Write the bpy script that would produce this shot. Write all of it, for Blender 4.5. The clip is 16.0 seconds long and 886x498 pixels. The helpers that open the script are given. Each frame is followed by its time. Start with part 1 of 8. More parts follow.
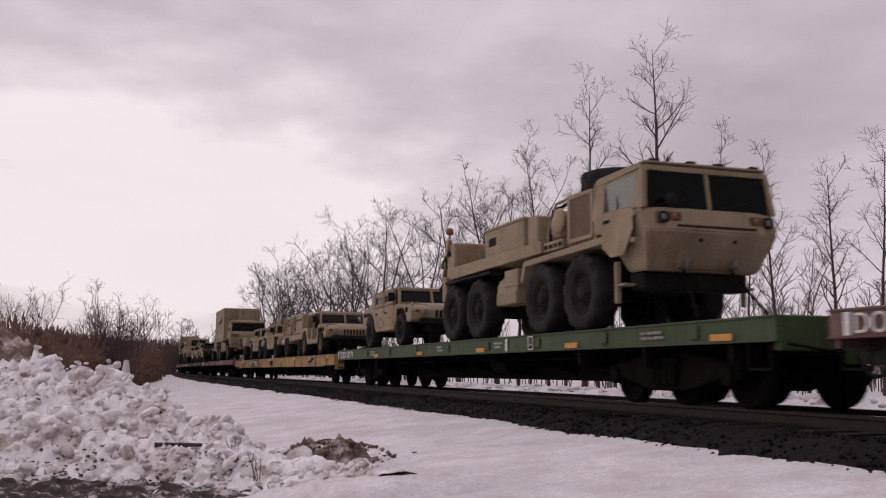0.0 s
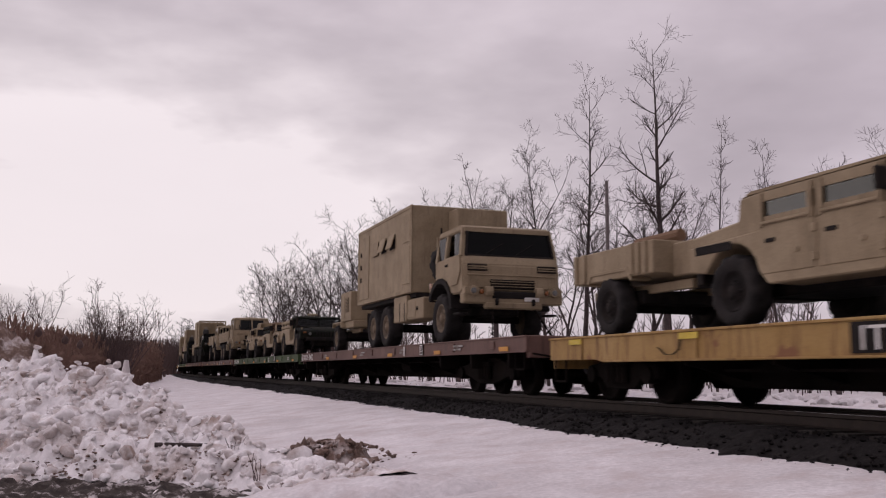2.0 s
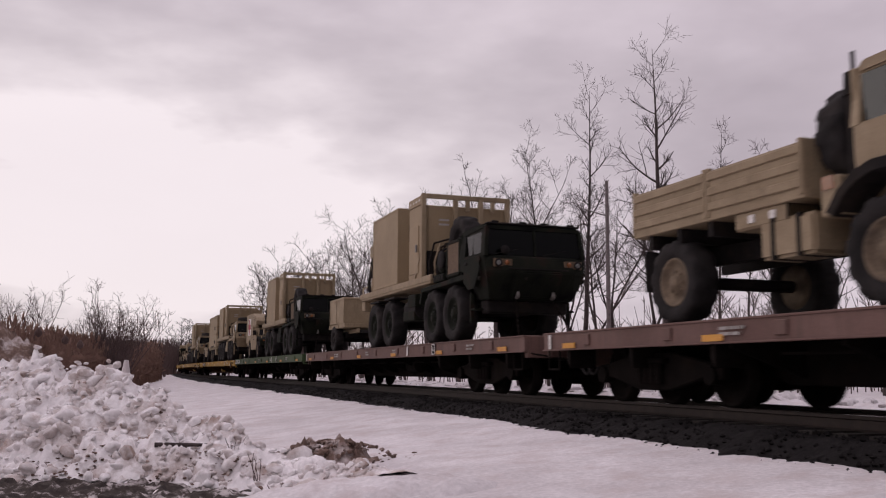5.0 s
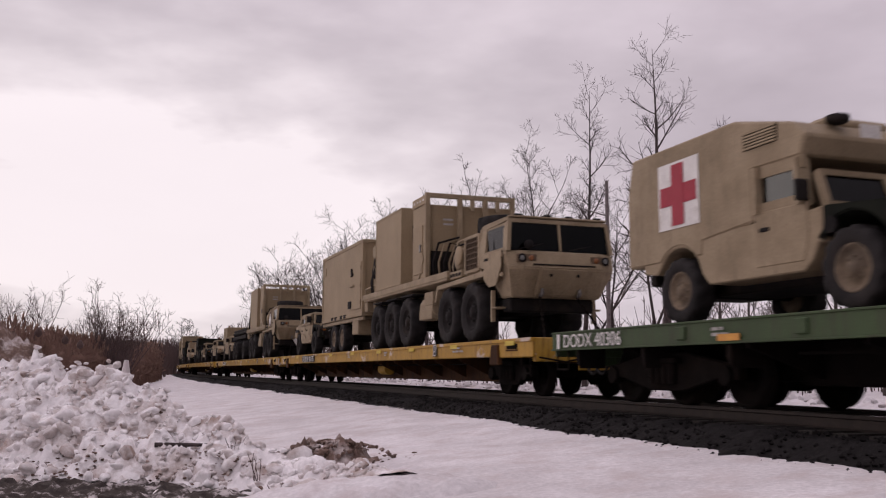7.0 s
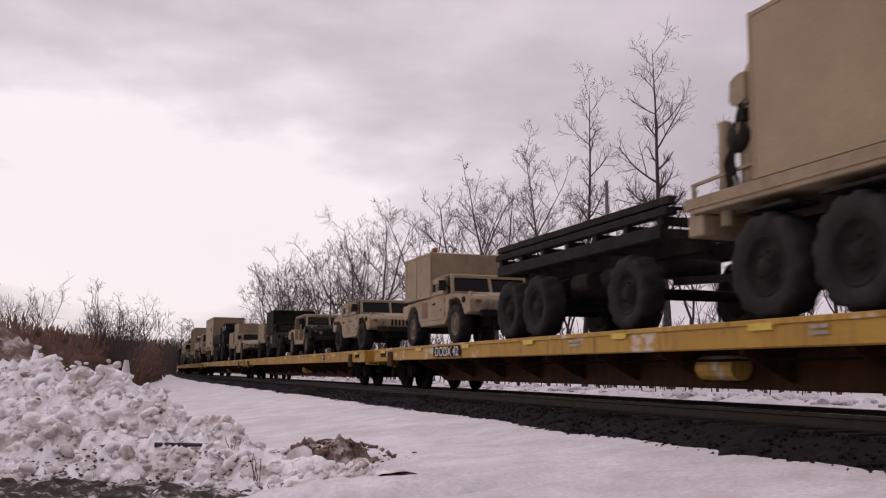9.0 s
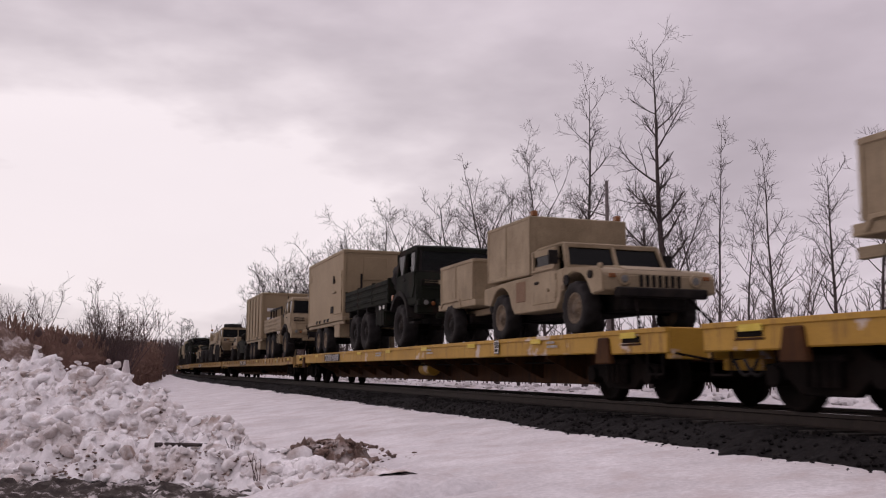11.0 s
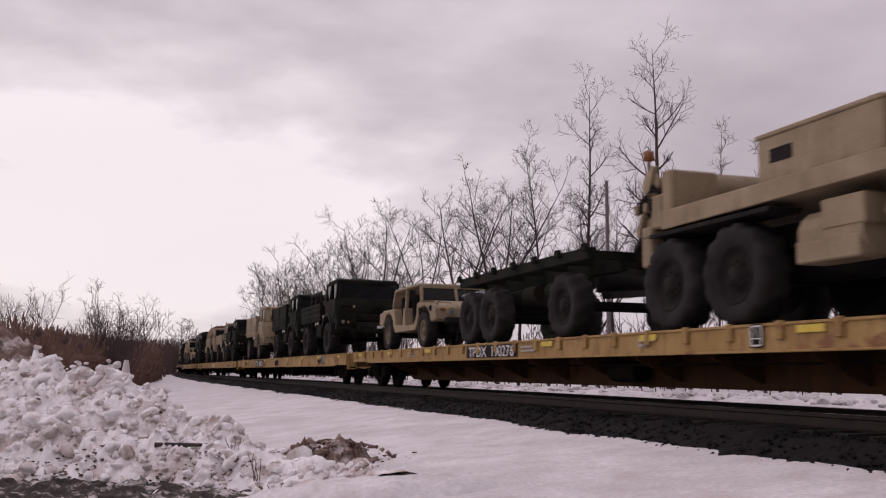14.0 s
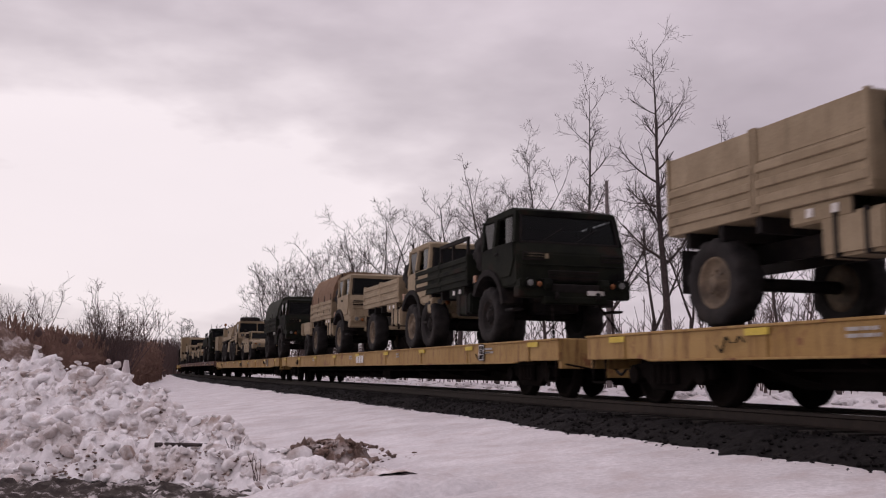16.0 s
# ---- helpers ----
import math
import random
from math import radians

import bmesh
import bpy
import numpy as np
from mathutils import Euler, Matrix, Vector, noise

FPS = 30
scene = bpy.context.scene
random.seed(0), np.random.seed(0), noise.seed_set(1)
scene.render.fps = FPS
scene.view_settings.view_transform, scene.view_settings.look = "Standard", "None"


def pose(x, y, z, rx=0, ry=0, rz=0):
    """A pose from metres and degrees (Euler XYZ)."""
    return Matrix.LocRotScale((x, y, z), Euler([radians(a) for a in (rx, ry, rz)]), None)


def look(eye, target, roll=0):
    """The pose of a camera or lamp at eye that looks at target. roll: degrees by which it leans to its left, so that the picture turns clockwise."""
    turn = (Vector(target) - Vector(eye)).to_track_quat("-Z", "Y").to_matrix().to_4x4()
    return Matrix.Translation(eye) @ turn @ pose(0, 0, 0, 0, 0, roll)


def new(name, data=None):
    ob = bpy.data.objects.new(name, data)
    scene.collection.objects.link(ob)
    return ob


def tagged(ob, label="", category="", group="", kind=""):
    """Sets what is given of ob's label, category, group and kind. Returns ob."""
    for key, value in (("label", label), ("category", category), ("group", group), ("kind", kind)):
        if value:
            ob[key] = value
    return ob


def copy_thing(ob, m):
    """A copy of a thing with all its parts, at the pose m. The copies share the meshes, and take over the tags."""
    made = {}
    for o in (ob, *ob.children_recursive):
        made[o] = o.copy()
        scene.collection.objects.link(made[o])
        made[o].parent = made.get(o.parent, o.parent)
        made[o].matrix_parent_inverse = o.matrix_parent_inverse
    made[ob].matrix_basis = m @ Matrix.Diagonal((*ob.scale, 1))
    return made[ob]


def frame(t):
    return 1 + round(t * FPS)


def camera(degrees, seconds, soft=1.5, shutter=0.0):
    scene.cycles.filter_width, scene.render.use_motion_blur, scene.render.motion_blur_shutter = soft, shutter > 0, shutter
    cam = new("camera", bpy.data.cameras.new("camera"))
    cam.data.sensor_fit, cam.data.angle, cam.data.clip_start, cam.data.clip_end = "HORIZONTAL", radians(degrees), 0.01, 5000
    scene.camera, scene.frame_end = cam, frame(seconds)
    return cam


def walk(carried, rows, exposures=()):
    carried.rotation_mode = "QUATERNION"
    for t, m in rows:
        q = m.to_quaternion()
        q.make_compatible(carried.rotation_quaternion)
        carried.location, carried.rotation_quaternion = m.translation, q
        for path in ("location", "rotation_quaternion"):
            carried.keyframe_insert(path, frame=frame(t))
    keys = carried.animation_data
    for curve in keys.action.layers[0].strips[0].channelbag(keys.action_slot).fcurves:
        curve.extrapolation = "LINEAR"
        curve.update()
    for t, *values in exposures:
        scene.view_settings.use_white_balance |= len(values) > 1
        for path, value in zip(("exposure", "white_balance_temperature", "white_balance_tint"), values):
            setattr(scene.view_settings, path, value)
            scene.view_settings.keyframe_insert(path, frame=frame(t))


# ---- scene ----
# The camera stands still on the snow beside the line; the track runs along +Y, rail top at z = 0.
EYE = Vector((0, 0, 0.45))
cam = camera(50.2, 16.0, soft=1.15, shutter=0.12)
YAW, PITCH = radians(19.04), radians(7.39)
VIEW = look(EYE, EYE + Vector((math.sin(YAW) * math.cos(PITCH), math.cos(YAW) * math.cos(PITCH), math.sin(PITCH))), 0.35)
walk(cam, [(0.0, VIEW), (16.0, VIEW)], [(0.0, -0.02), (4.2, -0.02), (6.3, 0.1), (8.7, 0.1), (11.3, 0.04), (16.0, 0.04)])

# ---- light: an overcast winter sky, the veiled sun low to the left ----
GLOW = Vector((-0.62, 0.74, 0.27)).normalized()
BREAK = Vector((0.02, 0.985, 0.15)).normalized()
world = bpy.data.worlds.new("winter_sky")
scene.world = world
world.use_nodes = True


def node(tree, kind, **values):
    n = tree.nodes.new(kind)
    for key, value in values.items():
        n.inputs[key.replace("_", " ")].default_value = value
    return n


def ramp(tree, stops):
    n = tree.nodes.new("ShaderNodeValToRGB")
    els = n.color_ramp.elements
    while len(els) < len(stops):
        els.new(0.5)
    for e, (pos, col) in zip(els, stops):
        e.position, e.color = pos, (*col, 1)
    return n


def mixed(tree, fac, a, b, blend="MIX"):
    """A colour mix; fac, a and b are numbers, colours or sockets. Returns the result's socket."""
    n = tree.nodes.new("ShaderNodeMix")
    n.data_type, n.blend_type = "RGBA", blend
    for i, v in ((0, fac), (6, a), (7, b)):
        if isinstance(v, bpy.types.NodeSocket):
            tree.links.new(v, n.inputs[i])
        elif i == 0:
            n.inputs[0].default_value = v
        else:
            n.inputs[i].default_value = (*v, 1)
    return n.outputs[2]


def make_sky():
    t = world.node_tree
    t.nodes.clear()
    ln = t.links.new
    co = t.nodes.new("ShaderNodeTexCoord")
    sky = t.nodes.new("ShaderNodeTexSky")
    sky.sky_type, sky.sun_disc = "NISHITA", False
    sky.sun_elevation, sky.sun_rotation = radians(15), math.atan2(GLOW.x, GLOW.y)
    # cloud sheets, flattened towards the horizon
    mp = t.nodes.new("ShaderNodeMapping")
    mp.inputs["Scale"].default_value = (1.0, 1.0, 2.6)
    ln(co.outputs["Generated"], mp.inputs["Vector"])
    big = node(t, "ShaderNodeTexNoise", Scale=2.3, Detail=5.0, Roughness=0.5, Distortion=0.25)
    ln(mp.outputs[0], big.inputs["Vector"])
    fine = node(t, "ShaderNodeTexNoise", Scale=7.0, Detail=4.0, Roughness=0.5)
    ln(mp.outputs[0], fine.inputs["Vector"])
    cloud = ramp(t, [(0.3, (0.43, 0.368, 0.41)), (0.52, (0.55, 0.477, 0.525)), (0.72, (0.675, 0.592, 0.64))])
    ln(big.outputs[0], cloud.inputs[0])
    tone = ramp(t, [(0.3, (0.92, 0.92, 0.92)), (0.7, (1.07, 1.07, 1.07))])
    ln(fine.outputs[0], tone.inputs[0])
    base = mixed(t, 1.0, cloud.outputs[0], tone.outputs[0], "MULTIPLY")
    # the veiled sun low ahead: a broad glow about its direction, the sky opposite it duller
    dot = t.nodes.new("ShaderNodeVectorMath")
    dot.operation = "DOT_PRODUCT"
    ln(co.outputs["Generated"], dot.inputs[0])
    dot.inputs[1].default_value = GLOW
    half = t.nodes.new("ShaderNodeMath")
    half.operation = "MULTIPLY_ADD"
    half.inputs[1].default_value = half.inputs[2].default_value = 0.5
    ln(dot.outputs["Value"], half.inputs[0])
    dull = ramp(t, [(0.0, (0.25, 0.25, 0.25)), (0.34, (0.42, 0.42, 0.42)), (0.5, (1.36, 1.36, 1.37)), (0.6, (1.28, 1.27, 1.28)), (0.76, (1.06, 1.05, 1.05)), (1.0, (0.9, 0.89, 0.89))])
    ln(half.outputs[0], dull.inputs[0])
    base = mixed(t, 1.0, base, dull.outputs[0], "MULTIPLY")
    # an overcast sky is brightest overhead
    axes = t.nodes.new("ShaderNodeSeparateXYZ")
    ln(co.outputs["Generated"], axes.inputs[0])
    high = ramp(t, [(0.3, (0.5, 0.5, 0.5)), (0.75, (0.86, 0.86, 0.87)), (1.0, (1.0, 1.0, 1.02))])
    ln(axes.outputs["Z"], high.inputs[0])
    base = mixed(t, 1.0, base, high.outputs[0], "MULTIPLY")
    base = mixed(t, 1.0, base, (1.84, 1.85, 1.85), "MULTIPLY")
    # the bright break in the cloud: a long low band ahead, torn by the cloud's own noise
    gap = t.nodes.new("ShaderNodeVectorMath")
    gap.operation = "MULTIPLY_ADD"
    ln(co.outputs["Generated"], gap.inputs[0])
    gap.inputs[1].default_value = (1.0, 1.0, 2.3)
    gap.inputs[2].default_value = (-BREAK.x, -BREAK.y, -2.3 * BREAK.z)
    span = t.nodes.new("ShaderNodeVectorMath")
    span.operation = "LENGTH"
    ln(gap.outputs[0], span.inputs[0])
    torn = t.nodes.new("ShaderNodeMath")
    torn.operation = "MULTIPLY_ADD"
    ln(fine.outputs[0], torn.inputs[0])
    torn.inputs[1].default_value = -0.42
    ln(span.outputs["Value"], torn.inputs[2])
    glow = ramp(t, [(0.0, (0.82, 0.82, 0.82)), (0.06, (0.53, 0.53, 0.53)), (0.15, (0.26, 0.26, 0.26)), (0.25, (0.09, 0.09, 0.09)), (0.36, (0, 0, 0))])
    ln(torn.outputs[0], glow.inputs[0])
    lit = mixed(t, glow.outputs[0], base, (0.97, 0.87, 0.9))
    air = mixed(t, 0.004, lit, sky.outputs[0])
    bg = t.nodes.new("ShaderNodeBackground")
    bg.inputs[1].default_value = 1.0
    ln(air, bg.inputs[0])
    ln(bg.outputs[0], t.nodes.new("ShaderNodeOutputWorld").inputs[0])


make_sky()
sun = new("sun", bpy.data.lights.new("sun", "SUN"))
sun.data.energy, sun.data.angle, sun.data.color = 0.32, radians(25), (1.0, 0.91, 0.88)
sun.matrix_world = look(GLOW * 100, (0, 0, 0))

# ---- materials ----


def surface(name, stops, scale=2.0, rough=0.7, metal=0.0, bump=0.15, fine=40.0, dirt=None, dirt_at=(0.5, 0.7), streak=False, spec=0.4, chips=None):
    """A worn surface: a colour ramp over coarse noise, a fine grain, stains and a fine relief, in metres."""
    m = bpy.data.materials.new(name)
    m.use_nodes = True
    t = m.node_tree
    ln = t.links.new
    p = t.nodes["Principled BSDF"]
    co = t.nodes.new("ShaderNodeTexCoord")
    info = t.nodes.new("ShaderNodeObjectInfo")
    off = t.nodes.new("ShaderNodeVectorMath")
    off.operation = "MULTIPLY_ADD"
    ln(info.outputs["Random"], off.inputs[0])
    off.inputs[1].default_value = (37, 53, 71)
    ln(co.outputs["Object"], off.inputs[2])
    a = node(t, "ShaderNodeTexNoise", Scale=scale, Detail=5.0, Roughness=0.6)
    ln(off.outputs[0], a.inputs["Vector"])
    r = ramp(t, stops)
    ln(a.outputs[0], r.inputs[0])
    b = node(t, "ShaderNodeTexNoise", Scale=fine, Detail=3.0, Roughness=0.6)
    ln(off.outputs[0], b.inputs["Vector"])
    g = ramp(t, [(0.3, (0.86, 0.86, 0.86)), (0.7, (1.1, 1.1, 1.1))])
    ln(b.outputs[0], g.inputs[0])
    col = mixed(t, 1.0, r.outputs[0], g.outputs[0], "MULTIPLY")
    if dirt:
        mp = t.nodes.new("ShaderNodeMapping")
        mp.inputs["Scale"].default_value = (6.0, 6.0, 0.7) if streak else (1, 1, 1)
        ln(off.outputs[0], mp.inputs["Vector"])
        d = node(t, "ShaderNodeTexNoise", Scale=1.7, Detail=8.0, Roughness=0.7)
        ln(mp.outputs[0], d.inputs["Vector"])
        k = ramp(t, [(dirt_at[0], (0, 0, 0)), (dirt_at[1], (1, 1, 1))])
        ln(d.outputs[0], k.inputs[0])
        col = mixed(t, k.outputs[0], col, dirt)
    if chips:
        c = node(t, "ShaderNodeTexNoise", Scale=1.15, Detail=6.0, Roughness=0.62)
        shift = t.nodes.new("ShaderNodeMapping")
        shift.inputs["Location"].default_value = (11, 5, 3)
        ln(off.outputs[0], shift.inputs["Vector"])
        ln(shift.outputs[0], c.inputs["Vector"])
        k = ramp(t, [(0.6, (0, 0, 0)), (0.64, (1, 1, 1))])
        ln(c.outputs[0], k.inputs[0])
        col = mixed(t, k.outputs[0], col, chips)
    ln(col, p.inputs["Base Color"])
    p.inputs["Roughness"].default_value, p.inputs["Metallic"].default_value = rough, metal
    p.inputs["Specular IOR Level"].default_value = spec
    if bump:
        bp = node(t, "ShaderNodeBump", Strength=bump, Distance=0.02)
        ln(b.outputs[0], bp.inputs["Height"])
        ln(bp.outputs[0], p.inputs["Normal"])
    return m


def glass(name, tint, gloss=0.08):
    m = bpy.data.materials.new(name)
    m.use_nodes = True
    t = m.node_tree
    t.nodes.clear()
    tr, gl = t.nodes.new("ShaderNodeBsdfTransparent"), t.nodes.new("ShaderNodeBsdfGlossy")
    tr.inputs[0].default_value = (*tint, 1)
    gl.inputs["Roughness"].default_value = gloss
    fr = node(t, "ShaderNodeFresnel", IOR=1.42)
    mx, out = t.nodes.new("ShaderNodeMixShader"), t.nodes.new("ShaderNodeOutputMaterial")
    for a, b in ((fr.outputs[0], mx.inputs[0]), (tr.outputs[0], mx.inputs[1]), (gl.outputs[0], mx.inputs[2]), (mx.outputs[0], out.inputs[0])):
        t.links.new(a, b)
    return m


TAN = surface("tan_paint", [(0.3, (0.21, 0.158, 0.095)), (0.55, (0.28, 0.217, 0.136)), (0.75, (0.345, 0.272, 0.176))], 1.6, 0.75, dirt=(0.085, 0.058, 0.037), dirt_at=(0.55, 0.88), streak=True, bump=0.12)
TAN_PALE = surface("pale_tan_paint", [(0.3, (0.245, 0.182, 0.106)), (0.6, (0.288, 0.217, 0.129)), (0.8, (0.325, 0.249, 0.152))], 0.9, 0.7, dirt=(0.15, 0.105, 0.066), dirt_at=(0.6, 0.9), streak=True, bump=0.06)
OLIVE = surface("green_camouflage_paint", [(0.36, (0.003, 0.003, 0.003)), (0.44, (0.008, 0.0095, 0.0065)), (0.56, (0.012, 0.0135, 0.009)), (0.63, (0.02, 0.013, 0.0095))], 1.1, 0.85, dirt=(0.034, 0.03, 0.025), dirt_at=(0.62, 0.95), streak=True, bump=0.08, spec=0.12)
RUBBER = surface("tyre_rubber", [(0.3, (0.014, 0.013, 0.013)), (0.7, (0.03, 0.027, 0.026))], 3, 0.88, dirt=(0.045, 0.038, 0.033), dirt_at=(0.5, 0.9), bump=0.3, spec=0.15)
BLACK = surface("black_chassis_steel", [(0.3, (0.008, 0.007, 0.007)), (0.7, (0.02, 0.017, 0.016))], 3, 0.85, dirt=(0.045, 0.034, 0.026), dirt_at=(0.5, 0.85), spec=0.15)
BROWN_MESH = surface("brown_mesh_panel", [(0.3, (0.1, 0.066, 0.04)), (0.7, (0.15, 0.102, 0.062))], 9, 0.85, dirt=(0.05, 0.034, 0.022), dirt_at=(0.5, 0.8), bump=0.4, fine=90)
RIM_TAN = surface("dirty_tan_wheel_paint", [(0.3, (0.11, 0.08, 0.052)), (0.7, (0.2, 0.152, 0.1))], 6, 0.85, dirt=(0.045, 0.034, 0.026), dirt_at=(0.46, 0.68), bump=0.2)
STEEL = surface("worn_grey_steel", [(0.3, (0.12, 0.11, 0.1)), (0.7, (0.3, 0.28, 0.26))], 5, 0.5, 0.6)
GLASS = glass("dark_window_glass", (0.1, 0.108, 0.11))
CLEAR = glass("clear_window_glass", (0.4, 0.42, 0.42))
LENS = surface("headlight_lens", [(0.3, (0.1, 0.1, 0.095)), (0.7, (0.2, 0.2, 0.19))], 30, 0.12, spec=0.6)
AMBER = surface("amber_lens", [(0.3, (0.17, 0.06, 0.02)), (0.7, (0.24, 0.09, 0.03))], 30, 0.25)
RED_LENS = surface("red_lens", [(0.3, (0.3, 0.02, 0.015)), (0.7, (0.4, 0.03, 0.02))], 30, 0.25)
WHITE_PAINT = surface("white_marking_paint", [(0.3, (0.6, 0.58, 0.55)), (0.7, (0.74, 0.72, 0.69))], 4, 0.6, dirt=(0.35, 0.3, 0.25), dirt_at=(0.55, 0.8))
STENCIL = surface("faded_stencil_paint", [(0.3, (0.28, 0.27, 0.25)), (0.7, (0.42, 0.4, 0.38))], 9, 0.7, dirt=(0.12, 0.1, 0.08), dirt_at=(0.5, 0.7))
RED_PAINT = surface("red_cross_paint", [(0.3, (0.26, 0.008, 0.025)), (0.7, (0.33, 0.012, 0.035))], 4, 0.6)
CANVAS = surface("brown_canvas", [(0.3, (0.15, 0.09, 0.055)), (0.7, (0.21, 0.13, 0.08))], 3, 0.95, dirt=(0.3, 0.22, 0.15), dirt_at=(0.6, 0.9), bump=0.4, fine=90)
CANVAS_DARK = surface("dark_green_canvas", [(0.3, (0.018, 0.02, 0.015)), (0.7, (0.035, 0.038, 0.027))], 3, 0.95, bump=0.4, fine=90)
CAR_GREEN = surface("green_car_paint", [(0.3, (0.03, 0.052, 0.018)), (0.6, (0.044, 0.074, 0.026)), (0.8, (0.07, 0.1, 0.043))], 0.7, 0.7, dirt=(0.034, 0.028, 0.018), dirt_at=(0.5, 0.72), streak=True)
CAR_BROWN = surface("oxide_brown_car_paint", [(0.3, (0.1, 0.05, 0.04)), (0.6, (0.15, 0.085, 0.07)), (0.8, (0.2, 0.12, 0.1))], 0.7, 0.7, dirt=(0.08, 0.05, 0.04), dirt_at=(0.5, 0.75), streak=True)
CAR_YELLOW = surface("yellow_car_paint", [(0.3, (0.33, 0.18, 0.02)), (0.6, (0.42, 0.24, 0.03)), (0.8, (0.46, 0.3, 0.085))], 0.7, 0.65, dirt=(0.1, 0.042, 0.016), dirt_at=(0.52, 0.72), streak=True, chips=(0.5, 0.42, 0.36))
CAR_FADED = surface("faded_yellow_car_paint", [(0.3, (0.29, 0.17, 0.05)), (0.6, (0.37, 0.235, 0.085)), (0.8, (0.43, 0.3, 0.14))], 0.7, 0.75, dirt=(0.12, 0.05, 0.022), dirt_at=(0.5, 0.7), streak=True, chips=(0.2, 0.09, 0.04))
# rust brown, deepened to hold the shadow on the belly of yellow cars
GIRDER = surface("rusty_brown_girder", [(0.3, (0.035, 0.014, 0.007)), (0.6, (0.065, 0.028, 0.01)), (0.8, (0.11, 0.052, 0.016))], 1.0, 0.85, dirt=(0.018, 0.011, 0.008), dirt_at=(0.46, 0.7), streak=True, spec=0.15)
ORANGE = surface("orange_reflector", [(0.3, (0.5, 0.2, 0.02)), (0.7, (0.62, 0.3, 0.03))], 6, 0.4)
YELLOW_MARK = surface("yellow_reflector", [(0.3, (0.5, 0.36, 0.02)), (0.7, (0.6, 0.45, 0.05))], 6, 0.4)
# darker than sooty iron itself: the shade under the cars is in the colour
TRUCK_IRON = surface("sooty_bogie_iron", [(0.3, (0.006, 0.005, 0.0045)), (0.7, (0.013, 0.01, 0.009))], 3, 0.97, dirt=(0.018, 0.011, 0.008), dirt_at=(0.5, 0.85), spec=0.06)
DECK = surface("dark_deck_planks", [(0.3, (0.05, 0.04, 0.035)), (0.7, (0.1, 0.085, 0.07))], 3, 0.9)
SNOW = surface("old_snow", [(0.25, (0.54, 0.505, 0.51)), (0.5, (0.66, 0.63, 0.635)), (0.75, (0.77, 0.74, 0.75))], 0.9, 0.75, dirt=(0.52, 0.455, 0.445), dirt_at=(0.48, 0.72), bump=0.55, fine=17, spec=0.25)
PILE_SNOW = surface("ploughed_dirty_snow", [(0.25, (0.68, 0.63, 0.62)), (0.42, (0.82, 0.79, 0.79)), (0.75, (0.9, 0.88, 0.88))], 1.6, 0.8, dirt=(0.36, 0.275, 0.235), dirt_at=(0.47, 0.66), bump=0.6, fine=11, spec=0.2)
SOIL = surface("dark_frozen_soil", [(0.35, (0.022, 0.016, 0.014)), (0.52, (0.06, 0.047, 0.04)), (0.62, (0.5, 0.46, 0.45))], 5, 0.95, bump=0.9, fine=30)
EARTHY = surface("muddy_snow", [(0.3, (0.085, 0.05, 0.038)), (0.5, (0.19, 0.128, 0.102)), (0.68, (0.58, 0.52, 0.5))], 3.0, 0.92, dirt=(0.068, 0.042, 0.032), dirt_at=(0.48, 0.62), bump=0.8, fine=24)
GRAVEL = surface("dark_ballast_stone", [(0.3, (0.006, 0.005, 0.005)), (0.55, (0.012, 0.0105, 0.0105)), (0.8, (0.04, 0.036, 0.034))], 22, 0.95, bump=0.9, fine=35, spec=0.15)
RAIL_STEEL = surface("rusty_rail_steel", [(0.3, (0.02, 0.014, 0.012)), (0.7, (0.04, 0.027, 0.022))], 6, 0.7, 0.3)
RAIL_TOP = surface("polished_rail_head", [(0.3, (0.4, 0.39, 0.38)), (0.7, (0.55, 0.53, 0.52))], 10, 0.25, 1.0, bump=0)
TIE = surface("creosoted_sleeper_wood", [(0.3, (0.012, 0.01, 0.008)), (0.7, (0.03, 0.024, 0.02))], 7, 0.9)
BARK = surface("dark_winter_bark", [(0.3, (0.035, 0.026, 0.026)), (0.7, (0.09, 0.07, 0.066))], 8, 0.95)
TWIG = surface("brown_twigs", [(0.3, (0.06, 0.042, 0.04)), (0.7, (0.12, 0.085, 0.08))], 8, 0.95, bump=0)
REED = surface("dry_reed", [(0.3, (0.15, 0.088, 0.07)), (0.6, (0.25, 0.155, 0.12)), (0.8, (0.36, 0.25, 0.19))], 1.5, 0.95, bump=0)
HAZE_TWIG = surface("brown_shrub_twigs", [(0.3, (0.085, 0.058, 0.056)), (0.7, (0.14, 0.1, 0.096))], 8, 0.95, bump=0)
BRUSH = surface("dark_winter_brush", [(0.3, (0.055, 0.035, 0.033)), (0.7, (0.12, 0.08, 0.072))], 0.6, 0.95, bump=0)
POLE_WOOD = surface("grey_pole_wood", [(0.3, (0.12, 0.1, 0.1)), (0.7, (0.2, 0.17, 0.165))], 8, 0.9)

# ---- building helpers ----


def part(name, geo, material, parent=None, label=""):
    """Links geo, a bmesh or a mesh to share, as one mesh object under its thing or part."""
    if isinstance(geo, bmesh.types.BMesh):
        me = bpy.data.meshes.new(name)
        bmesh.ops.recalc_face_normals(geo, faces=geo.faces)
        geo.to_mesh(me)
        geo.free()
        me.materials.append(material)
    else:
        me = geo
    ob = new(name, me)
    if parent is not None:
        ob.parent = parent
    if label:
        tagged(ob, label)
    return ob


def raw(name, verts, faces, material, smooth=False):
    me = bpy.data.meshes.new(name)
    me.from_pydata(verts, [], faces)
    me.materials.append(material)
    if smooth:
        me.polygons.foreach_set("use_smooth", [True] * len(me.polygons))
    me.update()
    return me


def shape():
    return bmesh.new()


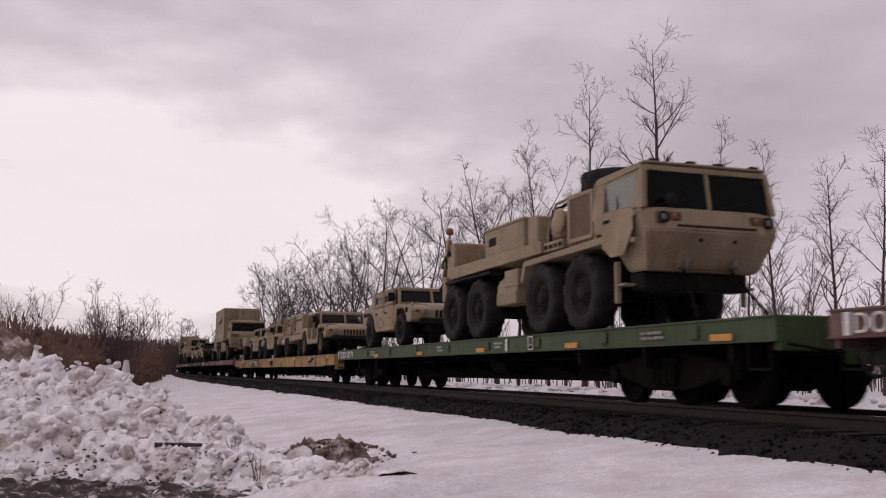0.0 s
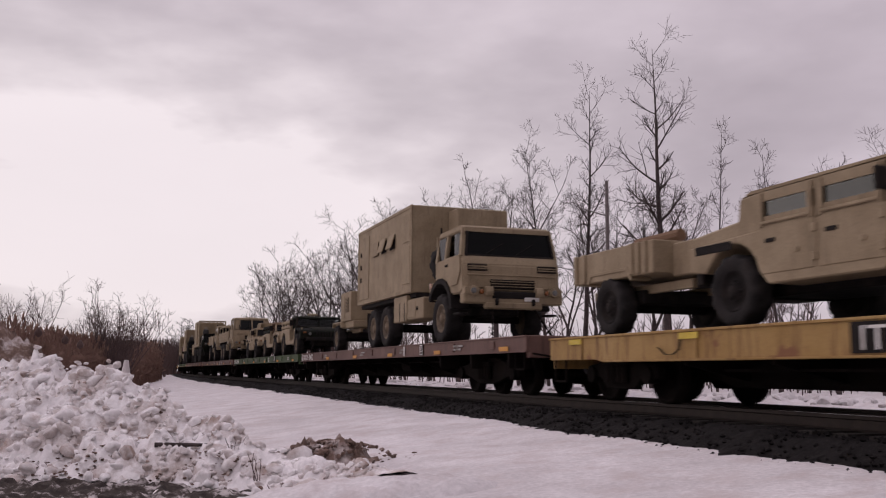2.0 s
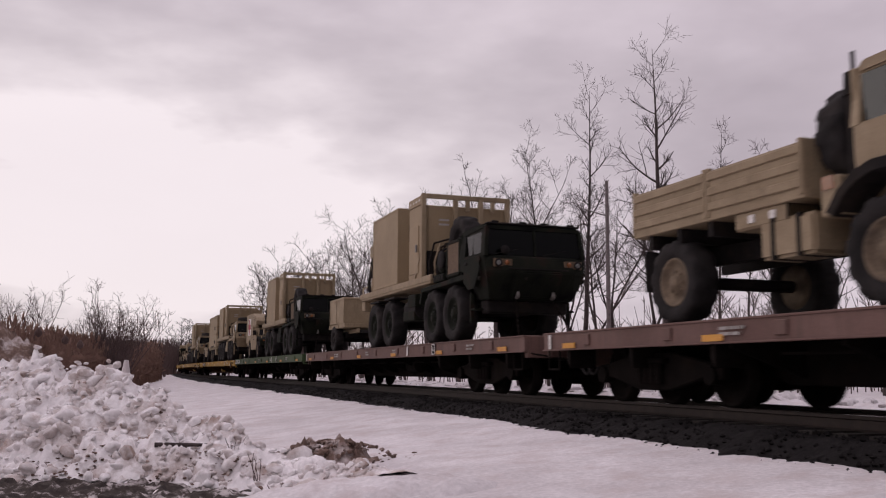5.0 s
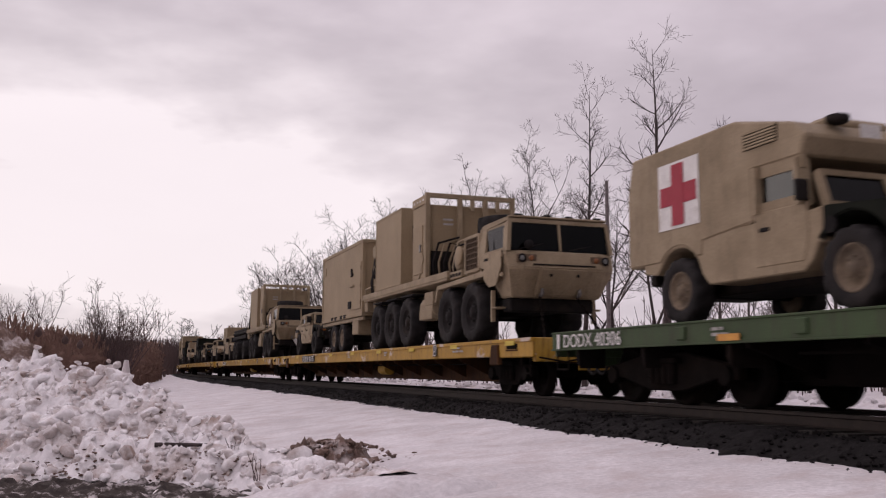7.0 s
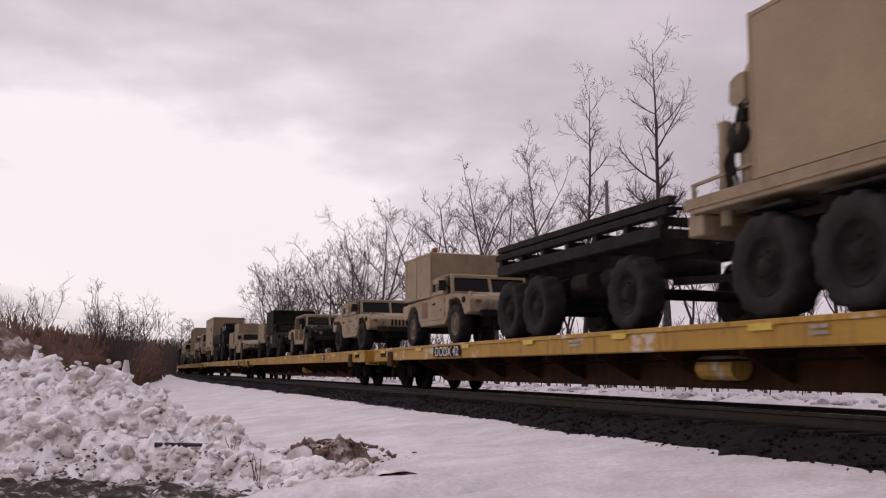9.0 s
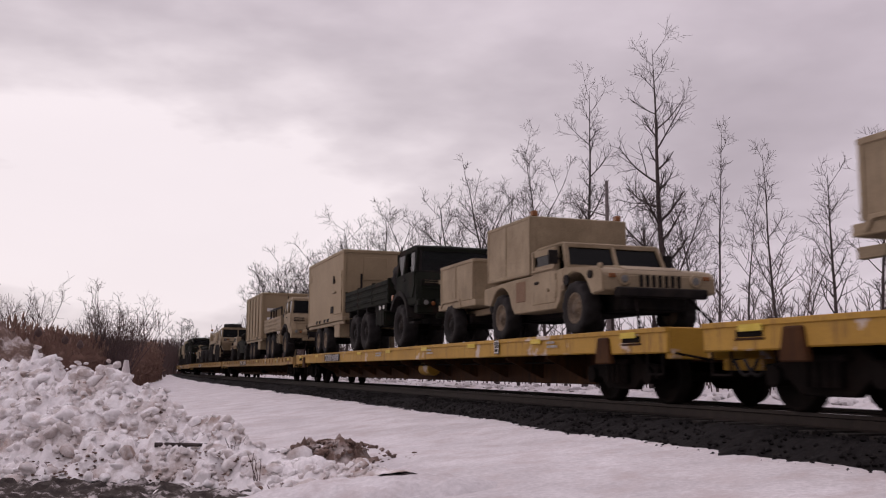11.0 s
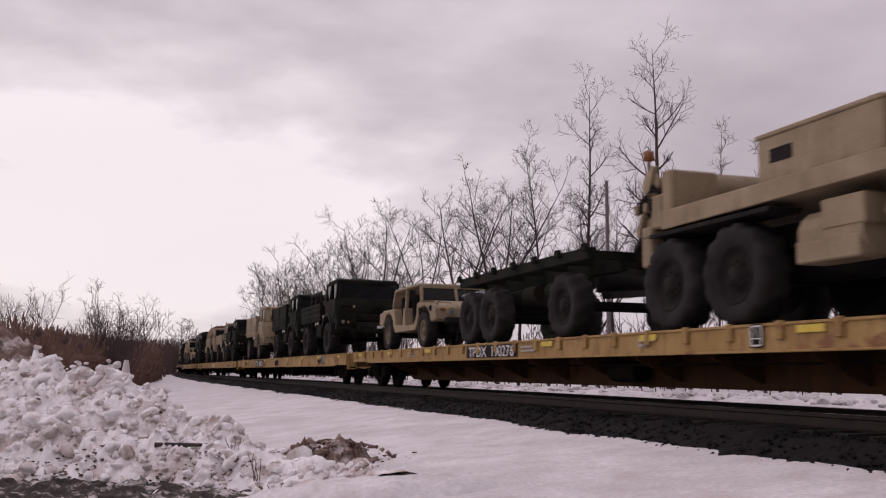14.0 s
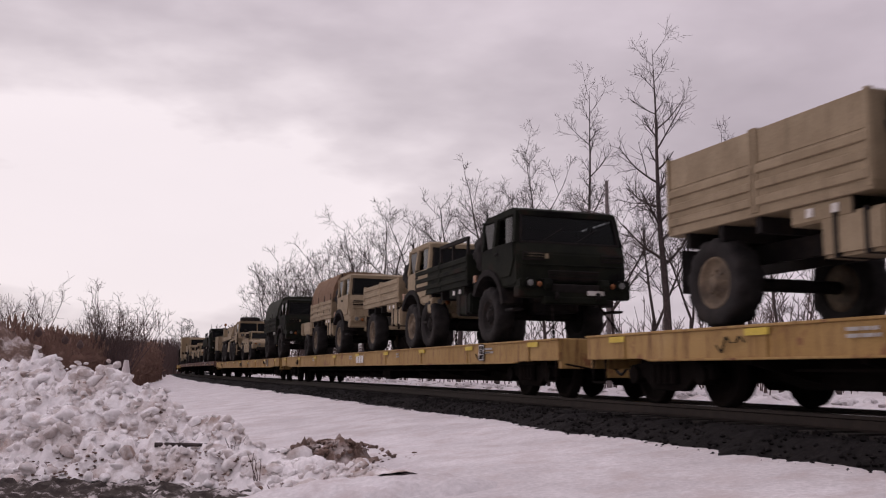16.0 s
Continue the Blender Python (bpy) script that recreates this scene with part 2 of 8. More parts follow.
def bevelled(bm, faces, width, seg=1):
    if width:
        edges = {e for f in faces for e in f.edges}
        bmesh.ops.bevel(bm, geom=list(edges), offset=width, segments=seg, affect="EDGES", clamp_overlap=True)


def box(bm, x0, x1, y0, y1, z0, z1, bev=0.0, seg=1):
    v = [bm.verts.new((x, y, z)) for x in (x0, x1) for y in (y0, y1) for z in (z0, z1)]
    f = [bm.faces.new([v[i] for i in q]) for q in ((0, 1, 3, 2), (4, 6, 7, 5), (0, 4, 5, 1), (2, 3, 7, 6), (0, 2, 6, 4), (1, 5, 7, 3))]
    bmesh.ops.recalc_face_normals(bm, faces=f)
    bevelled(bm, f, bev, seg)
    return bm


def prism(bm, prof, y0, y1, bev=0.0, seg=1, lean=None):
    """A side profile of (x, z) drawn out from y0 to y1. lean(z): by how much each side moves in at that height."""
    lean = lean or (lambda z: 0.0)
    a = [bm.verts.new((x, y0 + lean(z), z)) for x, z in prof]
    b = [bm.verts.new((x, y1 - lean(z), z)) for x, z in prof]
    n = len(prof)
    f = [bm.faces.new(a[::-1]), bm.faces.new(b)] + [bm.faces.new((a[i], a[(i + 1) % n], b[(i + 1) % n], b[i])) for i in range(n)]
    bmesh.ops.recalc_face_normals(bm, faces=f)
    bevelled(bm, f, bev, seg)
    return bm


def loft(bm, prof, hw, inset, dx, front, bev=0.0, seg=1, lean=None):
    """A side profile drawn out across the width; in front of x = front its corners are cut back by dx over the last inset metres."""
    lean = lean or (lambda z: 0.0)
    rows = []
    for y, cut in ((-hw, 1), (-hw + inset, 0), (hw - inset, 0), (hw, 1)):
        rows.append([bm.verts.new((x - (dx if cut and x > front else 0), y - math.copysign(lean(z), y), z)) for x, z in prof])
    n = len(prof)
    f = [bm.faces.new(rows[0][::-1]), bm.faces.new(rows[-1])]
    for a, b in zip(rows, rows[1:]):
        f += [bm.faces.new((a[i], a[(i + 1) % n], b[(i + 1) % n], b[i])) for i in range(n)]
    bmesh.ops.recalc_face_normals(bm, faces=f)
    bevelled(bm, f, bev, seg)
    return bm


def bar(bm, p, q, w, h=None):
    """A square bar from p to q."""
    p, q, h = Vector(p), Vector(q), h or w
    d = (q - p).normalized()
    side = d.cross(Vector((0, 0, 1)) if abs(d.z) < 0.9 else Vector((1, 0, 0))).normalized()
    up = side.cross(d)
    ring = [[bm.verts.new(c + side * (a * w / 2) + up * (b * h / 2)) for a, b in ((-1, -1), (1, -1), (1, 1), (-1, 1))] for c in (p, q)]
    bm.faces.new(ring[0][::-1])
    bm.faces.new(ring[1])
    for i in range(4):
        bm.faces.new((ring[0][i], ring[0][(i + 1) % 4], ring[1][(i + 1) % 4], ring[1][i]))
    return bm


def rod(bm, p, q, r, seg=10, r2=None):
    """A round rod from p to q, tapered to r2."""
    p, q = Vector(p), Vector(q)
    d = q - p
    m = Matrix.Translation((p + q) / 2) @ d.to_track_quat("Z", "Y").to_matrix().to_4x4()
    bmesh.ops.create_cone(bm, cap_ends=True, segments=seg, radius1=r, radius2=r if r2 is None else r2, depth=d.length, matrix=m)
    return bm


def lathe(bm, prof, c=(0, 0, 0), seg=28, axis="y", lug=0.0, lug_rings=(), caps=True):
    """Turns a profile of (radius, offset) about an axis through c."""
    rings = []
    for k, (r, o) in enumerate(prof):
        ring = []
        for i in range(seg):
            a = 2 * math.pi * (i + (0.7 * (i % 2)) * (lug > 0)) / seg
            if k in lug_rings:
                r = prof[k][0] + lug * (0.5 if (i // 2 + (k > lug_rings[1])) % 2 else -0.6)
            u, v = r * math.cos(a), r * math.sin(a)
            p = {"y": (u, o, v), "x": (o, u, v), "z": (u, v, o)}[axis]
            ring.append(bm.verts.new((p[0] + c[0], p[1] + c[1], p[2] + c[2])))
        rings.append(ring)
    for a, b in zip(rings, rings[1:]):
        for i in range(seg):
            f = bm.faces.new((a[i], a[(i + 1) % seg], b[(i + 1) % seg], b[i]))
            f.smooth = True
    if caps:
        bm.faces.new(rings[0])
        bm.faces.new(rings[-1][::-1])
    return bm


def hose(bm, pts, r, seg=6):
    """One round tube through the points."""
    rings = []
    for i, p in enumerate(pts):
        d = (Vector(pts[min(i + 1, len(pts) - 1)]) - Vector(pts[max(i - 1, 0)])).normalized()
        a = d.cross(Vector((0, 1, 0)) if abs(d.y) < 0.9 else Vector((1, 0, 0))).normalized()
        b = d.cross(a)
        rings.append([bm.verts.new(Vector(p) + (a * math.cos(2 * math.pi * k / seg) + b * math.sin(2 * math.pi * k / seg)) * r) for k in range(seg)])
    for u, v in zip(rings, rings[1:]):
        for k in range(seg):
            bm.faces.new((u[k], u[(k + 1) % seg], v[(k + 1) % seg], v[k])).smooth = True
    bm.faces.new(rings[0][::-1])
    bm.faces.new(rings[-1])
    return bm


def thing(name, label, category, group="", kind=""):
    return tagged(new(name), label, category, group, kind)


def words(text, size, material, parent, x, y, z, name="lettering", label="", width=0.0):
    """Built-in lettering on the near side (facing -y), its left end at x, its foot at z."""
    cu = bpy.data.curves.new(name, "FONT")
    cu.body, cu.size, cu.extrude = text, size, 0.002
    tmp = bpy.data.objects.new(name, cu)
    me = bpy.data.meshes.new_from_object(tmp)
    bpy.data.objects.remove(tmp)
    me.materials.append(material)
    if width:
        me.transform(Matrix.Diagonal((width / max(v.co.x for v in me.vertices), 1, 1, 1)))
    me.transform(pose(x, y, z, 90, 0, 0))
    # each letter is a piece of its own
    whole = bmesh.new()
    whole.from_mesh(me)
    left = set(whole.verts)
    while left:
        seed = min(left, key=lambda v: (v.co.x, v.index))
        island, edge = {seed}, [seed]
        while edge:
            for e in edge.pop().link_edges:
                for v in e.verts:
                    if v not in island:
                        island.add(v)
                        edge.append(v)
        left -= island
        bm = bmesh.new()
        twin = {v: bm.verts.new(v.co) for v in sorted(island, key=lambda v: v.index)}
        for f in whole.faces:
            if f.verts[0] in island:
                bm.faces.new([twin[v] for v in f.verts])
        part(name, bm, material, parent, label)
    whole.free()


# ---- the line: straight past the camera, then a wide curve to the right ----
LINE_X, RADIUS, BEND = 8.54, 1126.0, 82.7


def on_line(s, across=0.0):
    """The place on the line s metres along it, that far across to the right, and the line's heading there."""
    b = LINE_X + across
    if s <= BEND:
        return b, s, 0.0
    a = (s - BEND) / RADIUS
    return RADIUS - (RADIUS - b) * math.cos(a), BEND + (RADIUS - b) * math.sin(a), a


def beside(x, y):
    """How far to the right of the camera's own side of the line a place lies."""
    return x if y <= BEND else RADIUS - math.hypot(RADIUS - x, y - BEND)


def ground_height(x, y):
    b = beside(x, y)
    if b > 8.5:
        base = -0.42 + 0.2 * math.exp(-((b - 12.4) / 1.0) ** 2)
    else:
        base = -0.36 - 0.11 * min(max(6.2 - b, 0), 5)
    far = min(1.0, math.hypot(x, y) / 400)
    return base + 0.045 * noise.noise((x * 0.5, y * 0.35, 1.7)) + 0.02 * noise.noise((x * 1.7, y * 1.3, 4.1)) + far * 0.5 * noise.noise((x * 0.01, y * 0.01, 2.2))


def steps(parts):
    out = []
    for a, b, n in parts:
        out += list(np.linspace(a, b, n, endpoint=False))
    return [float(v) for v in out] + [parts[-1][1]]


def make_ground():
    xs = steps([(-2500, -100, 12), (-100, -12, 22), (-12, 12, 90), (12, 60, 40), (60, 2500, 16)])
    ys = steps([(-800, -10, 10), (-10, 0, 12), (0, 40, 130), (40, 150, 90), (150, 4000, 24)])
    verts = [(x, y, ground_height(x, y)) for y in ys for x in xs]
    w = len(xs)
    faces = [(j * w + i, j * w + i + 1, (j + 1) * w + i + 1, (j + 1) * w + i) for j in range(len(ys) - 1) for i in range(w - 1)]
    ob = new("ground", raw("ground", verts, faces, SNOW, True))
    tagged(ob, "open ground under old trodden greyish snow", "ground", kind="structure")


def sweep(prof, s0, s1, step, rough=0.0, seed=0.0):
    """Draws a closed or open cross-section of (across, z) along the line."""
    verts, faces, n = [], [], len(prof)
    ss = list(np.arange(s0, s1, step))
    for s in ss:
        for a, z in prof:
            x, y, _ = on_line(float(s), a)
            k = rough * noise.noise((x * 3.1, y * 3.1, z * 3 + seed))
            verts.append((x, y, z + k))
    for j in range(len(ss) - 1):
        for i in range(n - 1):
            faces.append((j * n + i, j * n + i + 1, (j + 1) * n + i + 1, (j + 1) * n + i))
    return verts, faces


def make_line():
    prof = [(-3.4, -0.75), (-2.9, -0.55), (-2.45, -0.40), (-2.1, -0.30), (-1.8, -0.22), (-1.5, -0.19), (-0.9, -0.2), (0, -0.2), (0.9, -0.2), (1.5, -0.19), (1.9, -0.27), (2.6, -0.5), (3.2, -0.75)]
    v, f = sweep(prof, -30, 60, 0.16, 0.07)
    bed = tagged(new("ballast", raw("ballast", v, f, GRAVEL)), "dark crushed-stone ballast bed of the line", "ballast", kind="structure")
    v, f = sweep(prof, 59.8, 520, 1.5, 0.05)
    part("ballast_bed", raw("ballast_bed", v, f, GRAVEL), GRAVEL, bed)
    # loose stones on the shoulder
    rng = random.Random(4)
    v, f = [], []
    for i in range(5200):
        s, a = rng.uniform(1, 34) if i % 3 else rng.uniform(30, 75), rng.uniform(-3.0, -1.0)
        z = float(np.interp(a, [p[0] for p in prof], [p[1] for p in prof]))
        x, y, _ = on_line(s, a)
        r = rng.uniform(0.018, 0.045)
        o = len(v)
        for d in ((1, 0, 0), (0, 1, 0), (-1, 0, 0), (0, -1, 0), (0, 0, 1), (0, 0, -1)):
            k = r * rng.uniform(0.6, 1.2)
            v.append((x + d[0] * k, y + d[1] * k, z + 0.012 + d[2] * k * 0.8))
        f += [(o + a_, o + b_, o + c_) for a_, b_, c_ in ((0, 1, 4), (1, 2, 4), (2, 3, 4), (3, 0, 4), (1, 0, 5), (2, 1, 5), (3, 2, 5), (0, 3, 5))]
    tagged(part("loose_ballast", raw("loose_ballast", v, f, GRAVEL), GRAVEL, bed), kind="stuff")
    for k, across in ((1, -0.7175), (2, 0.7175)):
        c = [(-0.036, 0), (0.036, 0), (0.036, -0.04), (0.009, -0.05), (0.009, -0.15), (0.07, -0.17), (-0.07, -0.17), (-0.009, -0.15), (-0.009, -0.05), (-0.036, -0.04), (-0.036, 0)]
        v, f = sweep([(across + a, z - 0.004) for a, z in c], -30, 520, 2.0)
        rail = tagged(new(f"rail_{k}", raw("rail", v, f, RAIL_STEEL)), "rusty steel rail with a polished running head", "rail", kind="structure")
        v, f = sweep([(across - 0.03, 0.0), (across + 0.03, 0.0)], -30, 520, 2.0)
        part("rail_head", raw("rail_head", v, f, RAIL_TOP), RAIL_TOP, rail)
    tie = raw("sleeper", *block(-1.29, 1.29, -0.115, 0.115, -0.17, 0.0), TIE)
    for i in range(100):
        x, y, a = on_line(-4 + i * 0.53)
        ob = part("sleeper", tie, TIE, bed)
        ob.matrix_basis = pose(x, y, -0.172, 0, 0, -math.degrees(a))


def block(x0, x1, y0, y1, z0, z1):
    v = [(x, y, z) for x in (x0, x1) for y in (y0, y1) for z in (z0, z1)]
    return v, [(0, 1, 3, 2), (4, 6, 7, 5), (0, 4, 5, 1), (2, 3, 7, 6), (0, 2, 6, 4), (1, 5, 7, 3)]


make_ground()
make_line()
# ---- snow heaps, frozen soil and the bank beyond the rails ----


def chunky(x, y, z=0.0):
    """Broken, lumpy relief from -1 to about 1."""
    c = noise.cell_vector((x * 2.6 + 0.6 * noise.noise((x * 3, y * 3, z)), y * 2.6, z))[0]
    d = noise.voronoi((x * 2.2, y * 2.2, z))[0][0]
    e = noise.voronoi((x * 5.5, y * 5.5, z + 9))[0][0]
    return 0.55 * c + 0.9 * (0.5 - d) + 0.4 * (0.45 - e) + 0.45 * noise.noise((x * 7, y * 7, z)) + 0.3 * noise.noise((x * 14, y * 14, z))


RIDGE_X = [-8.0, -4.0, -2.2, -0.8, 0.1, 0.68, 1.37, 1.8, 2.3, 2.8, 3.4]
RIDGE_H = [1.3, 1.4, 1.45, 1.45, 1.3, 1.0, 0.6, 0.36, 0.24, 0.16, 0.0]


def heap_height(x, y):
    h = float(np.interp(x, RIDGE_X, RIDGE_H))
    mid = 14.6 - 1.1 * max(x + 0.8, -0.8)
    wide = 2.75 - 0.56 * max(x + 0.8, 0)
    u = max(0.0, 1 - abs(y - mid) / wide)
    env = u ** 0.75 * (0.75 + 0.25 * u)
    return h * env + chunky(x, y) * 0.29 * min(1, env * 3) * min(1, h * 1.6)


def heap_mesh(name, x0, x1, y0, y1, step, height, material, base=0.0):
    xs, ys = np.arange(x0, x1, step), np.arange(y0, y1, step)
    verts = [(float(x), float(y), ground_height(float(x), float(y)) + base + height(float(x), float(y))) for y in ys for x in xs]
    w = len(xs)
    faces = [(j * w + i, j * w + i + 1, (j + 1) * w + i + 1, (j + 1) * w + i) for j in range(len(ys) - 1) for i in range(w - 1)]
    return raw(name, verts, faces, material, True)


def lumps(rng, n, where, size, flat=0.75):
    """Broken blocks: eight-cornered lumps with uneven corners, joined."""
    v, f = [], []
    for _ in range(n):
        x, y, z = where(rng)
        r = size(rng)
        m = Euler((rng.uniform(0, 3), rng.uniform(0, 3), rng.uniform(0, 3))).to_matrix()
        o = len(v)
        ball = once_ball()
        k = [rng.uniform(0.8, 1.14) for _ in ball[0]]
        e = Vector((rng.uniform(0.6, 1.35), rng.uniform(0.6, 1.35), rng.uniform(0.55, 1.1)))
        cuts = [(Vector((rng.gauss(0, 1), rng.gauss(0, 1), rng.gauss(0, 1))).normalized(), rng.uniform(0.4, 0.78)) for _ in range(7)]
        for p, s in zip(ball[0], k):
            q = Vector(p) * (0.96 + 0.08 * s)
            for face, depth in cuts:
                over = q.dot(face) - depth
                if over > 0:
                    q = q - face * over
            q = m @ Vector((q.x * e.x, q.y * e.y, q.z * e.z)) * (r * 1.2)
            v.append((x + q.x, y + q.y, z + q.z * flat - r * 0.3))
        f += [tuple(o + i for i in t) for t in ball[1]]
    return v, f


BALL = []


def once_ball():
    if not BALL:
        bm = bmesh.new()
        bmesh.ops.create_icosphere(bm, subdivisions=2, radius=1.0)
        BALL.append([tuple(p.co) for p in bm.verts])
        BALL.append([tuple(q.index for q in t.verts) for t in bm.faces])
        bm.free()
    return BALL


def make_snow():
    heap = thing("snow_heap", "ploughed heap of lumpy dirty snow", "snow heap")
    part("heap_body", heap_mesh("heap_body", -7, 3.4, 10.2, 17.6, 0.05, lambda x, y: heap_height(x, y) - 0.05, PILE_SNOW), PILE_SNOW, heap)

    def on_heap(rng):
        while True:
            x, y = rng.uniform(-6, 3.0), rng.uniform(10.4, 15.2)
            h = heap_height(x, y)
            if h > 0.06:
                return x, y, ground_height(x, y) + h - 0.02
    for n, lo, hi, seed in ((2200, 0.018, 0.045, 3), (520, 0.045, 0.11, 5), (60, 0.11, 0.19, 6)):
        v, f = lumps(random.Random(seed), n, on_heap, lambda rng: rng.uniform(lo, hi) if rng.random() < 0.85 else hi * 1.2)
        tagged(part("loose_snow", raw("loose_snow", v, f, PILE_SNOW, True), PILE_SNOW, heap), kind="stuff")
    
    def low_front(rng):
        while True:
            x, y = rng.uniform(-5, 1.6), rng.uniform(10.4, 12.6)
            h = heap_height(x, y)
            if 0.03 < h < 0.5 and noise.noise((x * 1.1, y * 1.6, 4)) > -0.05:
                return x, y, ground_height(x, y) + h - 0.02
    v, f = lumps(random.Random(15), 260, low_front, lambda rng: rng.uniform(0.01, 0.03), 0.5)
    v2, f2 = lumps(random.Random(16), 50, on_heap, lambda rng: rng.uniform(0.012, 0.035))
    f += [tuple(i + len(v) for i in t) for t in f2]
    v += v2
    tagged(part("loose_soil", raw("loose_soil", v, f, EARTHY), EARTHY, heap), kind="stuff")
    # a dark broken branch half buried in the snow
    log = thing("broken_branch", "dark broken branch half buried in the snow heap", "branch")
    la, lb = (0.5, 11.72), (1.12, 11.78)
    ends = [Vector((p[0], p[1], ground_height(*p) + heap_height(*p) - 0.005)) for p in (la, lb)]
    part("wood", rod(shape(), tuple(ends[0]), tuple(ends[1]), 0.03, 8, 0.018), BARK, log)
    # a pointed piece of ice on the crest
    x, y = 0.16, 14.0
    spike = part("ice_spike", rod(shape(), (x, y, ground_height(x, y) + heap_height(x, y) - 0.2), (x + 0.01, y, ground_height(x, y) + heap_height(x, y) + 0.48), 0.14, 8, 0.03), SNOW, heap)
    # older, darker heap behind
    back = thing("earth_mound", "mound of brown earth under patchy snow", "mound")
    part("mound_body", heap_mesh("mound_body", -4.6, -0.2, 17.0, 22.5, 0.07, lambda x, y: (2.15 + 0.34 * chunky(x, y, 3)) * max(0, 1 - ((x + 2.35) / 1.8) ** 2 - ((y - 19.6) / 2.1) ** 2) ** 0.8 - 0.08, EARTHY), EARTHY, back)
    # bare frozen soil before the heap, and a muddy tongue
    soil = tagged(new("soil_strip", heap_mesh("soil_strip", -7, 2.2, 9.0, 12.9, 0.05, lambda x, y: (0.13 * min(1, 2.2 * max(0, 1 - abs(y - 10.9 + 0.2 * x) / 1.4)) + 0.11 * chunky(x * 1.4, y * 1.4, 5)) * max(0, min(1, (1.9 - x) / 0.7)) - 0.08 - 0.5 * max(0, x - 1.5), SOIL)), "strip of dark frozen soil and gravel beside the snow", "soil", kind="structure")

    def on_soil(rng):
        x, y = rng.uniform(-5, 1.7), rng.uniform(10.0, 12.0)
        return x, y, ground_height(x, y) + 0.03
    v, f = lumps(random.Random(8), 260, on_soil, lambda rng: rng.uniform(0.02, 0.06))
    tagged(part("broken_soil", raw("broken_soil", v, f, SOIL, True), SOIL, soil), kind="stuff")
    v, f = lumps(random.Random(18), 240, on_soil, lambda rng: rng.uniform(0.02, 0.085))
    tagged(part("scattered_snow", raw("scattered_snow", v, f, PILE_SNOW, True), PILE_SNOW, soil), kind="stuff")
    clod = thing("muddy_snow_ridge", "low ridge of mud-stained frozen snow", "snow ridge")
    part("ridge_body", heap_mesh("ridge_body", 1.5, 3.7, 11.1, 13.3, 0.035, lambda x, y: (0.3 + 0.27 * chunky(x * 1.3, y * 1.3, 7)) * max(0, 1 - ((x - 2.5) / 0.98) ** 2 - ((y - 12.62 + 0.2 * x) / 0.45) ** 2) ** 0.9 - 0.1 - 0.2 * min(1, max(0, ((x - 2.5) / 0.98) ** 2 + ((y - 12.62 + 0.2 * x) / 0.45) ** 2 - 0.85)), EARTHY), EARTHY, clod)

    def on_ridge(rng):
        x, y = rng.gauss(2.45, 0.5), rng.gauss(12.1, 0.2)
        return x, y, ground_height(x, y) + 0.3 * max(0, 1 - ((x - 2.5) / 0.98) ** 2 - ((y - 12.62 + 0.2 * x) / 0.42) ** 2) ** 0.7
    v, f = lumps(random.Random(28), 420, on_ridge, lambda rng: rng.uniform(0.012, 0.045))
    tagged(part("loose_mud", raw("loose_mud", v, f, EARTHY), EARTHY, clod), kind="stuff")
    # smooth low drift at the very front
    drift = thing("snow_drift", "low smooth drift of grey snow", "snow drift")
    part("drift_body", heap_mesh("drift_body", 0.9, 4.2, 7.6, 10.4, 0.05, lambda x, y: 0.27 * max(0, 1 - ((x - 2.3) / 1.45) ** 2 - ((y - 9.35 + 0.35 * (x - 2.3)) / 0.62) ** 2) ** 0.6 + 0.05 * chunky(x, y, 12) * (1 if abs(x - 2.5) < 1.3 and abs(y - 9.3) < 0.8 else 0) - 0.09, SNOW), SNOW, drift)
    # ploughed bank on the far side of the rails
    v, f = [], []
    ss = np.arange(3, 150, 0.16)
    prof = np.linspace(3.1, 6.2, 15)
    for s in ss:
        for a in prof:
            x, y, _ = on_line(float(s), float(a))
            u = max(0.0, 1 - ((a - 4.5) / 1.3) ** 2)
            v.append((x, y, -0.5 + 0.5 * u ** 0.6 * (0.85 + 0.25 * noise.noise((x * 0.4, y * 0.4, 8))) + 0.12 * chunky(x * 0.9, y * 0.9, 2) * u))
    n = len(prof)
    f = [(j * n + i, j * n + i + 1, (j + 1) * n + i + 1, (j + 1) * n + i) for j in range(len(ss) - 1) for i in range(n - 1)]
    bank = thing("snow_bank", "long ploughed bank of lumpy white snow along the rails", "snow bank")
    part("bank_body", raw("bank_body", v, f, SNOW, True), SNOW, bank)

    def on_bank(rng):
        s, a = rng.uniform(6, 60) if rng.random() < 0.8 else rng.uniform(60, 120), rng.gauss(4.4, 0.35)
        x, y, _ = on_line(s, a)
        u = max(0.0, 1 - ((a - 4.5) / 1.3) ** 2)
        return x, y, -0.5 + 0.48 * u ** 0.6
    v, f = lumps(random.Random(48), 700, on_bank, lambda rng: rng.uniform(0.05, 0.17))
    tagged(part("loose_snow", raw("loose_snow", v, f, SNOW), SNOW, bank), kind="stuff")


make_snow()

# ---- bare trees, brush and reeds ----


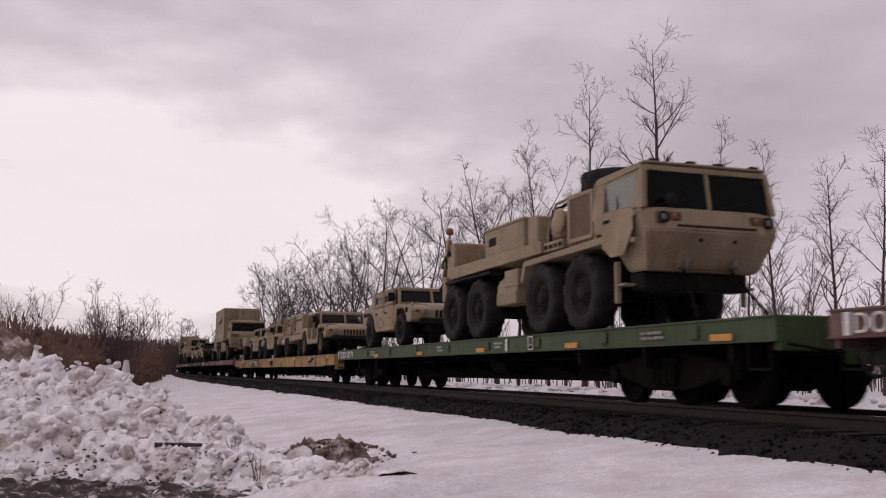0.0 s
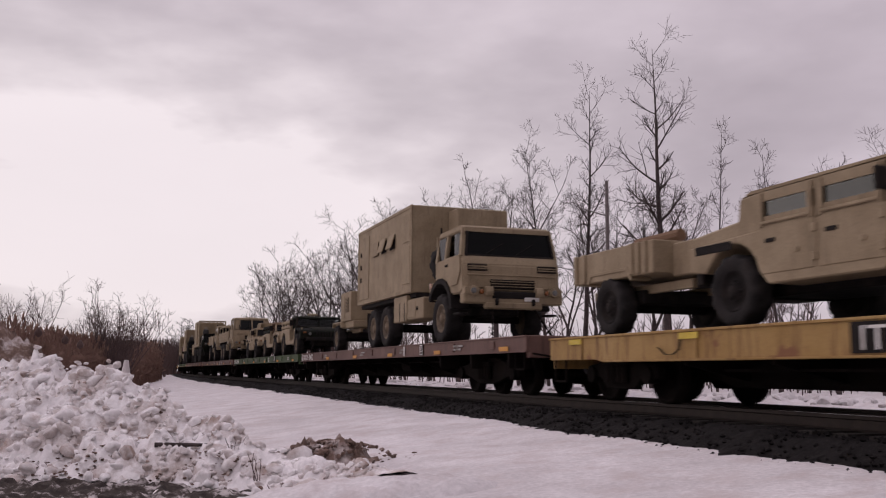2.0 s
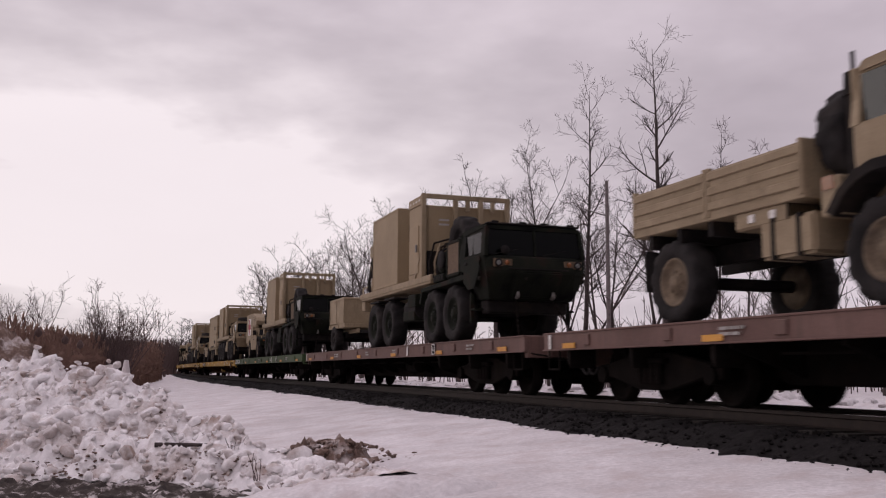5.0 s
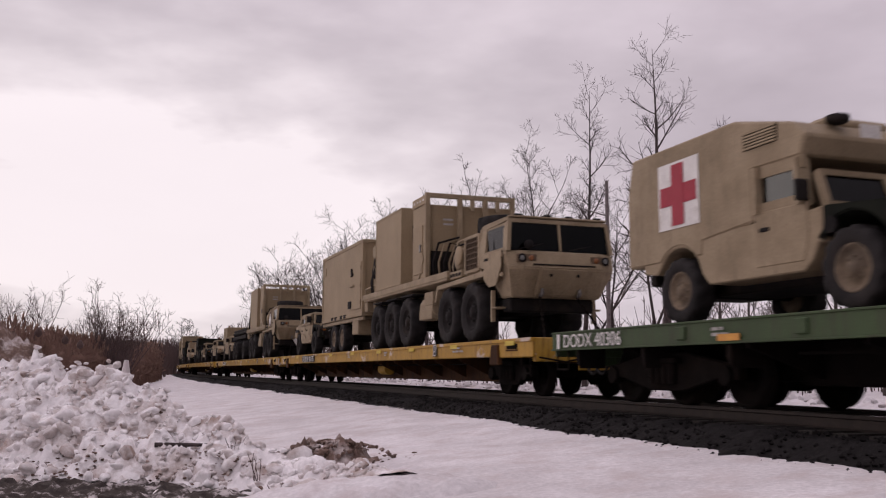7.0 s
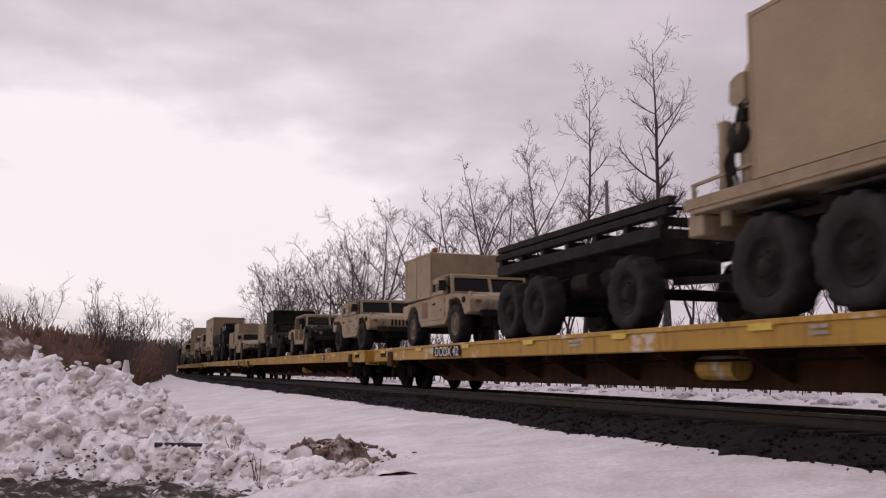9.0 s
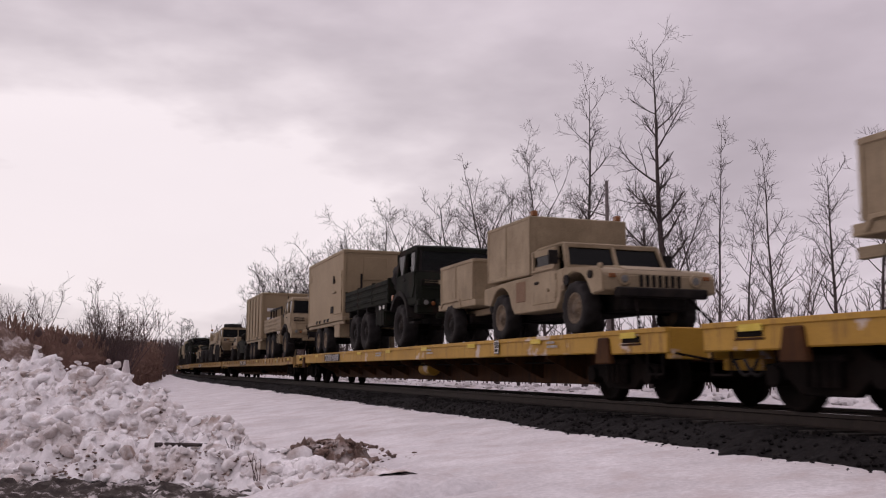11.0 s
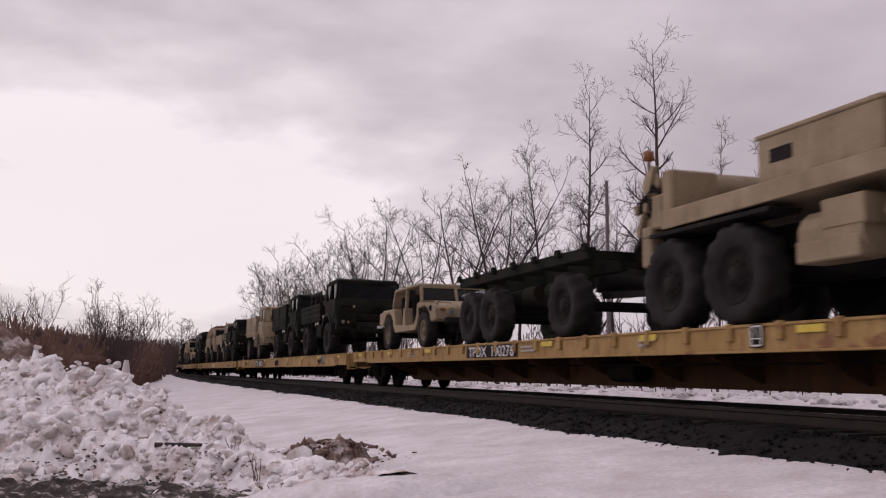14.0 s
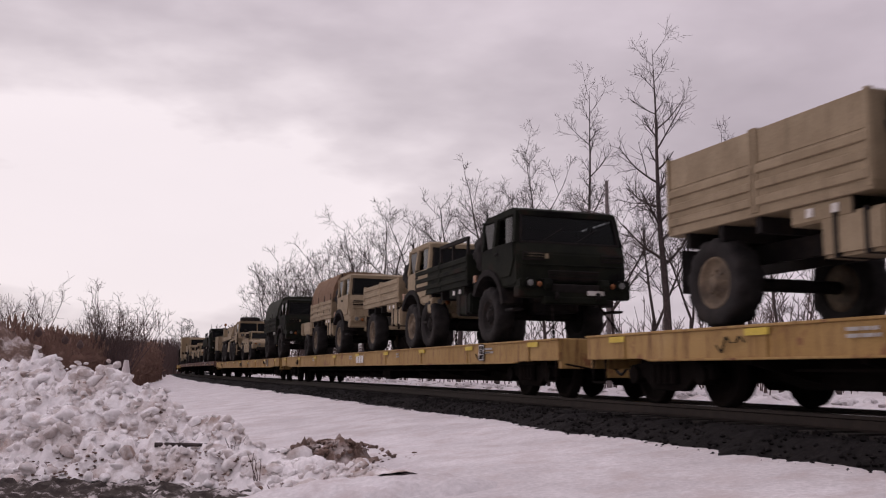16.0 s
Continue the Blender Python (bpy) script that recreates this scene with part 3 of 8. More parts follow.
class Twigs:
    """Gathers tapered tubes into one mesh."""

    def __init__(self):
        self.v, self.f = [], []

    def tube(self, pts, r0, r1, seg=4):
        o, n = len(self.v), len(pts)
        for i, p in enumerate(pts):
            d = (pts[min(i + 1, n - 1)] - pts[max(i - 1, 0)]).normalized()
            a = d.cross(Vector((0, 1, 0)) if abs(d.y) < 0.9 else Vector((1, 0, 0))).normalized()
            b = d.cross(a)
            r = r0 + (r1 - r0) * i / max(1, n - 1)
            for k in range(seg):
                w = 2 * math.pi * k / seg
                self.v.append(tuple(p + (a * math.cos(w) + b * math.sin(w)) * r))
        for i in range(n - 1):
            for k in range(seg):
                self.f.append((o + i * seg + k, o + i * seg + (k + 1) % seg, o + (i + 1) * seg + (k + 1) % seg, o + (i + 1) * seg + k))


def limb(rng, start, way, length, wobble, n, lift):
    pts, p, d = [start.copy()], start.copy(), way.normalized()
    for i in range(n):
        d = (d + Vector((rng.uniform(-1, 1), rng.uniform(-1, 1), rng.uniform(-0.6, 0.6) + lift)) * wobble).normalized()
        p = p + d * (length / n)
        pts.append(p.copy())
    return pts


def branches(tw, rng, pts, r0, level, length, count, thin, spread, least=0.0):
    """Side shoots off a limb, level by level."""
    n = len(pts)
    for _ in range(count):
        u = rng.uniform(0.15, 0.9)
        i = min(int(u * (n - 1)), n - 2)
        base = pts[i].lerp(pts[i + 1], u * (n - 1) - i)
        along = (pts[i + 1] - pts[i]).normalized()
        a = rng.uniform(0, 2 * math.pi)
        side = Vector((math.cos(a), math.sin(a), rng.uniform(0.0, 0.8)))
        way = along * (1.05 - spread) + side * spread
        ln = max(length * rng.uniform(0.6, 1.2) * (1.15 - 0.45 * u), rng.uniform(0.5, 0.95) * least)
        k = limb(rng, base, way, ln, 0.16, 4 if level else 3, 0.2)
        r = max(thin, r0 * (1 - 0.7 * u) * 0.5)
        tw.tube(k, r, thin * 0.7, 3)
        if level > 0:
            branches(tw, rng, k, r, level - 1, ln * 0.55, 3, thin, spread, least)


def grow(tw, rng, start, way, length, r, level, thin, lift, dense):
    """A limb that bends upwards, with side branches that fork again."""
    n = min(9, max(3, int(length / 0.45)))
    p, d, pts = start.copy(), way.normalized(), [start.copy()]
    for i in range(n):
        d = (d + Vector((rng.uniform(-1, 1), rng.uniform(-1, 1), rng.uniform(-0.8, 0.8))) * 0.11 + Vector((0, 0, lift / n))).normalized()
        p = p + d * (length / n)
        pts.append(p.copy())
    tw.tube(pts, r, max(thin, r * 0.3), 4 if level > 1 else 3)
    if level == 0:
        return
    turn = rng.uniform(0, 6.3)
    for i in range(max(3, int(dense * (1.6 + length ** 0.8)))):
        u = rng.uniform(0.22, 0.97)
        j = min(int(u * n), n - 1)
        base = pts[j].lerp(pts[j + 1], u * n - j)
        along = (pts[j + 1] - pts[j]).normalized()
        turn += 2.4 + rng.uniform(-0.5, 0.5)
        side = along.orthogonal().normalized()
        side.rotate(Matrix.Rotation(turn, 3, along))
        a = radians(rng.uniform(32, 68))
        kid = length * rng.uniform(0.34, 0.7) * (1.12 - 0.55 * u)
        grow(tw, rng, base, along * math.cos(a) + side * math.sin(a), max(kid, 0.35), max(thin, r * (1 - 0.68 * u) * 0.6), level - 1, thin, lift * 0.7, dense)


def bare_tree(x, y, height, seed, girth=0.17, stems=1, first=0.3, angle=55, reach=0.26, limbs=26, split=0.3, label="", bark=None, dense=1.6, lift=0.45):
    """A trunk, or a trunk that splits into several stems, with limbs that rise as they spread."""
    rng = random.Random(seed)
    z = ground_height(x, y) - 0.15
    tree = thing("bare_tree", label or "leafless tree with dark bark and fine twigs", "tree", "bare trees beyond the line")
    tree.location = (x, y, z)
    thin = (0.002 + 0.0001 * math.hypot(x, y)) * (1.0 if bark is None else 0.9)
    trunk, crown = Twigs(), Twigs()
    foot = height if stems == 1 else height * split
    main = limb(rng, Vector((0, 0, 0)), Vector((rng.uniform(-0.02, 0.02), rng.uniform(-0.02, 0.02), 1)), foot, 0.035, 16 if stems == 1 else 5, 0.05)
    trunk.tube(main, girth, thin * 1.4 if stems == 1 else girth * 0.8, 7)
    runs = [(main, girth, height)] if stems == 1 else []
    for k in range(stems if stems > 1 else 0):
        a = 2 * math.pi * (k + rng.uniform(-0.25, 0.25)) / stems + seed
        out = rng.uniform(0.25, 0.62)
        tall = (height - foot) * rng.uniform(0.8, 1.05)
        f = limb(rng, main[-1 - (k % 2)], Vector((math.cos(a) * out, math.sin(a) * out, 1)), tall, 0.09, 10, 0.07)
        trunk.tube(f, girth * 0.62, thin * 1.4, 6)
        runs.append((f, girth * 0.6, tall))
    turn = rng.uniform(0, 6.3)
    for pts, g, tall in runs:
        n = len(pts) - 1
        lo = first if stems == 1 else 0.15
        many = max(4, int(limbs / len(runs)))
        for k in range(many):
            u = lo + (0.985 - lo) * (k + rng.random()) / many
            i = min(int(u * n), n - 1)
            base = pts[i].lerp(pts[i + 1], u * n - i)
            turn += 2.4 + rng.uniform(-0.6, 0.6)
            a = radians(angle + rng.uniform(-14, 18) - 12 * u)
            way = Vector((math.cos(turn) * math.sin(a), math.sin(turn) * math.sin(a), math.cos(a)))
            length = max(0.6, tall * reach * rng.uniform(0.55, 1.2) * (1.2 - 0.72 * u)) if stems > 1 else tall * reach * rng.uniform(0.3, 1.35) * (1.0 - 0.38 * u)
            grow(crown, rng, base, way, length, max(thin * 2.2, g * (1.1 - u) * 0.55), 2, thin, lift, dense)
    part("trunk", raw("trunk", trunk.v, trunk.f, bark or BARK, True), bark or BARK, tree)
    part("crown", raw("crown", crown.v, crown.f, bark or BARK), bark or BARK, tree)
    return tree


def away(bearing, d):
    """A place d metres off at that bearing, in degrees to the right of the line's heading."""
    return d * math.sin(radians(bearing)), d * math.cos(radians(bearing))


def make_trees():
    # bearing, distance, height, girth, stems, first limb, branch angle, reach, limbs
    rows = [
        (32.5, 55, 20.4, 0.27, 1, 0.34, 62, 0.17, 24), (27.5, 58, 18.4, 0.19, 1, 0.3, 54, 0.14, 26), (25.4, 62, 16.0, 0.14, 1, 0.2, 48, 0.16, 34),
        (22.3, 58, 14.8, 0.19, 3, 0.3, 50, 0.36, 30), (23.6, 62, 13.0, 0.13, 2, 0.3, 50, 0.36, 22), (20.0, 58, 13.6, 0.18, 3, 0.3, 58, 0.4, 30),
        (18.3, 62, 12.4, 0.14, 3, 0.3, 60, 0.42, 22), (15.2, 72, 14.8, 0.16, 3, 0.3, 60, 0.42, 26), (29.3, 60, 14.8, 0.13, 3, 0.3, 55, 0.36, 30),
        (31.4, 57, 12.8, 0.16, 2, 0.3, 60, 0.34, 26), (33.6, 55, 12.6, 0.13, 2, 0.3, 58, 0.32, 26), (35.1, 48, 12.8, 0.08, 1, 0.45, 40, 0.12, 14),
        (36.9, 50, 9.2, 0.09, 1, 0.3, 45, 0.22, 14), (38.6, 47, 11.4, 0.1, 1, 0.4, 42, 0.2, 14), (41.6, 45, 9.9, 0.12, 1, 0.35, 45, 0.22, 18),
        (43.9, 44, 10.8, 0.1, 1, 0.3, 42, 0.22, 18), (26.4, 56, 11.2, 0.12, 3, 0.3, 54, 0.36, 24), (28.3, 54, 11.0, 0.13, 3, 0.3, 54, 0.36, 26),
        (40.1, 47, 7.4, 0.07, 2, 0.3, 40, 0.3, 12),
        (14.2, 95, 14.2, 0.17, 5, 0.2, 60, 0.5, 44), (13.2, 98, 14.0, 0.16, 5, 0.2, 60, 0.5, 44), (12.0, 100, 13.8, 0.16, 5, 0.2, 60, 0.5, 44), (9.6, 112, 14.4, 0.17, 5, 0.2, 60, 0.5, 46), (8.7, 116, 13.0, 0.15, 5, 0.2, 60, 0.5, 40), (10.7, 118, 12.4, 0.15, 5, 0.2, 60, 0.5, 40),
        (-0.3, 60, 5.2, 0.05, 10, 0.1, 30, 0.34, 90), (0.35, 58, 6.0, 0.05, 10, 0.12, 26, 0.34, 90), (-0.9, 64, 4.6, 0.05, 9, 0.1, 30, 0.34, 80), (0.1, 62, 4.4, 0.05, 9, 0.1, 30, 0.34, 80), (-5.0, 48, 5.0, 0.05, 9, 0.1, 30, 0.34, 80), (-5.9, 52, 5.4, 0.05, 9, 0.1, 30, 0.34, 80),
        (3.8, 210, 12.0, 0.2, 4, 0.12, 60, 0.4, 24), (4.4, 215, 11.2, 0.18, 4, 0.12, 60, 0.4, 22), (3.3, 190, 7.6, 0.16, 3, 0.1, 60, 0.4, 18),
    ]
    for i, (b, d, h, g, fk, first, angle, rc, lb) in enumerate(rows):
        x, y = away(b, d)
        bush = fk >= 8
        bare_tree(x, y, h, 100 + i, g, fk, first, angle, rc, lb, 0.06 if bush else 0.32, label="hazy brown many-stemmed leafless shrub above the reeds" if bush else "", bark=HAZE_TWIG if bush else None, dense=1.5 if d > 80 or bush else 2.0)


def brush(name, label, places, height, seed, material, shoots=5, thin=0.008, level=1):
    """A stand of thin stems with short shoots, joined as stuff."""
    rng = random.Random(seed)
    tw = Twigs()
    for x, y in places:
        h = height(rng, x, y)
        th = thin + 0.00016 * math.hypot(x, y)
        base = Vector((x, y, ground_height(x, y) - 0.1))
        st = limb(rng, base, Vector((rng.uniform(-0.2, 0.2), rng.uniform(-0.2, 0.2), 1)), h, 0.07, 6, 0.05)
        tw.tube(st, th * 2.2, th * 0.8, 3)
        branches(tw, rng, st, th * 1.6, level, h * 0.28, shoots, th, 0.55)
    ob = new(name, raw(name, tw.v, tw.f, material))
    return tagged(ob, label, "brush", kind="stuff")


def make_brush():
    rng = random.Random(77)
    spots = [away(rng.uniform(16, 46), rng.uniform(46, 82)) for _ in range(250)]
    brush("thicket", "dense thicket of leafless saplings beyond the snow bank", spots, lambda r, x, y: r.uniform(2.0, 5.6), 5, TWIG, 6)
    spots = [away(rng.uniform(34, 47), rng.uniform(40, 60)) for _ in range(34)]
    brush("saplings", "tall thin leafless saplings", spots, lambda r, x, y: r.uniform(3, 7.2), 6, TWIG, 8)
    spots = [away(rng.uniform(6, 16), rng.uniform(95, 150)) for _ in range(200)]
    brush("far_thicket", "distant leafless thicket along the line", spots, lambda r, x, y: r.uniform(3.5, 7.5), 7, TWIG, 7)
    spots = []
    while len(spots) < 1500:
        y = rng.uniform(62, 260)
        x = float(np.interp(y, [62, 105, 150, 190, 260], [-2.0, 5.0, 7.9, 11.5, 19.0])) - abs(rng.gauss(0, 1)) * (3 + y * 0.05)
        spots.append((x, y))
    brush("hedge_brush", "dark tangled winter hedge beside the line", spots, lambda r, x, y: r.uniform(2.4, 4.4) * (1 + max(0, y - 100) * 0.008), 9, BRUSH, 9, level=0)
    spots = [away(rng.uniform(-9, -2.2), rng.uniform(54, 76)) for _ in range(150)]
    brush("left_thicket", "dark leafless brush behind the reed bed", spots, lambda r, x, y: r.uniform(2.6, 3.9), 12, BRUSH, 8)
    # reeds: stalks with drooping leaves and brown plumes
    v, f = [], []
    for i in range(14000):
        y = rng.uniform(28, 100)
        x = float(np.interp(y, [28, 35, 60, 105], [-4.2, -3.2, -0.8, 4.9])) - abs(rng.gauss(0, 1)) * (2.0 + y * 0.02) + rng.uniform(0, 0.6)
        z, h = ground_height(x, y) - 0.05, rng.uniform(1.6, 3.1) * (1.0 + 0.004 * max(0, y - 40))
        a, l = rng.uniform(0, 6.3), rng.uniform(0.02, 0.22) * h
        dx, dy = math.cos(a) * l, math.sin(a) * l
        w = 0.006 + 0.00022 * y
        o = len(v)
        v += [(x - w, y, z), (x + w, y, z), (x + dx * 0.5 + w * 0.7, y + dy * 0.5, z + h * 0.6), (x + dx * 0.5 - w * 0.7, y + dy * 0.5, z + h * 0.6), (x + dx, y + dy, z + h)]
        f += [(o, o + 1, o + 2, o + 3), (o + 3, o + 2, o + 4)]
        for _ in range(2):
            u, b = rng.uniform(0.2, 0.75), rng.uniform(0, 6.3)
            q = len(v)
            cx, cy, cz, ll = x + dx * u * u, y + dy * u * u, z + h * u, rng.uniform(0.3, 0.6)
            v += [(cx - w, cy, cz), (cx + w, cy, cz + 0.02), (cx + math.cos(b) * ll * 0.6, cy + math.sin(b) * ll * 0.6, cz + ll * 0.55), (cx + math.cos(b) * ll, cy + math.sin(b) * ll, cz + ll * 0.25)]
            f += [(q, q + 1, q + 2), (q, q + 2, q + 3)]
        if rng.random() < 0.35:
            q = len(v)
            px, py, pz, pw = x + dx, y + dy, z + h, w * 3.0
            v += [(px - pw, py, pz - 0.02), (px, py - pw, pz), (px + pw, py, pz + 0.03), (px + dx * 0.2, py + dy * 0.2, pz + rng.uniform(0.15, 0.3)), (px, py, pz - 0.22)]
            f += [(q, q + 1, q + 3), (q + 1, q + 2, q + 3), (q, q + 2, q + 4), (q + 2, q, q + 3)]
    tagged(new("reed_bed", raw("reed_bed", v, f, REED)), "bed of dry reddish-brown reeds with plumes", "reeds", kind="stuff")
    # taller seed heads that stand out against the sky
    for k, (b, d, h) in enumerate(((-4.1, 34, 2.55), (-2.7, 36, 2.35), (-1.9, 37, 2.2), (-5.5, 33, 2.3))):
        x, y = away(b, d)
        z = ground_height(x, y) - 0.05
        plant = thing("seed_stalk", "tall dry stalk with a dark brown seed head", "plant", "seed stalks in the reeds")
        part("stalk", rod(shape(), (x, y, z), (x + 0.05, y, z + h), 0.016, 6, 0.01), REED, plant)
        part("seed_head", lathe(shape(), [(0.02, 0), (0.1, 0.06), (0.12, 0.16), (0.07, 0.26), (0.015, 0.33)], (x + 0.05, y, z + h - 0.06), 8, "z"), BRUSH, plant)
    # dry weeds in the snow
    for k, (b, d, h, n) in enumerate(((8.2, 11.0, 0.34, 5), (9.5, 10.6, 0.22, 4), (2.4, 16.5, 0.42, 5), (3.3, 15.5, 0.3, 4), (-0.6, 10.2, 0.25, 6), (6.9, 11.8, 0.2, 4))):
        rngw = random.Random(300 + k)
        x, y = away(b, d)
        z = ground_height(x, y) + max(0.0, heap_height(x, y)) - 0.06
        tw = Twigs()
        for _ in range(n):
            st = limb(rngw, Vector((x + rngw.uniform(-0.05, 0.05), y, z)), Vector((rngw.uniform(-0.5, 0.5), rngw.uniform(-0.3, 0.3), 1)), h * rngw.uniform(0.6, 1.1), 0.16, 5, -0.05)
            tw.tube(st, 0.005, 0.003, 4)
        tagged(new("dry_weed", raw("dry_weed", tw.v, tw.f, BRUSH)), "dry brown weed stems poking from the snow", "weed", "weeds in the snow")


def utility_pole():
    x, y = away(29.0, 50)
    z = ground_height(x, y) - 0.2
    p = thing("utility_pole", "grey wooden pole with one slanting side arm", "pole")
    part("shaft", rod(shape(), (x, y, z), (x, y, z + 11.2), 0.14, 10, 0.09), POLE_WOOD, p)
    part("side_arm", rod(shape(), (x, y, z + 9.3), (x - 1.35, y + 0.5, z + 9.75), 0.035, 6), POLE_WOOD, p)


make_trees()
make_brush()
utility_pole()
# ---- the loads: x forward from the front axle, z up from the deck, near side at -y ----
MESHES = {}


def once(key, make):
    """Builds a mesh once and shares it between alike pieces."""
    if key not in MESHES:
        geo, material = make()
        ob = part(key if isinstance(key, str) else key[0], geo, material)
        MESHES[key] = ob.data
        bpy.data.objects.remove(ob)
    return MESHES[key]


def tyre_mesh(r, w):
    def make():
        bm = shape()
        h = w / 2
        prof = [(r * 0.56, -h * 0.75), (r * 0.66, -h * 0.98), (r * 0.86, -h), (r * 0.955, -h * 0.9), (r * 0.985, -h * 0.45), (r * 0.985, h * 0.45), (r * 0.955, h * 0.9), (r * 0.86, h), (r * 0.66, h * 0.98), (r * 0.56, h * 0.75)]
        lathe(bm, prof, seg=48, lug=r * 0.05, lug_rings=(3, 4, 5, 6), caps=False)
        return bm, RUBBER
    return make


def rim_mesh(r, w, material):
    def make():
        bm = shape()
        h = w / 2
        lathe(bm, [(r * 0.6, -h * 0.7), (r * 0.57, -h * 0.86), (r * 0.53, -h * 0.8), (r * 0.5, -h * 0.66), (r * 0.45, -h * 0.52), (r * 0.36, -h * 0.46), (r * 0.33, -h * 0.56), (r * 0.2, -h * 0.62), (r * 0.17, -h * 0.85), (r * 0.05, -h * 0.9), (r * 0.004, -h * 0.9)], seg=26, caps=False)
        for i in range(8):
            a = 2 * math.pi * i / 8
            rod(bm, (r * 0.27 * math.cos(a), -h * 0.56, r * 0.27 * math.sin(a)), (r * 0.27 * math.cos(a), -h * 0.72, r * 0.27 * math.sin(a)), r * 0.035, 6)
        lathe(bm, [(r * 0.6, -h * 0.4), (r * 0.6, h * 0.7), (r * 0.3, h * 0.7), (r * 0.01, h * 0.7)], seg=20, caps=False)
        return bm, material
    return make


def wheel(parent, x, side, hw, r, w, material):
    """side: -1 on the near side."""
    material = RIM_TAN if material is TAN else material
    ob = part("wheel", once(("wheel", r, w, material.name), rim_mesh(r, w, material)), material, parent)
    ob.matrix_basis = pose(x, side * (hw - w / 2), r, 0, 0, 0 if side < 0 else 180)
    t = part("tyre", once(("tyre", r, w), tyre_mesh(r, w)), RUBBER, ob)
    return ob


def axle_pair(parent, x, hw, r, w, material):
    for side in (-1, 1):
        wheel(parent, x, side, hw, r, w, material)
    part("axle", rod(shape(), (x, -hw + w, r), (x, hw - w, r), 0.09, 10), BLACK, parent)


def lamp(parent, x, y, z, r, material=None, ring=None, name="headlight"):
    """A round lamp that looks forward."""
    l = part(name, lathe(shape(), [(r * 0.2, x - 0.02), (r, x - 0.02), (r * 0.9, x + 0.015), (r * 0.4, x + 0.03)], (0, y, z), 14, "x"), material or LENS, parent)
    if ring:
        part("bezel", lathe(shape(), [(r * 1.02, x - 0.03), (r * 1.25, x - 0.03), (r * 1.25, x + 0.025), (r * 1.02, x + 0.02)], (0, y, z), 14, "x"), ring, l)


def mirror(parent, x, hw, z, tall=0.3):
    for sy in (-1, 1):
        bm = shape()
        bar(bm, (x - 0.1, sy * hw, z), (x, sy * (hw + 0.2), z + 0.05), 0.025)
        box(bm, x - 0.03, x + 0.03, sy * (hw + 0.2) - 0.09, sy * (hw + 0.2) + 0.09, z - tall / 2, z + tall / 2 + 0.05, 0.015)
        part("side_mirror", bm, BLACK, parent)


def chains(parent, x, y, z, to):
    """Tie-down chains from a bumper shackle to the deck."""
    for sy in (-1, 1):
        a, b = Vector((x, sy * y, z)), Vector((x + to, sy * (y + 0.25), 0.03))
        bm = shape()
        n = int((b - a).length / 0.075)
        for i in range(n):
            c = a.lerp(b, (i + 0.5) / n)
            m = Matrix.Translation(c) @ (b - a).to_track_quat("Z", "Y").to_matrix().to_4x4() @ Matrix.Rotation(math.pi / 2 * (i % 2), 4, "Z") @ Matrix.Diagonal((0.05, 0.018, 0.085, 1))
            bmesh.ops.create_cube(bm, size=1.0, matrix=m)
        part("tie_down_chain", bm, TRUCK_IRON, parent)


def louvres(parent, x0, x1, y, z0, z1, n, material, name="louvred_vent", upright=False):
    """A recessed vent with slats on the near side."""
    v = part(name, box(shape(), x0, x1, y - 0.006, y + 0.01, z0, z1, 0.004), BLACK, parent)
    for i in range(n):
        bm = shape()
        if upright:
            u = x0 + (x1 - x0) * (i + 0.5) / n
            box(bm, u - 0.012, u + 0.012, y - 0.03, y - 0.006, z0 + 0.01, z1 - 0.01)
        else:
            u = z0 + (z1 - z0) * (i + 0.5) / n
            box(bm, x0 + 0.01, x1 - 0.01, y - 0.03, y - 0.006, u - 0.012, u + 0.012)
        part("slat", bm, material, v)


def arch(cx, cz, r, a0, a1, n=9):
    return [(cx + r * math.cos(radians(a0 + (a1 - a0) * i / (n - 1))), cz + r * math.sin(radians(a0 + (a1 - a0) * i / (n - 1)))) for i in range(n)]


# ---- light four-wheel trucks ----


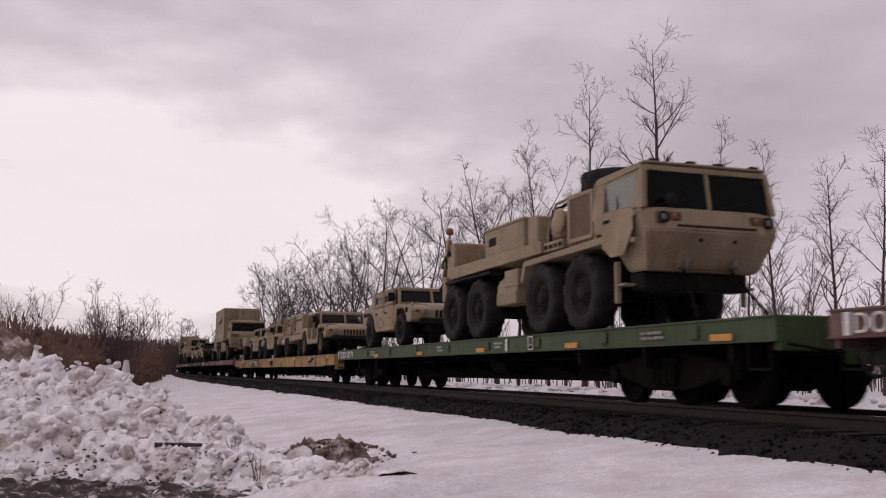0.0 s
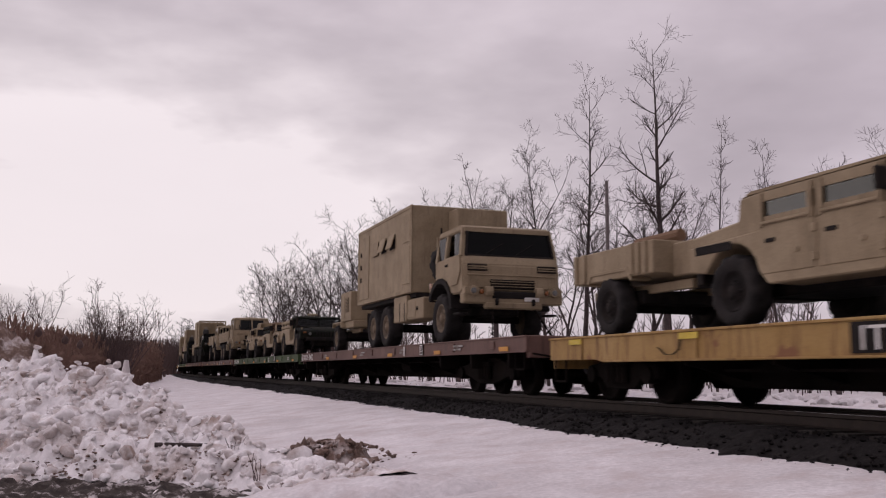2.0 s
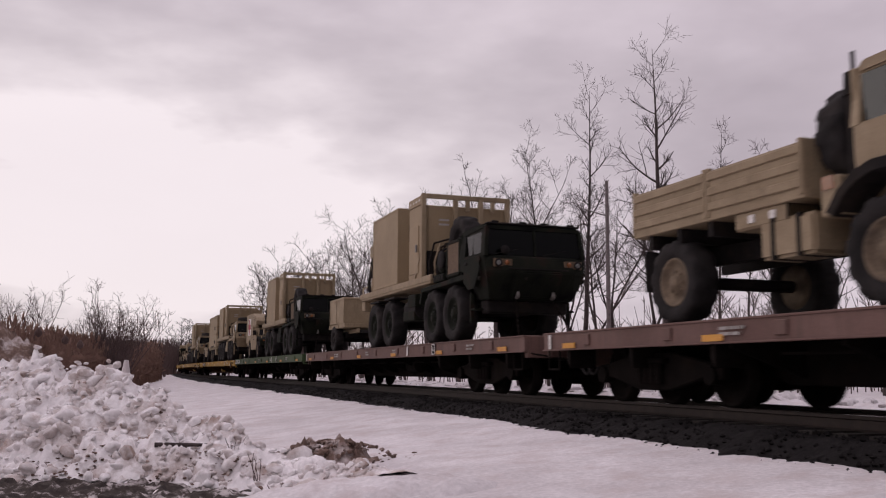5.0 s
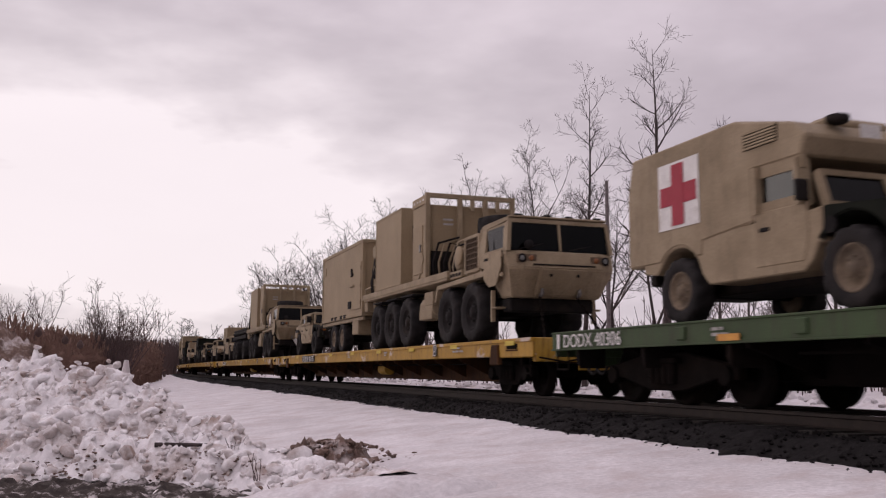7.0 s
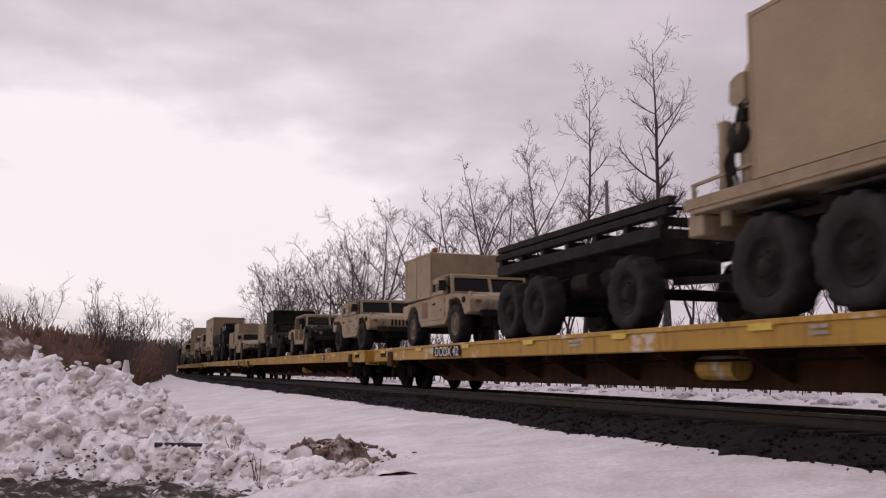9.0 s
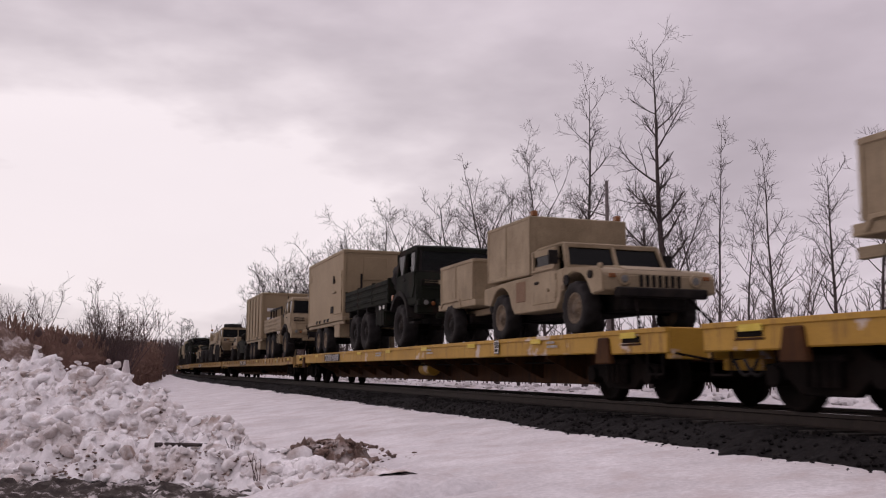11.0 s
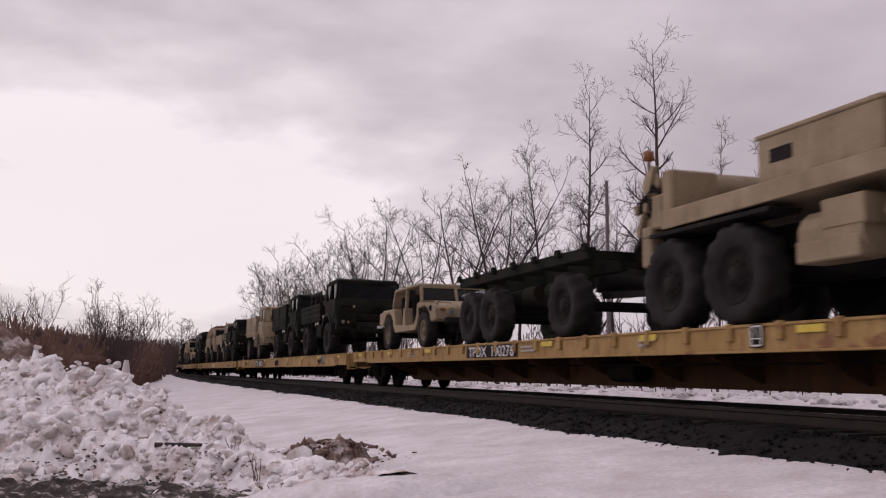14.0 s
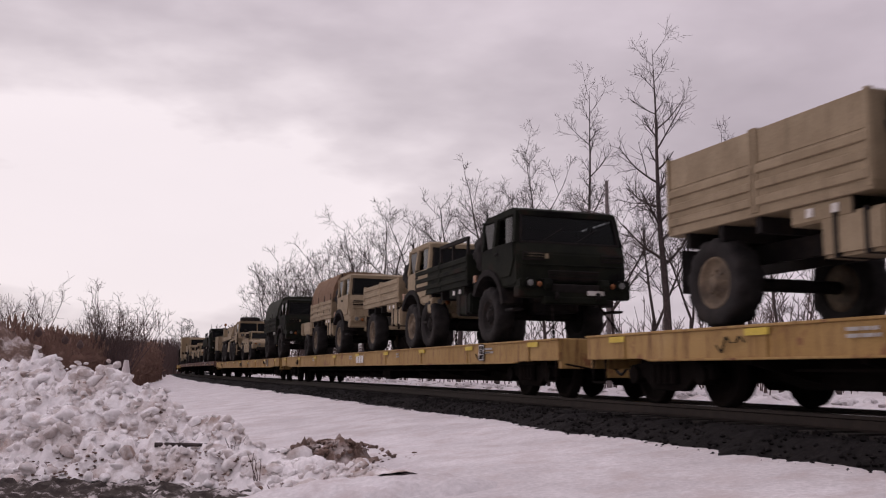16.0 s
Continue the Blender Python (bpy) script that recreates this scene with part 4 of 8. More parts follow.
def hum(style="hard", paint=None, hood=None, rims=None, rack=None, label="", extra=()):
    paint = paint or TAN
    hood = hood or paint
    rims = rims or (BLACK if style in ("hard", "turret") else paint)
    roof_name = {"hard": "four-door hard-top", "turret": "armoured turret", "open": "doorless soft-top", "pickup": "open pickup", "shelter": "shelter-carrying", "ambulance": "ambulance", "radome": "radome-carrying"}[style]
    car = thing("utility_truck", label or f"tan military {roof_name} utility truck", "truck", "vehicles on the train")
    hw, r = 1.08, 0.47
    for x in (0.0, -3.3):
        axle_pair(car, x, hw + 0.02, r, 0.32, rims)
    fa, ra = arch(0, 0.5, 0.6, 20, 160), arch(-3.3, 0.5, 0.58, 20, 160)
    doorless = style in ("open", "pickup")
    # tub
    rear_top = 1.12 if style != "pickup" else 1.18
    prof = [(-4.22, 0.78), (-4.22, rear_top), (-2.75, rear_top + 0.06)]
    if style == "open":
        prof += [(-2.68, 1.1), (-2.6, 0.72), (-1.86, 0.68), (-1.8, 1.14), (-1.68, 1.14), (-1.62, 0.66), (-0.85, 0.66), (-0.62, 0.85), (-0.55, 1.2)]
    elif style == "pickup":
        prof += [(-1.75, 1.2), (-1.68, 0.68), (-0.85, 0.66), (-0.62, 0.85), (-0.55, 1.2)]
    else:
        prof += [(-0.6, 1.2)]
    # the lower edge from front to rear
    prof += [(-0.42, 1.22), (-0.42, 0.8)] + [(-0.5, 0.82), (-0.6, 0.62), (-0.74, 0.5), (-2.6, 0.5), (-2.76, 0.66)] + ra[1:-1] + [(-3.88, 0.74)]
    part("tub", prism(shape(), prof, -hw, hw, 0.018), paint, car)
    # front end: fenders, hood, grille
    fp = [(-0.42, 1.22), (0.55, 1.14), (0.92, 1.06), (1.0, 0.98), (1.02, 0.7), (0.62, 0.66)] + fa[1:-1] + [(-0.42, 0.84)]
    part("hood", prism(shape(), fp, -hw, hw, 0.03, 2), hood, car)
    part("hood_bulge", prism(shape(), [(-0.4, 1.2), (0.86, 1.08), (0.82, 1.1), (0.6, 1.17), (-0.38, 1.27)], -0.55, 0.55, 0.02), hood, car)
    part("chassis", box(shape(), -4.1, 0.9, -0.55, 0.55, 0.4, 0.85, 0.03), BLACK, car)
    part("front_bumper", box(shape(), 0.96, 1.14, -0.85, 0.85, 0.6, 0.76, 0.02), BLACK, car)
    part("rear_bumper", box(shape(), -4.36, -4.2, -0.9, 0.9, 0.62, 0.8, 0.02), BLACK, car)
    for i in range(7):
        y = -0.36 + i * 0.12
        part("grille_slot", box(shape(), 1.0, 1.028, y - 0.03, y + 0.03, 0.78, 0.98, 0.005), BLACK, car)
    for sy in (-1, 1):
        lamp(car, 1.02, sy * 0.68, 0.9, 0.09, ring=hood)
        part("marker_light", box(shape(), 0.985, 1.04, sy * 0.9 - 0.06, sy * 0.9 + 0.06, 0.92, 0.99, 0.01), AMBER, car)
        part("fender_lamp", rod(shape(), (0.62, sy * (hw - 0.02), 1.0), (0.62, sy * (hw + 0.04), 1.0), 0.07, 10), RED_LENS if sy > 0 else BLACK, car)
        part("tail_light", box(shape(), -4.25, -4.2, sy * 0.92 - 0.06, sy * 0.92 + 0.06, 0.9, 1.02, 0.01), RED_LENS, car)
    bm = shape()
    rod(bm, (-0.3, -hw - 0.012, 0.98), (-0.3, -hw + 0.02, 0.98), 0.1, 10)
    part("air_filter_cap", bm, BLACK, car)
    for sx in (0.75, -3.95):
        part("lifting_eye", lathe(shape(), [(0.03, -0.02), (0.07, -0.02), (0.07, 0.02), (0.03, 0.02)], (sx, -hw + 0.1, 1.12 if sx > 0 else rear_top), 10), paint, car)
    # windscreen
    back = {"hard": -3.15, "turret": -3.15, "open": -3.0, "pickup": -1.85, "shelter": -1.8, "ambulance": -1.6, "radome": -1.95}[style]
    top = 1.7
    frame_paint = paint if style != "pickup" else hood
    for y in (-0.99, 0.0, 0.99):
        part("windscreen_post", bar(shape(), (-0.42, y, 1.2), (-0.62, y * 0.95, top - 0.04), 0.07, 0.09), frame_paint, car)
    for z, x, k in ((1.24, -0.43, 1.0), (top - 0.05, -0.61, 0.95)):
        part("windscreen_rail", bar(shape(), (x, -0.99 * k, z), (x, 0.99 * k, z), 0.08, 0.07), frame_paint, car)
    for y0, y1 in ((-0.95, -0.03), (0.03, 0.95)):
        part("windscreen_pane", prism(shape(), [(-0.46, 1.27), (-0.45, 1.27), (-0.6, top - 0.08), (-0.61, top - 0.08)], y0, y1), CLEAR if doorless else GLASS, car)
    # seats and floor
    for x in ([-1.35, -2.4] if style in ("hard", "turret", "open") else [-1.35]):
        for y in (-0.62, 0.62):
            bm = shape()
            box(bm, x - 0.25, x + 0.25, y - 0.25, y + 0.25, 0.7, 0.95, 0.04)
            part("seat", box(bm, x - 0.34, x - 0.22, y - 0.24, y + 0.24, 0.9, 1.5, 0.04), BLACK, car)
    part("dashboard", box(shape(), -0.85, -0.45, -0.9, 0.9, 0.95, 1.2, 0.05), BLACK, car)
    part("steering_wheel", lathe(shape(), [(0.17, -0.92), (0.2, -0.92), (0.2, -0.9), (0.17, -0.9)], (0, 0.55, 1.22), 16, "x"), BLACK, car)
    if style == "ambulance":
        bp = [(-4.64, 0.9), (-4.64, 2.0), (-4.5, 2.57), (-1.95, 2.57), (-0.85, 2.3), (-0.62, 2.1), (-0.72, 1.86), (-1.62, 1.86), (-1.62, 1.2), (-2.7, 1.1), (-2.72, 0.9)] + arch(-3.3, 0.5, 0.6, 42, 138) + [(-3.95, 0.9)]
        part("ambulance_body", prism(shape(), bp, -1.1, 1.1, 0.03), paint, car, "tan insulated ambulance body")
        part("cross_panel", box(shape(), -3.74, -2.74, -1.112, -1.104, 1.36, 2.32), WHITE_PAINT, car, "white square panel with a red cross")
        bm = shape()
        part("cross_bar", box(bm, -3.69, -2.79, -1.12, -1.114, 1.7, 1.98), RED_PAINT, car)
        part("cross_bar", box(shape(), -3.39, -3.09, -1.124, -1.12, 1.4, 2.28), RED_PAINT, car)
        for sy in (-1, 1):
            yo, yi = sy * (hw + 0.012), sy * (hw - 0.03)
            door = part("door", prism(shape(), [(-1.6, 0.62), (-1.6, 1.3), (-0.66, 1.3), (-0.62, 0.98), (-0.74, 0.62)], min(yo, yo - sy * 0.05), max(yo, yo - sy * 0.05), 0.012), paint, car)
            for a, b in (((-1.52, 1.28), (-1.52, 1.86)), ((-0.72, 1.28), (-0.78, 1.84)), ((-1.6, 1.8), (-0.7, 1.8)), ((-1.6, 1.33), (-0.66, 1.33))):
                flat = abs(a[1] - b[1]) < 0.1
                part("window_frame", bar(shape(), (a[0], yi, a[1]), (b[0], yi, b[1]), 0.06 if flat else 0.2, 0.16 if flat else 0.06), paint, door)
            part("window_pane", box(shape(), -1.45, -0.8, yi - 0.012, yi + 0.012, 1.38, 1.76), GLASS, door)
            part("door_handle", box(shape(), -1.5, -1.32, yo - 0.02, yo + 0.02, 1.05, 1.1, 0.008), BLACK, door)
        louvres(car, -1.75, -1.1, -1.1, 2.12, 2.35, 6, paint)
        part("roof_unit", box(shape(), -1.3, -0.95, -0.5, 0.5, 2.3, 2.45, 0.05), paint, car)
        part("roof_lamp", lathe(shape(), [(0.1, 0), (0.14, 0.03), (0.14, 0.09), (0.05, 0.12)], (-0.75, -0.5, 2.3), 12, "z"), BLACK, car)
        part("front_cross", box(shape(), -0.67, -0.655, -0.25, 0.05, 2.12, 2.3), WHITE_PAINT, car)
    elif style == "open":
        part("soft_top", prism(shape(), [(-3.1, 1.2), (-2.92, top - 0.07), (-2.8, top + 0.02), (-0.62, top + 0.04), (-0.58, top - 0.02), (-2.75, top - 0.05), (-2.86, top - 0.11), (-3.02, 1.2)], -1.02, 1.02, 0.012), paint if "canvas" not in extra else CANVAS, car, "tan soft top stretched over bows")
        for sy in (-1, 1):
            part("door_post", bar(shape(), (-1.74, sy * 1.0, 1.12), (-1.74, sy * 0.97, top), 0.08, 0.06), paint, car)
            part("roof_rail", bar(shape(), (-0.6, sy * 0.98, top), (-2.85, sy * 0.98, top), 0.06, 0.06), paint, car)
        part("rear_deck", box(shape(), -4.2, -3.0, -1.0, 1.0, 1.1, 1.2, 0.03), paint, car)
    elif style == "pickup":
        part("soft_top", prism(shape(), [(-1.85, 1.2), (-1.82, top - 0.11), (-1.7, top), (-0.6, top + 0.03), (-0.56, top - 0.03), (-1.68, top - 0.06), (-1.75, top - 0.13), (-1.78, 1.2)], -1.0, 1.0, 0.012), CANVAS_DARK if hood is OLIVE else CANVAS, car, "folded canvas cab top")
        for sy in (-1, 1):
            part("door_post", bar(shape(), (-1.76, sy * 1.0, 1.15), (-1.74, sy * 0.97, top), 0.1, 0.07), paint, car)
        part("bed_floor", box(shape(), -4.15, -1.9, -0.9, 0.9, 1.12, 1.2), BLACK, car)
        rk = rack or paint
        for sy in (-1, 1):
            for x in (-4.12, -3.4, -2.68, -1.98):
                part("rack_post", box(shape(), x - 0.04, x + 0.04, sy * 1.0 - 0.025, sy * 1.0 + 0.025, 1.15, 1.62), rk, car)
            for z in (1.34, 1.55):
                part("rack_slat", box(shape(), -4.18, -1.94, sy * 1.03 - 0.014, sy * 1.03 + 0.014, z - 0.055, z + 0.055, 0.004), rk, car)
        for z in (1.34, 1.55):
            part("rack_slat", box(shape(), -4.17, -4.14, -1.0, 1.0, z - 0.055, z + 0.055, 0.004), rk, car)
    else:
        # hard cabin: roof, posts, doors with windows
        part("roof", prism(shape(), [(back, top - 0.06), (back + 0.08, top + 0.02), (-0.66, top + 0.02), (-0.56, top - 0.05)], -1.0, 1.0, 0.03, 2), paint, car)
        doors = [(-1.68, -0.7), (-2.72, -1.74)] if style in ("hard", "turret") else [(-1.72, -0.7)]
        for sy in (-1, 1):
            for x0, x1 in doors:
                yo = sy * (hw + 0.012)
                door = part("door", prism(shape(), [(x0, 0.62), (x0, 1.22), (x1, 1.22), (x1 + 0.05, 0.98), (x1 - 0.02, 0.62)], min(yo, yo - sy * 0.05), max(yo, yo - sy * 0.05), 0.012), paint, car)
                zt = top - 0.08
                yi = sy * (hw - 0.03)
                fr = 0.12 if style != "turret" else 0.17
                for a, b in (((x0 + 0.05, 1.2), (x0 + 0.05, zt)), ((x1 - 0.06, 1.2), (x1 - 0.06, zt)), ((x0, zt - 0.04), (x1, zt - 0.04)), ((x0, 1.27), (x1, 1.27))):
                    part("window_frame", bar(shape(), (a[0], yi, a[1]), (b[0], yi, b[1]), fr if a[0] == b[0] else 0.06, 0.06 if a[0] == b[0] else fr), paint, door)
                part("window_pane", box(shape(), x0 + 0.08, x1 - 0.08, yi - 0.012, yi + 0.012, 1.3, zt - 0.05), GLASS, door)
                part("door_handle", box(shape(), x0 + 0.12, x0 + 0.3, yo - 0.02, yo + 0.02, 1.0, 1.05, 0.008), BLACK, door)
                if sy > 0:
                    continue
                for sx, sz in ((x1 - 0.3, 0.86),):
                    part("door_knob", rod(shape(), (sx, yo - sy * 0.01, sz), (sx, yo + sy * 0.03, sz), 0.035, 8), paint, door)
                part("window_lip", box(shape(), x0 + 0.06, x1 - 0.06, min(yo, yo + sy * 0.035), max(yo, yo + sy * 0.035), 1.225, 1.265, 0.01), paint, door)
                for zz in (0.75, 1.08):
                    part("hinge", box(shape(), x1 - 0.06, x1 + 0.02, yo - 0.02, yo + 0.02, zz - 0.05, zz + 0.05, 0.008), paint, door)
            if style in ("hard", "turret"):
                # rear quarter slope
                part("rear_quarter", prism(shape(), [(-2.74, 1.15), (-2.74, top - 0.05), (-3.12, top - 0.08), (-3.2, 1.15)], min(sy * 0.96, sy * 1.06), max(sy * 0.96, sy * 1.06), 0.015), paint, car)
        part("cab_back", box(shape(), back, back + 0.05, -1.0, 1.0, 1.1, top - 0.04), paint, car)
        if style in ("hard", "turret"):
            part("rear_deck", prism(shape(), [(-4.22, 1.1), (-4.22, 1.26), (-3.15, 1.36), (-3.15, 1.1)] if style == "hard" else [(-4.22, 1.1), (-4.22, 1.22), (-3.15, 1.6), (-3.15, 1.1)], -1.05, 1.05, 0.03), paint, car)
            part("dark_vent_band", box(shape(), -4.1, -3.3, -hw - 0.008, -hw + 0.01, 1.0, 1.12, 0.01), BLACK, car)
        if style == "turret":
            t = part("turret_ring", lathe(shape(), [(0.55, 1.7), (0.6, 1.71), (0.6, 1.78), (0.5, 1.79)], (-1.9, 0, 0), 20, "z"), paint, car)
            for k in range(6):
                a = radians(-75 + k * 30)
                bm = box(shape(), -0.02, 0.02, -0.2, 0.2, 0, 0.3, 0.008)
                pl = part("turret_shield", bm, paint, t)
                pl.matrix_basis = pose(-1.9 + 0.62 * math.cos(a), 0.62 * math.sin(a), 1.75, 0, 10, math.degrees(a))
            pl = part("turret_shield", prism(shape(), [(-2.62, 1.98), (-2.5, 1.74), (-1.3, 1.74), (-1.2, 2.0), (-1.32, 2.02), (-2.5, 2.0)], -0.66, -0.62, 0.008), paint, t)
            part("roof_lamp", box(shape(), -1.0, -0.85, -0.1, 0.1, top, top + 0.1, 0.02), BLACK, car)
        if style in ("shelter",):
            sx0, sx1 = -4.05, -1.88
            sh = part("shelter", box(shape(), sx0, sx1, -1.06, 1.06, 1.22, 2.38, 0.02), paint if "green" not in extra else OLIVE, car, "boxy equipment shelter with edge trims")
            for x in (sx0 + 0.02, (sx0 + sx1) / 2 - 0.1, sx1 - 0.02):
                part("edge_trim", box(shape(), x - 0.03, x + 0.03, -1.075, -1.058, 1.24, 2.36, 0.006), paint if "green" not in extra else OLIVE, sh)
            for z in (1.26, 2.34):
                part("edge_trim", box(shape(), sx0, sx1, -1.073, -1.056, z - 0.03, z + 0.03, 0.006), paint if "green" not in extra else OLIVE, sh)
            part("roof_beacon", box(shape(), sx1 - 0.2, sx1 - 0.05, -0.98, -0.85, 2.38, 2.5, 0.02), AMBER, sh)
            part("roof_beacon", box(shape(), sx1 - 0.2, sx1 - 0.05, 0.85, 0.98, 2.38, 2.5, 0.02), AMBER, sh)
            part("vent_panel", box(shape(), -2.5, -2.05, -hw - 0.01, -hw + 0.01, 0.72, 1.12, 0.01), CANVAS, car, "brown vent panel")
        if style == "radome":
            part("rear_body", prism(shape(), [(-4.22, 1.1), (-4.22, 1.22), (-3.3, 1.26), (-3.2, 1.3), (-1.95, 1.3), (-1.95, 1.1)], -1.05, 1.05, 0.02), paint, car)
            part("mount", prism(shape(), [(-3.3, 1.3), (-3.5, 1.45), (-2.9, 1.72), (-1.97, 1.72), (-1.97, 1.3)], -0.9, 0.9, 0.03), TAN, car, "tan sloped antenna mount")
            part("radome", lathe(shape(), [(0.36, 1.72), (0.38, 1.8), (0.36, 2.05), (0.32, 2.22), (0.22, 2.36), (0.1, 2.42), (0.02, 2.43)], (-2.25, -0.1, 0), 20, "z"), TAN_PALE, car, "round pale tan radome")
    mirror(car, -0.62, 0.98, 1.4, 0.2)
    if "antenna" in extra:
        part("whip_antenna", rod(shape(), (-3.9, -0.9, 1.2), (-4.1, -0.95, 2.9), 0.012, 6, 0.004), BLACK, car)
    if "filter" in extra:
        part("roof_fan", lathe(shape(), [(0.1, top), (0.1, top + 0.08), (0.22, top + 0.08), (0.22, top + 0.16), (0.05, top + 0.18)], (-0.95, -0.2, 0), 14, "z"), paint, car)
    chains(car, 1.05, 0.5, 0.62, 0.55)
    return car


# ---- medium cargo trucks ----


def cargo_truck(rears=(-4.0,), load="cargo", paint=None, rims=None, cab="old", bed=(-5.0, -1.15), bed_paint=None, rack="", label="", camo=False):
    paint = OLIVE if camo else (paint or TAN)
    bed_paint = bed_paint or paint
    rims = rims or (paint if not camo else BLACK)
    colour = "dark green camouflaged" if camo else "tan"
    what = {"cargo": "drop-side cargo bed", "shelter": "tall box shelter", "canvas": "canvas-covered bed", "none": "bare frame"}[load]
    t = thing("cargo_truck", label or f"{colour} military truck with a {what}", "truck", "vehicles on the train")
    hw, r = 1.22, 0.59
    for x in (0.0, *rears):
        axle_pair(t, x, hw, r, 0.4, rims)
    end = bed[0] - 0.1
    for sy in (-1, 1):
        part("frame_rail", box(shape(), end, 1.3, sy * 0.42 - 0.05, sy * 0.42 + 0.05, 0.85, 1.12, 0.01), BLACK, t)
    part("engine", box(shape(), -0.5, 1.0, -0.4, 0.4, 0.62, 1.15, 0.04), BLACK, t)
    # cab: lower shell, posts, roof
    z0, belt, top = (1.1, 1.98, 2.68) if cab == "old" else (1.1, 2.0, 2.78)
    inset, cut = (0.16, 0.06) if cab == "old" else (0.36, 0.2)
    lower = [(-0.4, 1.5), (-0.4, belt), (1.42, belt), (1.55, 1.75), (1.58, 1.2), (1.45, z0), (0.82, z0)] + arch(0, 0.62, 0.86, 36, 118, 7)
    if cab == "new":
        lower = [(-0.4, 1.5), (-0.4, belt), (1.6, belt), (1.68, 1.72), (1.66, 1.2), (1.45, z0), (0.82, z0)] + arch(0, 0.62, 0.86, 36, 118, 7)
    part("cab_shell", loft(shape(), lower, hw - 0.02, inset, cut, 1.0, 0.03, 2), paint, t)
    fx, ft = (1.42, 1.28) if cab == "old" else (1.6, 1.3)
    rt = [(-0.42, top - 0.1), (-0.3, top), (ft - 0.12, top + 0.02), (ft + 0.02, top - 0.06), (ft + 0.02, top - 0.13), (-0.42, top - 0.15)]
    part("roof", loft(shape(), rt, hw - 0.1, inset, cut, 1.0, 0.035, 2), paint, t)
    part("roof_hatch", lathe(shape(), [(0.42, top), (0.45, top + 0.03), (0.4, top + 0.07), (0.1, top + 0.08)], (0.45, 0, 0), 18, "z"), paint, t)
    part("cab_back", box(shape(), -0.42, -0.36, -hw + 0.06, hw - 0.06, belt - 0.4, top - 0.08), paint, t)
    part("seat_block", box(box(shape(), 0.0, 0.5, -0.95, 0.95, 1.5, 1.75, 0.05), -0.12, 0.05, -0.95, 0.95, 1.7, 2.25, 0.05), BLACK, t)
    part("dashboard", box(shape(), 0.95, 1.4, -1.05, 1.05, 1.7, 2.0, 0.05), BLACK, t)
    for sy in (-1, 1):
        y, yt = sy * (hw - 0.06), sy * (hw - 0.15)
        part("screen_post", bar(shape(), (fx - 0.02 - cut, y, belt - 0.03), (ft - 0.02 - cut, yt, top - 0.07), 0.09, 0.12), paint, t)
        if cab == "new":
            part("corner_post", bar(shape(), (fx - 0.02, sy * (hw - inset - 0.02), belt - 0.03), (ft - 0.02, sy * (hw - inset - 0.06), top - 0.07), 0.1, 0.09), paint, t)
            part("corner_panel", bar(shape(), (fx - 0.13, sy * (hw - 0.22), belt - 0.03), (ft - 0.13, sy * (hw - 0.3), top - 0.07), 0.2, 0.16), paint, t)
        part("door_post", bar(shape(), (0.28, y, belt - 0.03), (0.24, yt, top - 0.08), 0.08, 0.12), paint, t)
        part("rear_post", bar(shape(), (-0.36, y, belt - 0.03), (-0.36, yt, top - 0.08), 0.08, 0.12), paint, t)
        yo = sy * (hw - 0.015)
        d = part("door", prism(shape(), [(0.32, 1.55), (0.32, belt), (1.36, belt), (1.4, 1.6), (1.2, 1.3), (0.75, 1.3)], min(yo, yo + sy * 0.025), max(yo, yo + sy * 0.025), 0.01), paint, t)
        part("door_handle", box(shape(), 0.42, 0.6, min(yo, yo + sy * 0.05), max(yo, yo + sy * 0.05), 1.78, 1.83, 0.008), BLACK, d)
        a, b = sy * (hw - 0.1), sy * (hw - 0.085)
        part("door_glass", prism(shape(), [(0.34, belt), (0.31, top - 0.17), (ft - 0.14, top - 0.17), (fx - 0.14, belt)] if sy > 0 else [(0.8, belt), (0.8, top - 0.17), (ft - 0.14, top - 0.17), (fx - 0.14, belt)], min(a, b), max(a, b)), CLEAR if sy < 0 or camo else GLASS, t)
        part("quarter_glass", box(shape(), -0.3, 0.2, min(a, b), max(a, b), belt, top - 0.17), GLASS, t)
        # wheel flare
        out, inn = arch(0, 0.62, 0.93, 10, 150, 9), arch(0, 0.62, 0.8, 150, 10, 9)
        part("fender", prism(shape(), out + inn, min(sy * 0.8, sy * (hw + 0.03)), max(sy * 0.8, sy * (hw + 0.03)), 0.01), BLACK if cab == "old" else paint, t)
        part("step", box(shape(), 0.95, 1.35, min(sy * 1.0, sy * hw), max(sy * 1.0, sy * hw), 0.62, 0.67, 0.01), BLACK, t)
        lamp(t, 1.69, sy * 1.0, 1.14, 0.09, ring=paint)
        part("turn_signal", lathe(shape(), [(0.02, 1.63), (0.055, 1.67), (0.055, 1.7), (0.02, 1.71)], (0, sy * 0.8, 1.12), 10, "x"), AMBER, t)
    part("screen_header", bar(shape(), (ft, -hw + 0.16, top - 0.1), (ft, hw - 0.16, top - 0.1), 0.08, 0.1), paint, t)
    panes = ((-1.06, 1.06),) if cab == "old" else ((-0.84, -0.04), (0.04, 0.84))
    for y0, y1 in panes:
        part("windscreen", prism(shape(), [(fx - 0.03, belt), (fx - 0.015, belt), (ft, top - 0.12), (ft - 0.015, top - 0.12)], y0, y1), CLEAR if camo else GLASS, t)
    if cab == "new":
        part("screen_divider", bar(shape(), (fx, 0, belt), (ft + 0.02, 0, top - 0.1), 0.07, 0.07), paint, t)
    gw = 1.1 if cab == "old" else 0.86
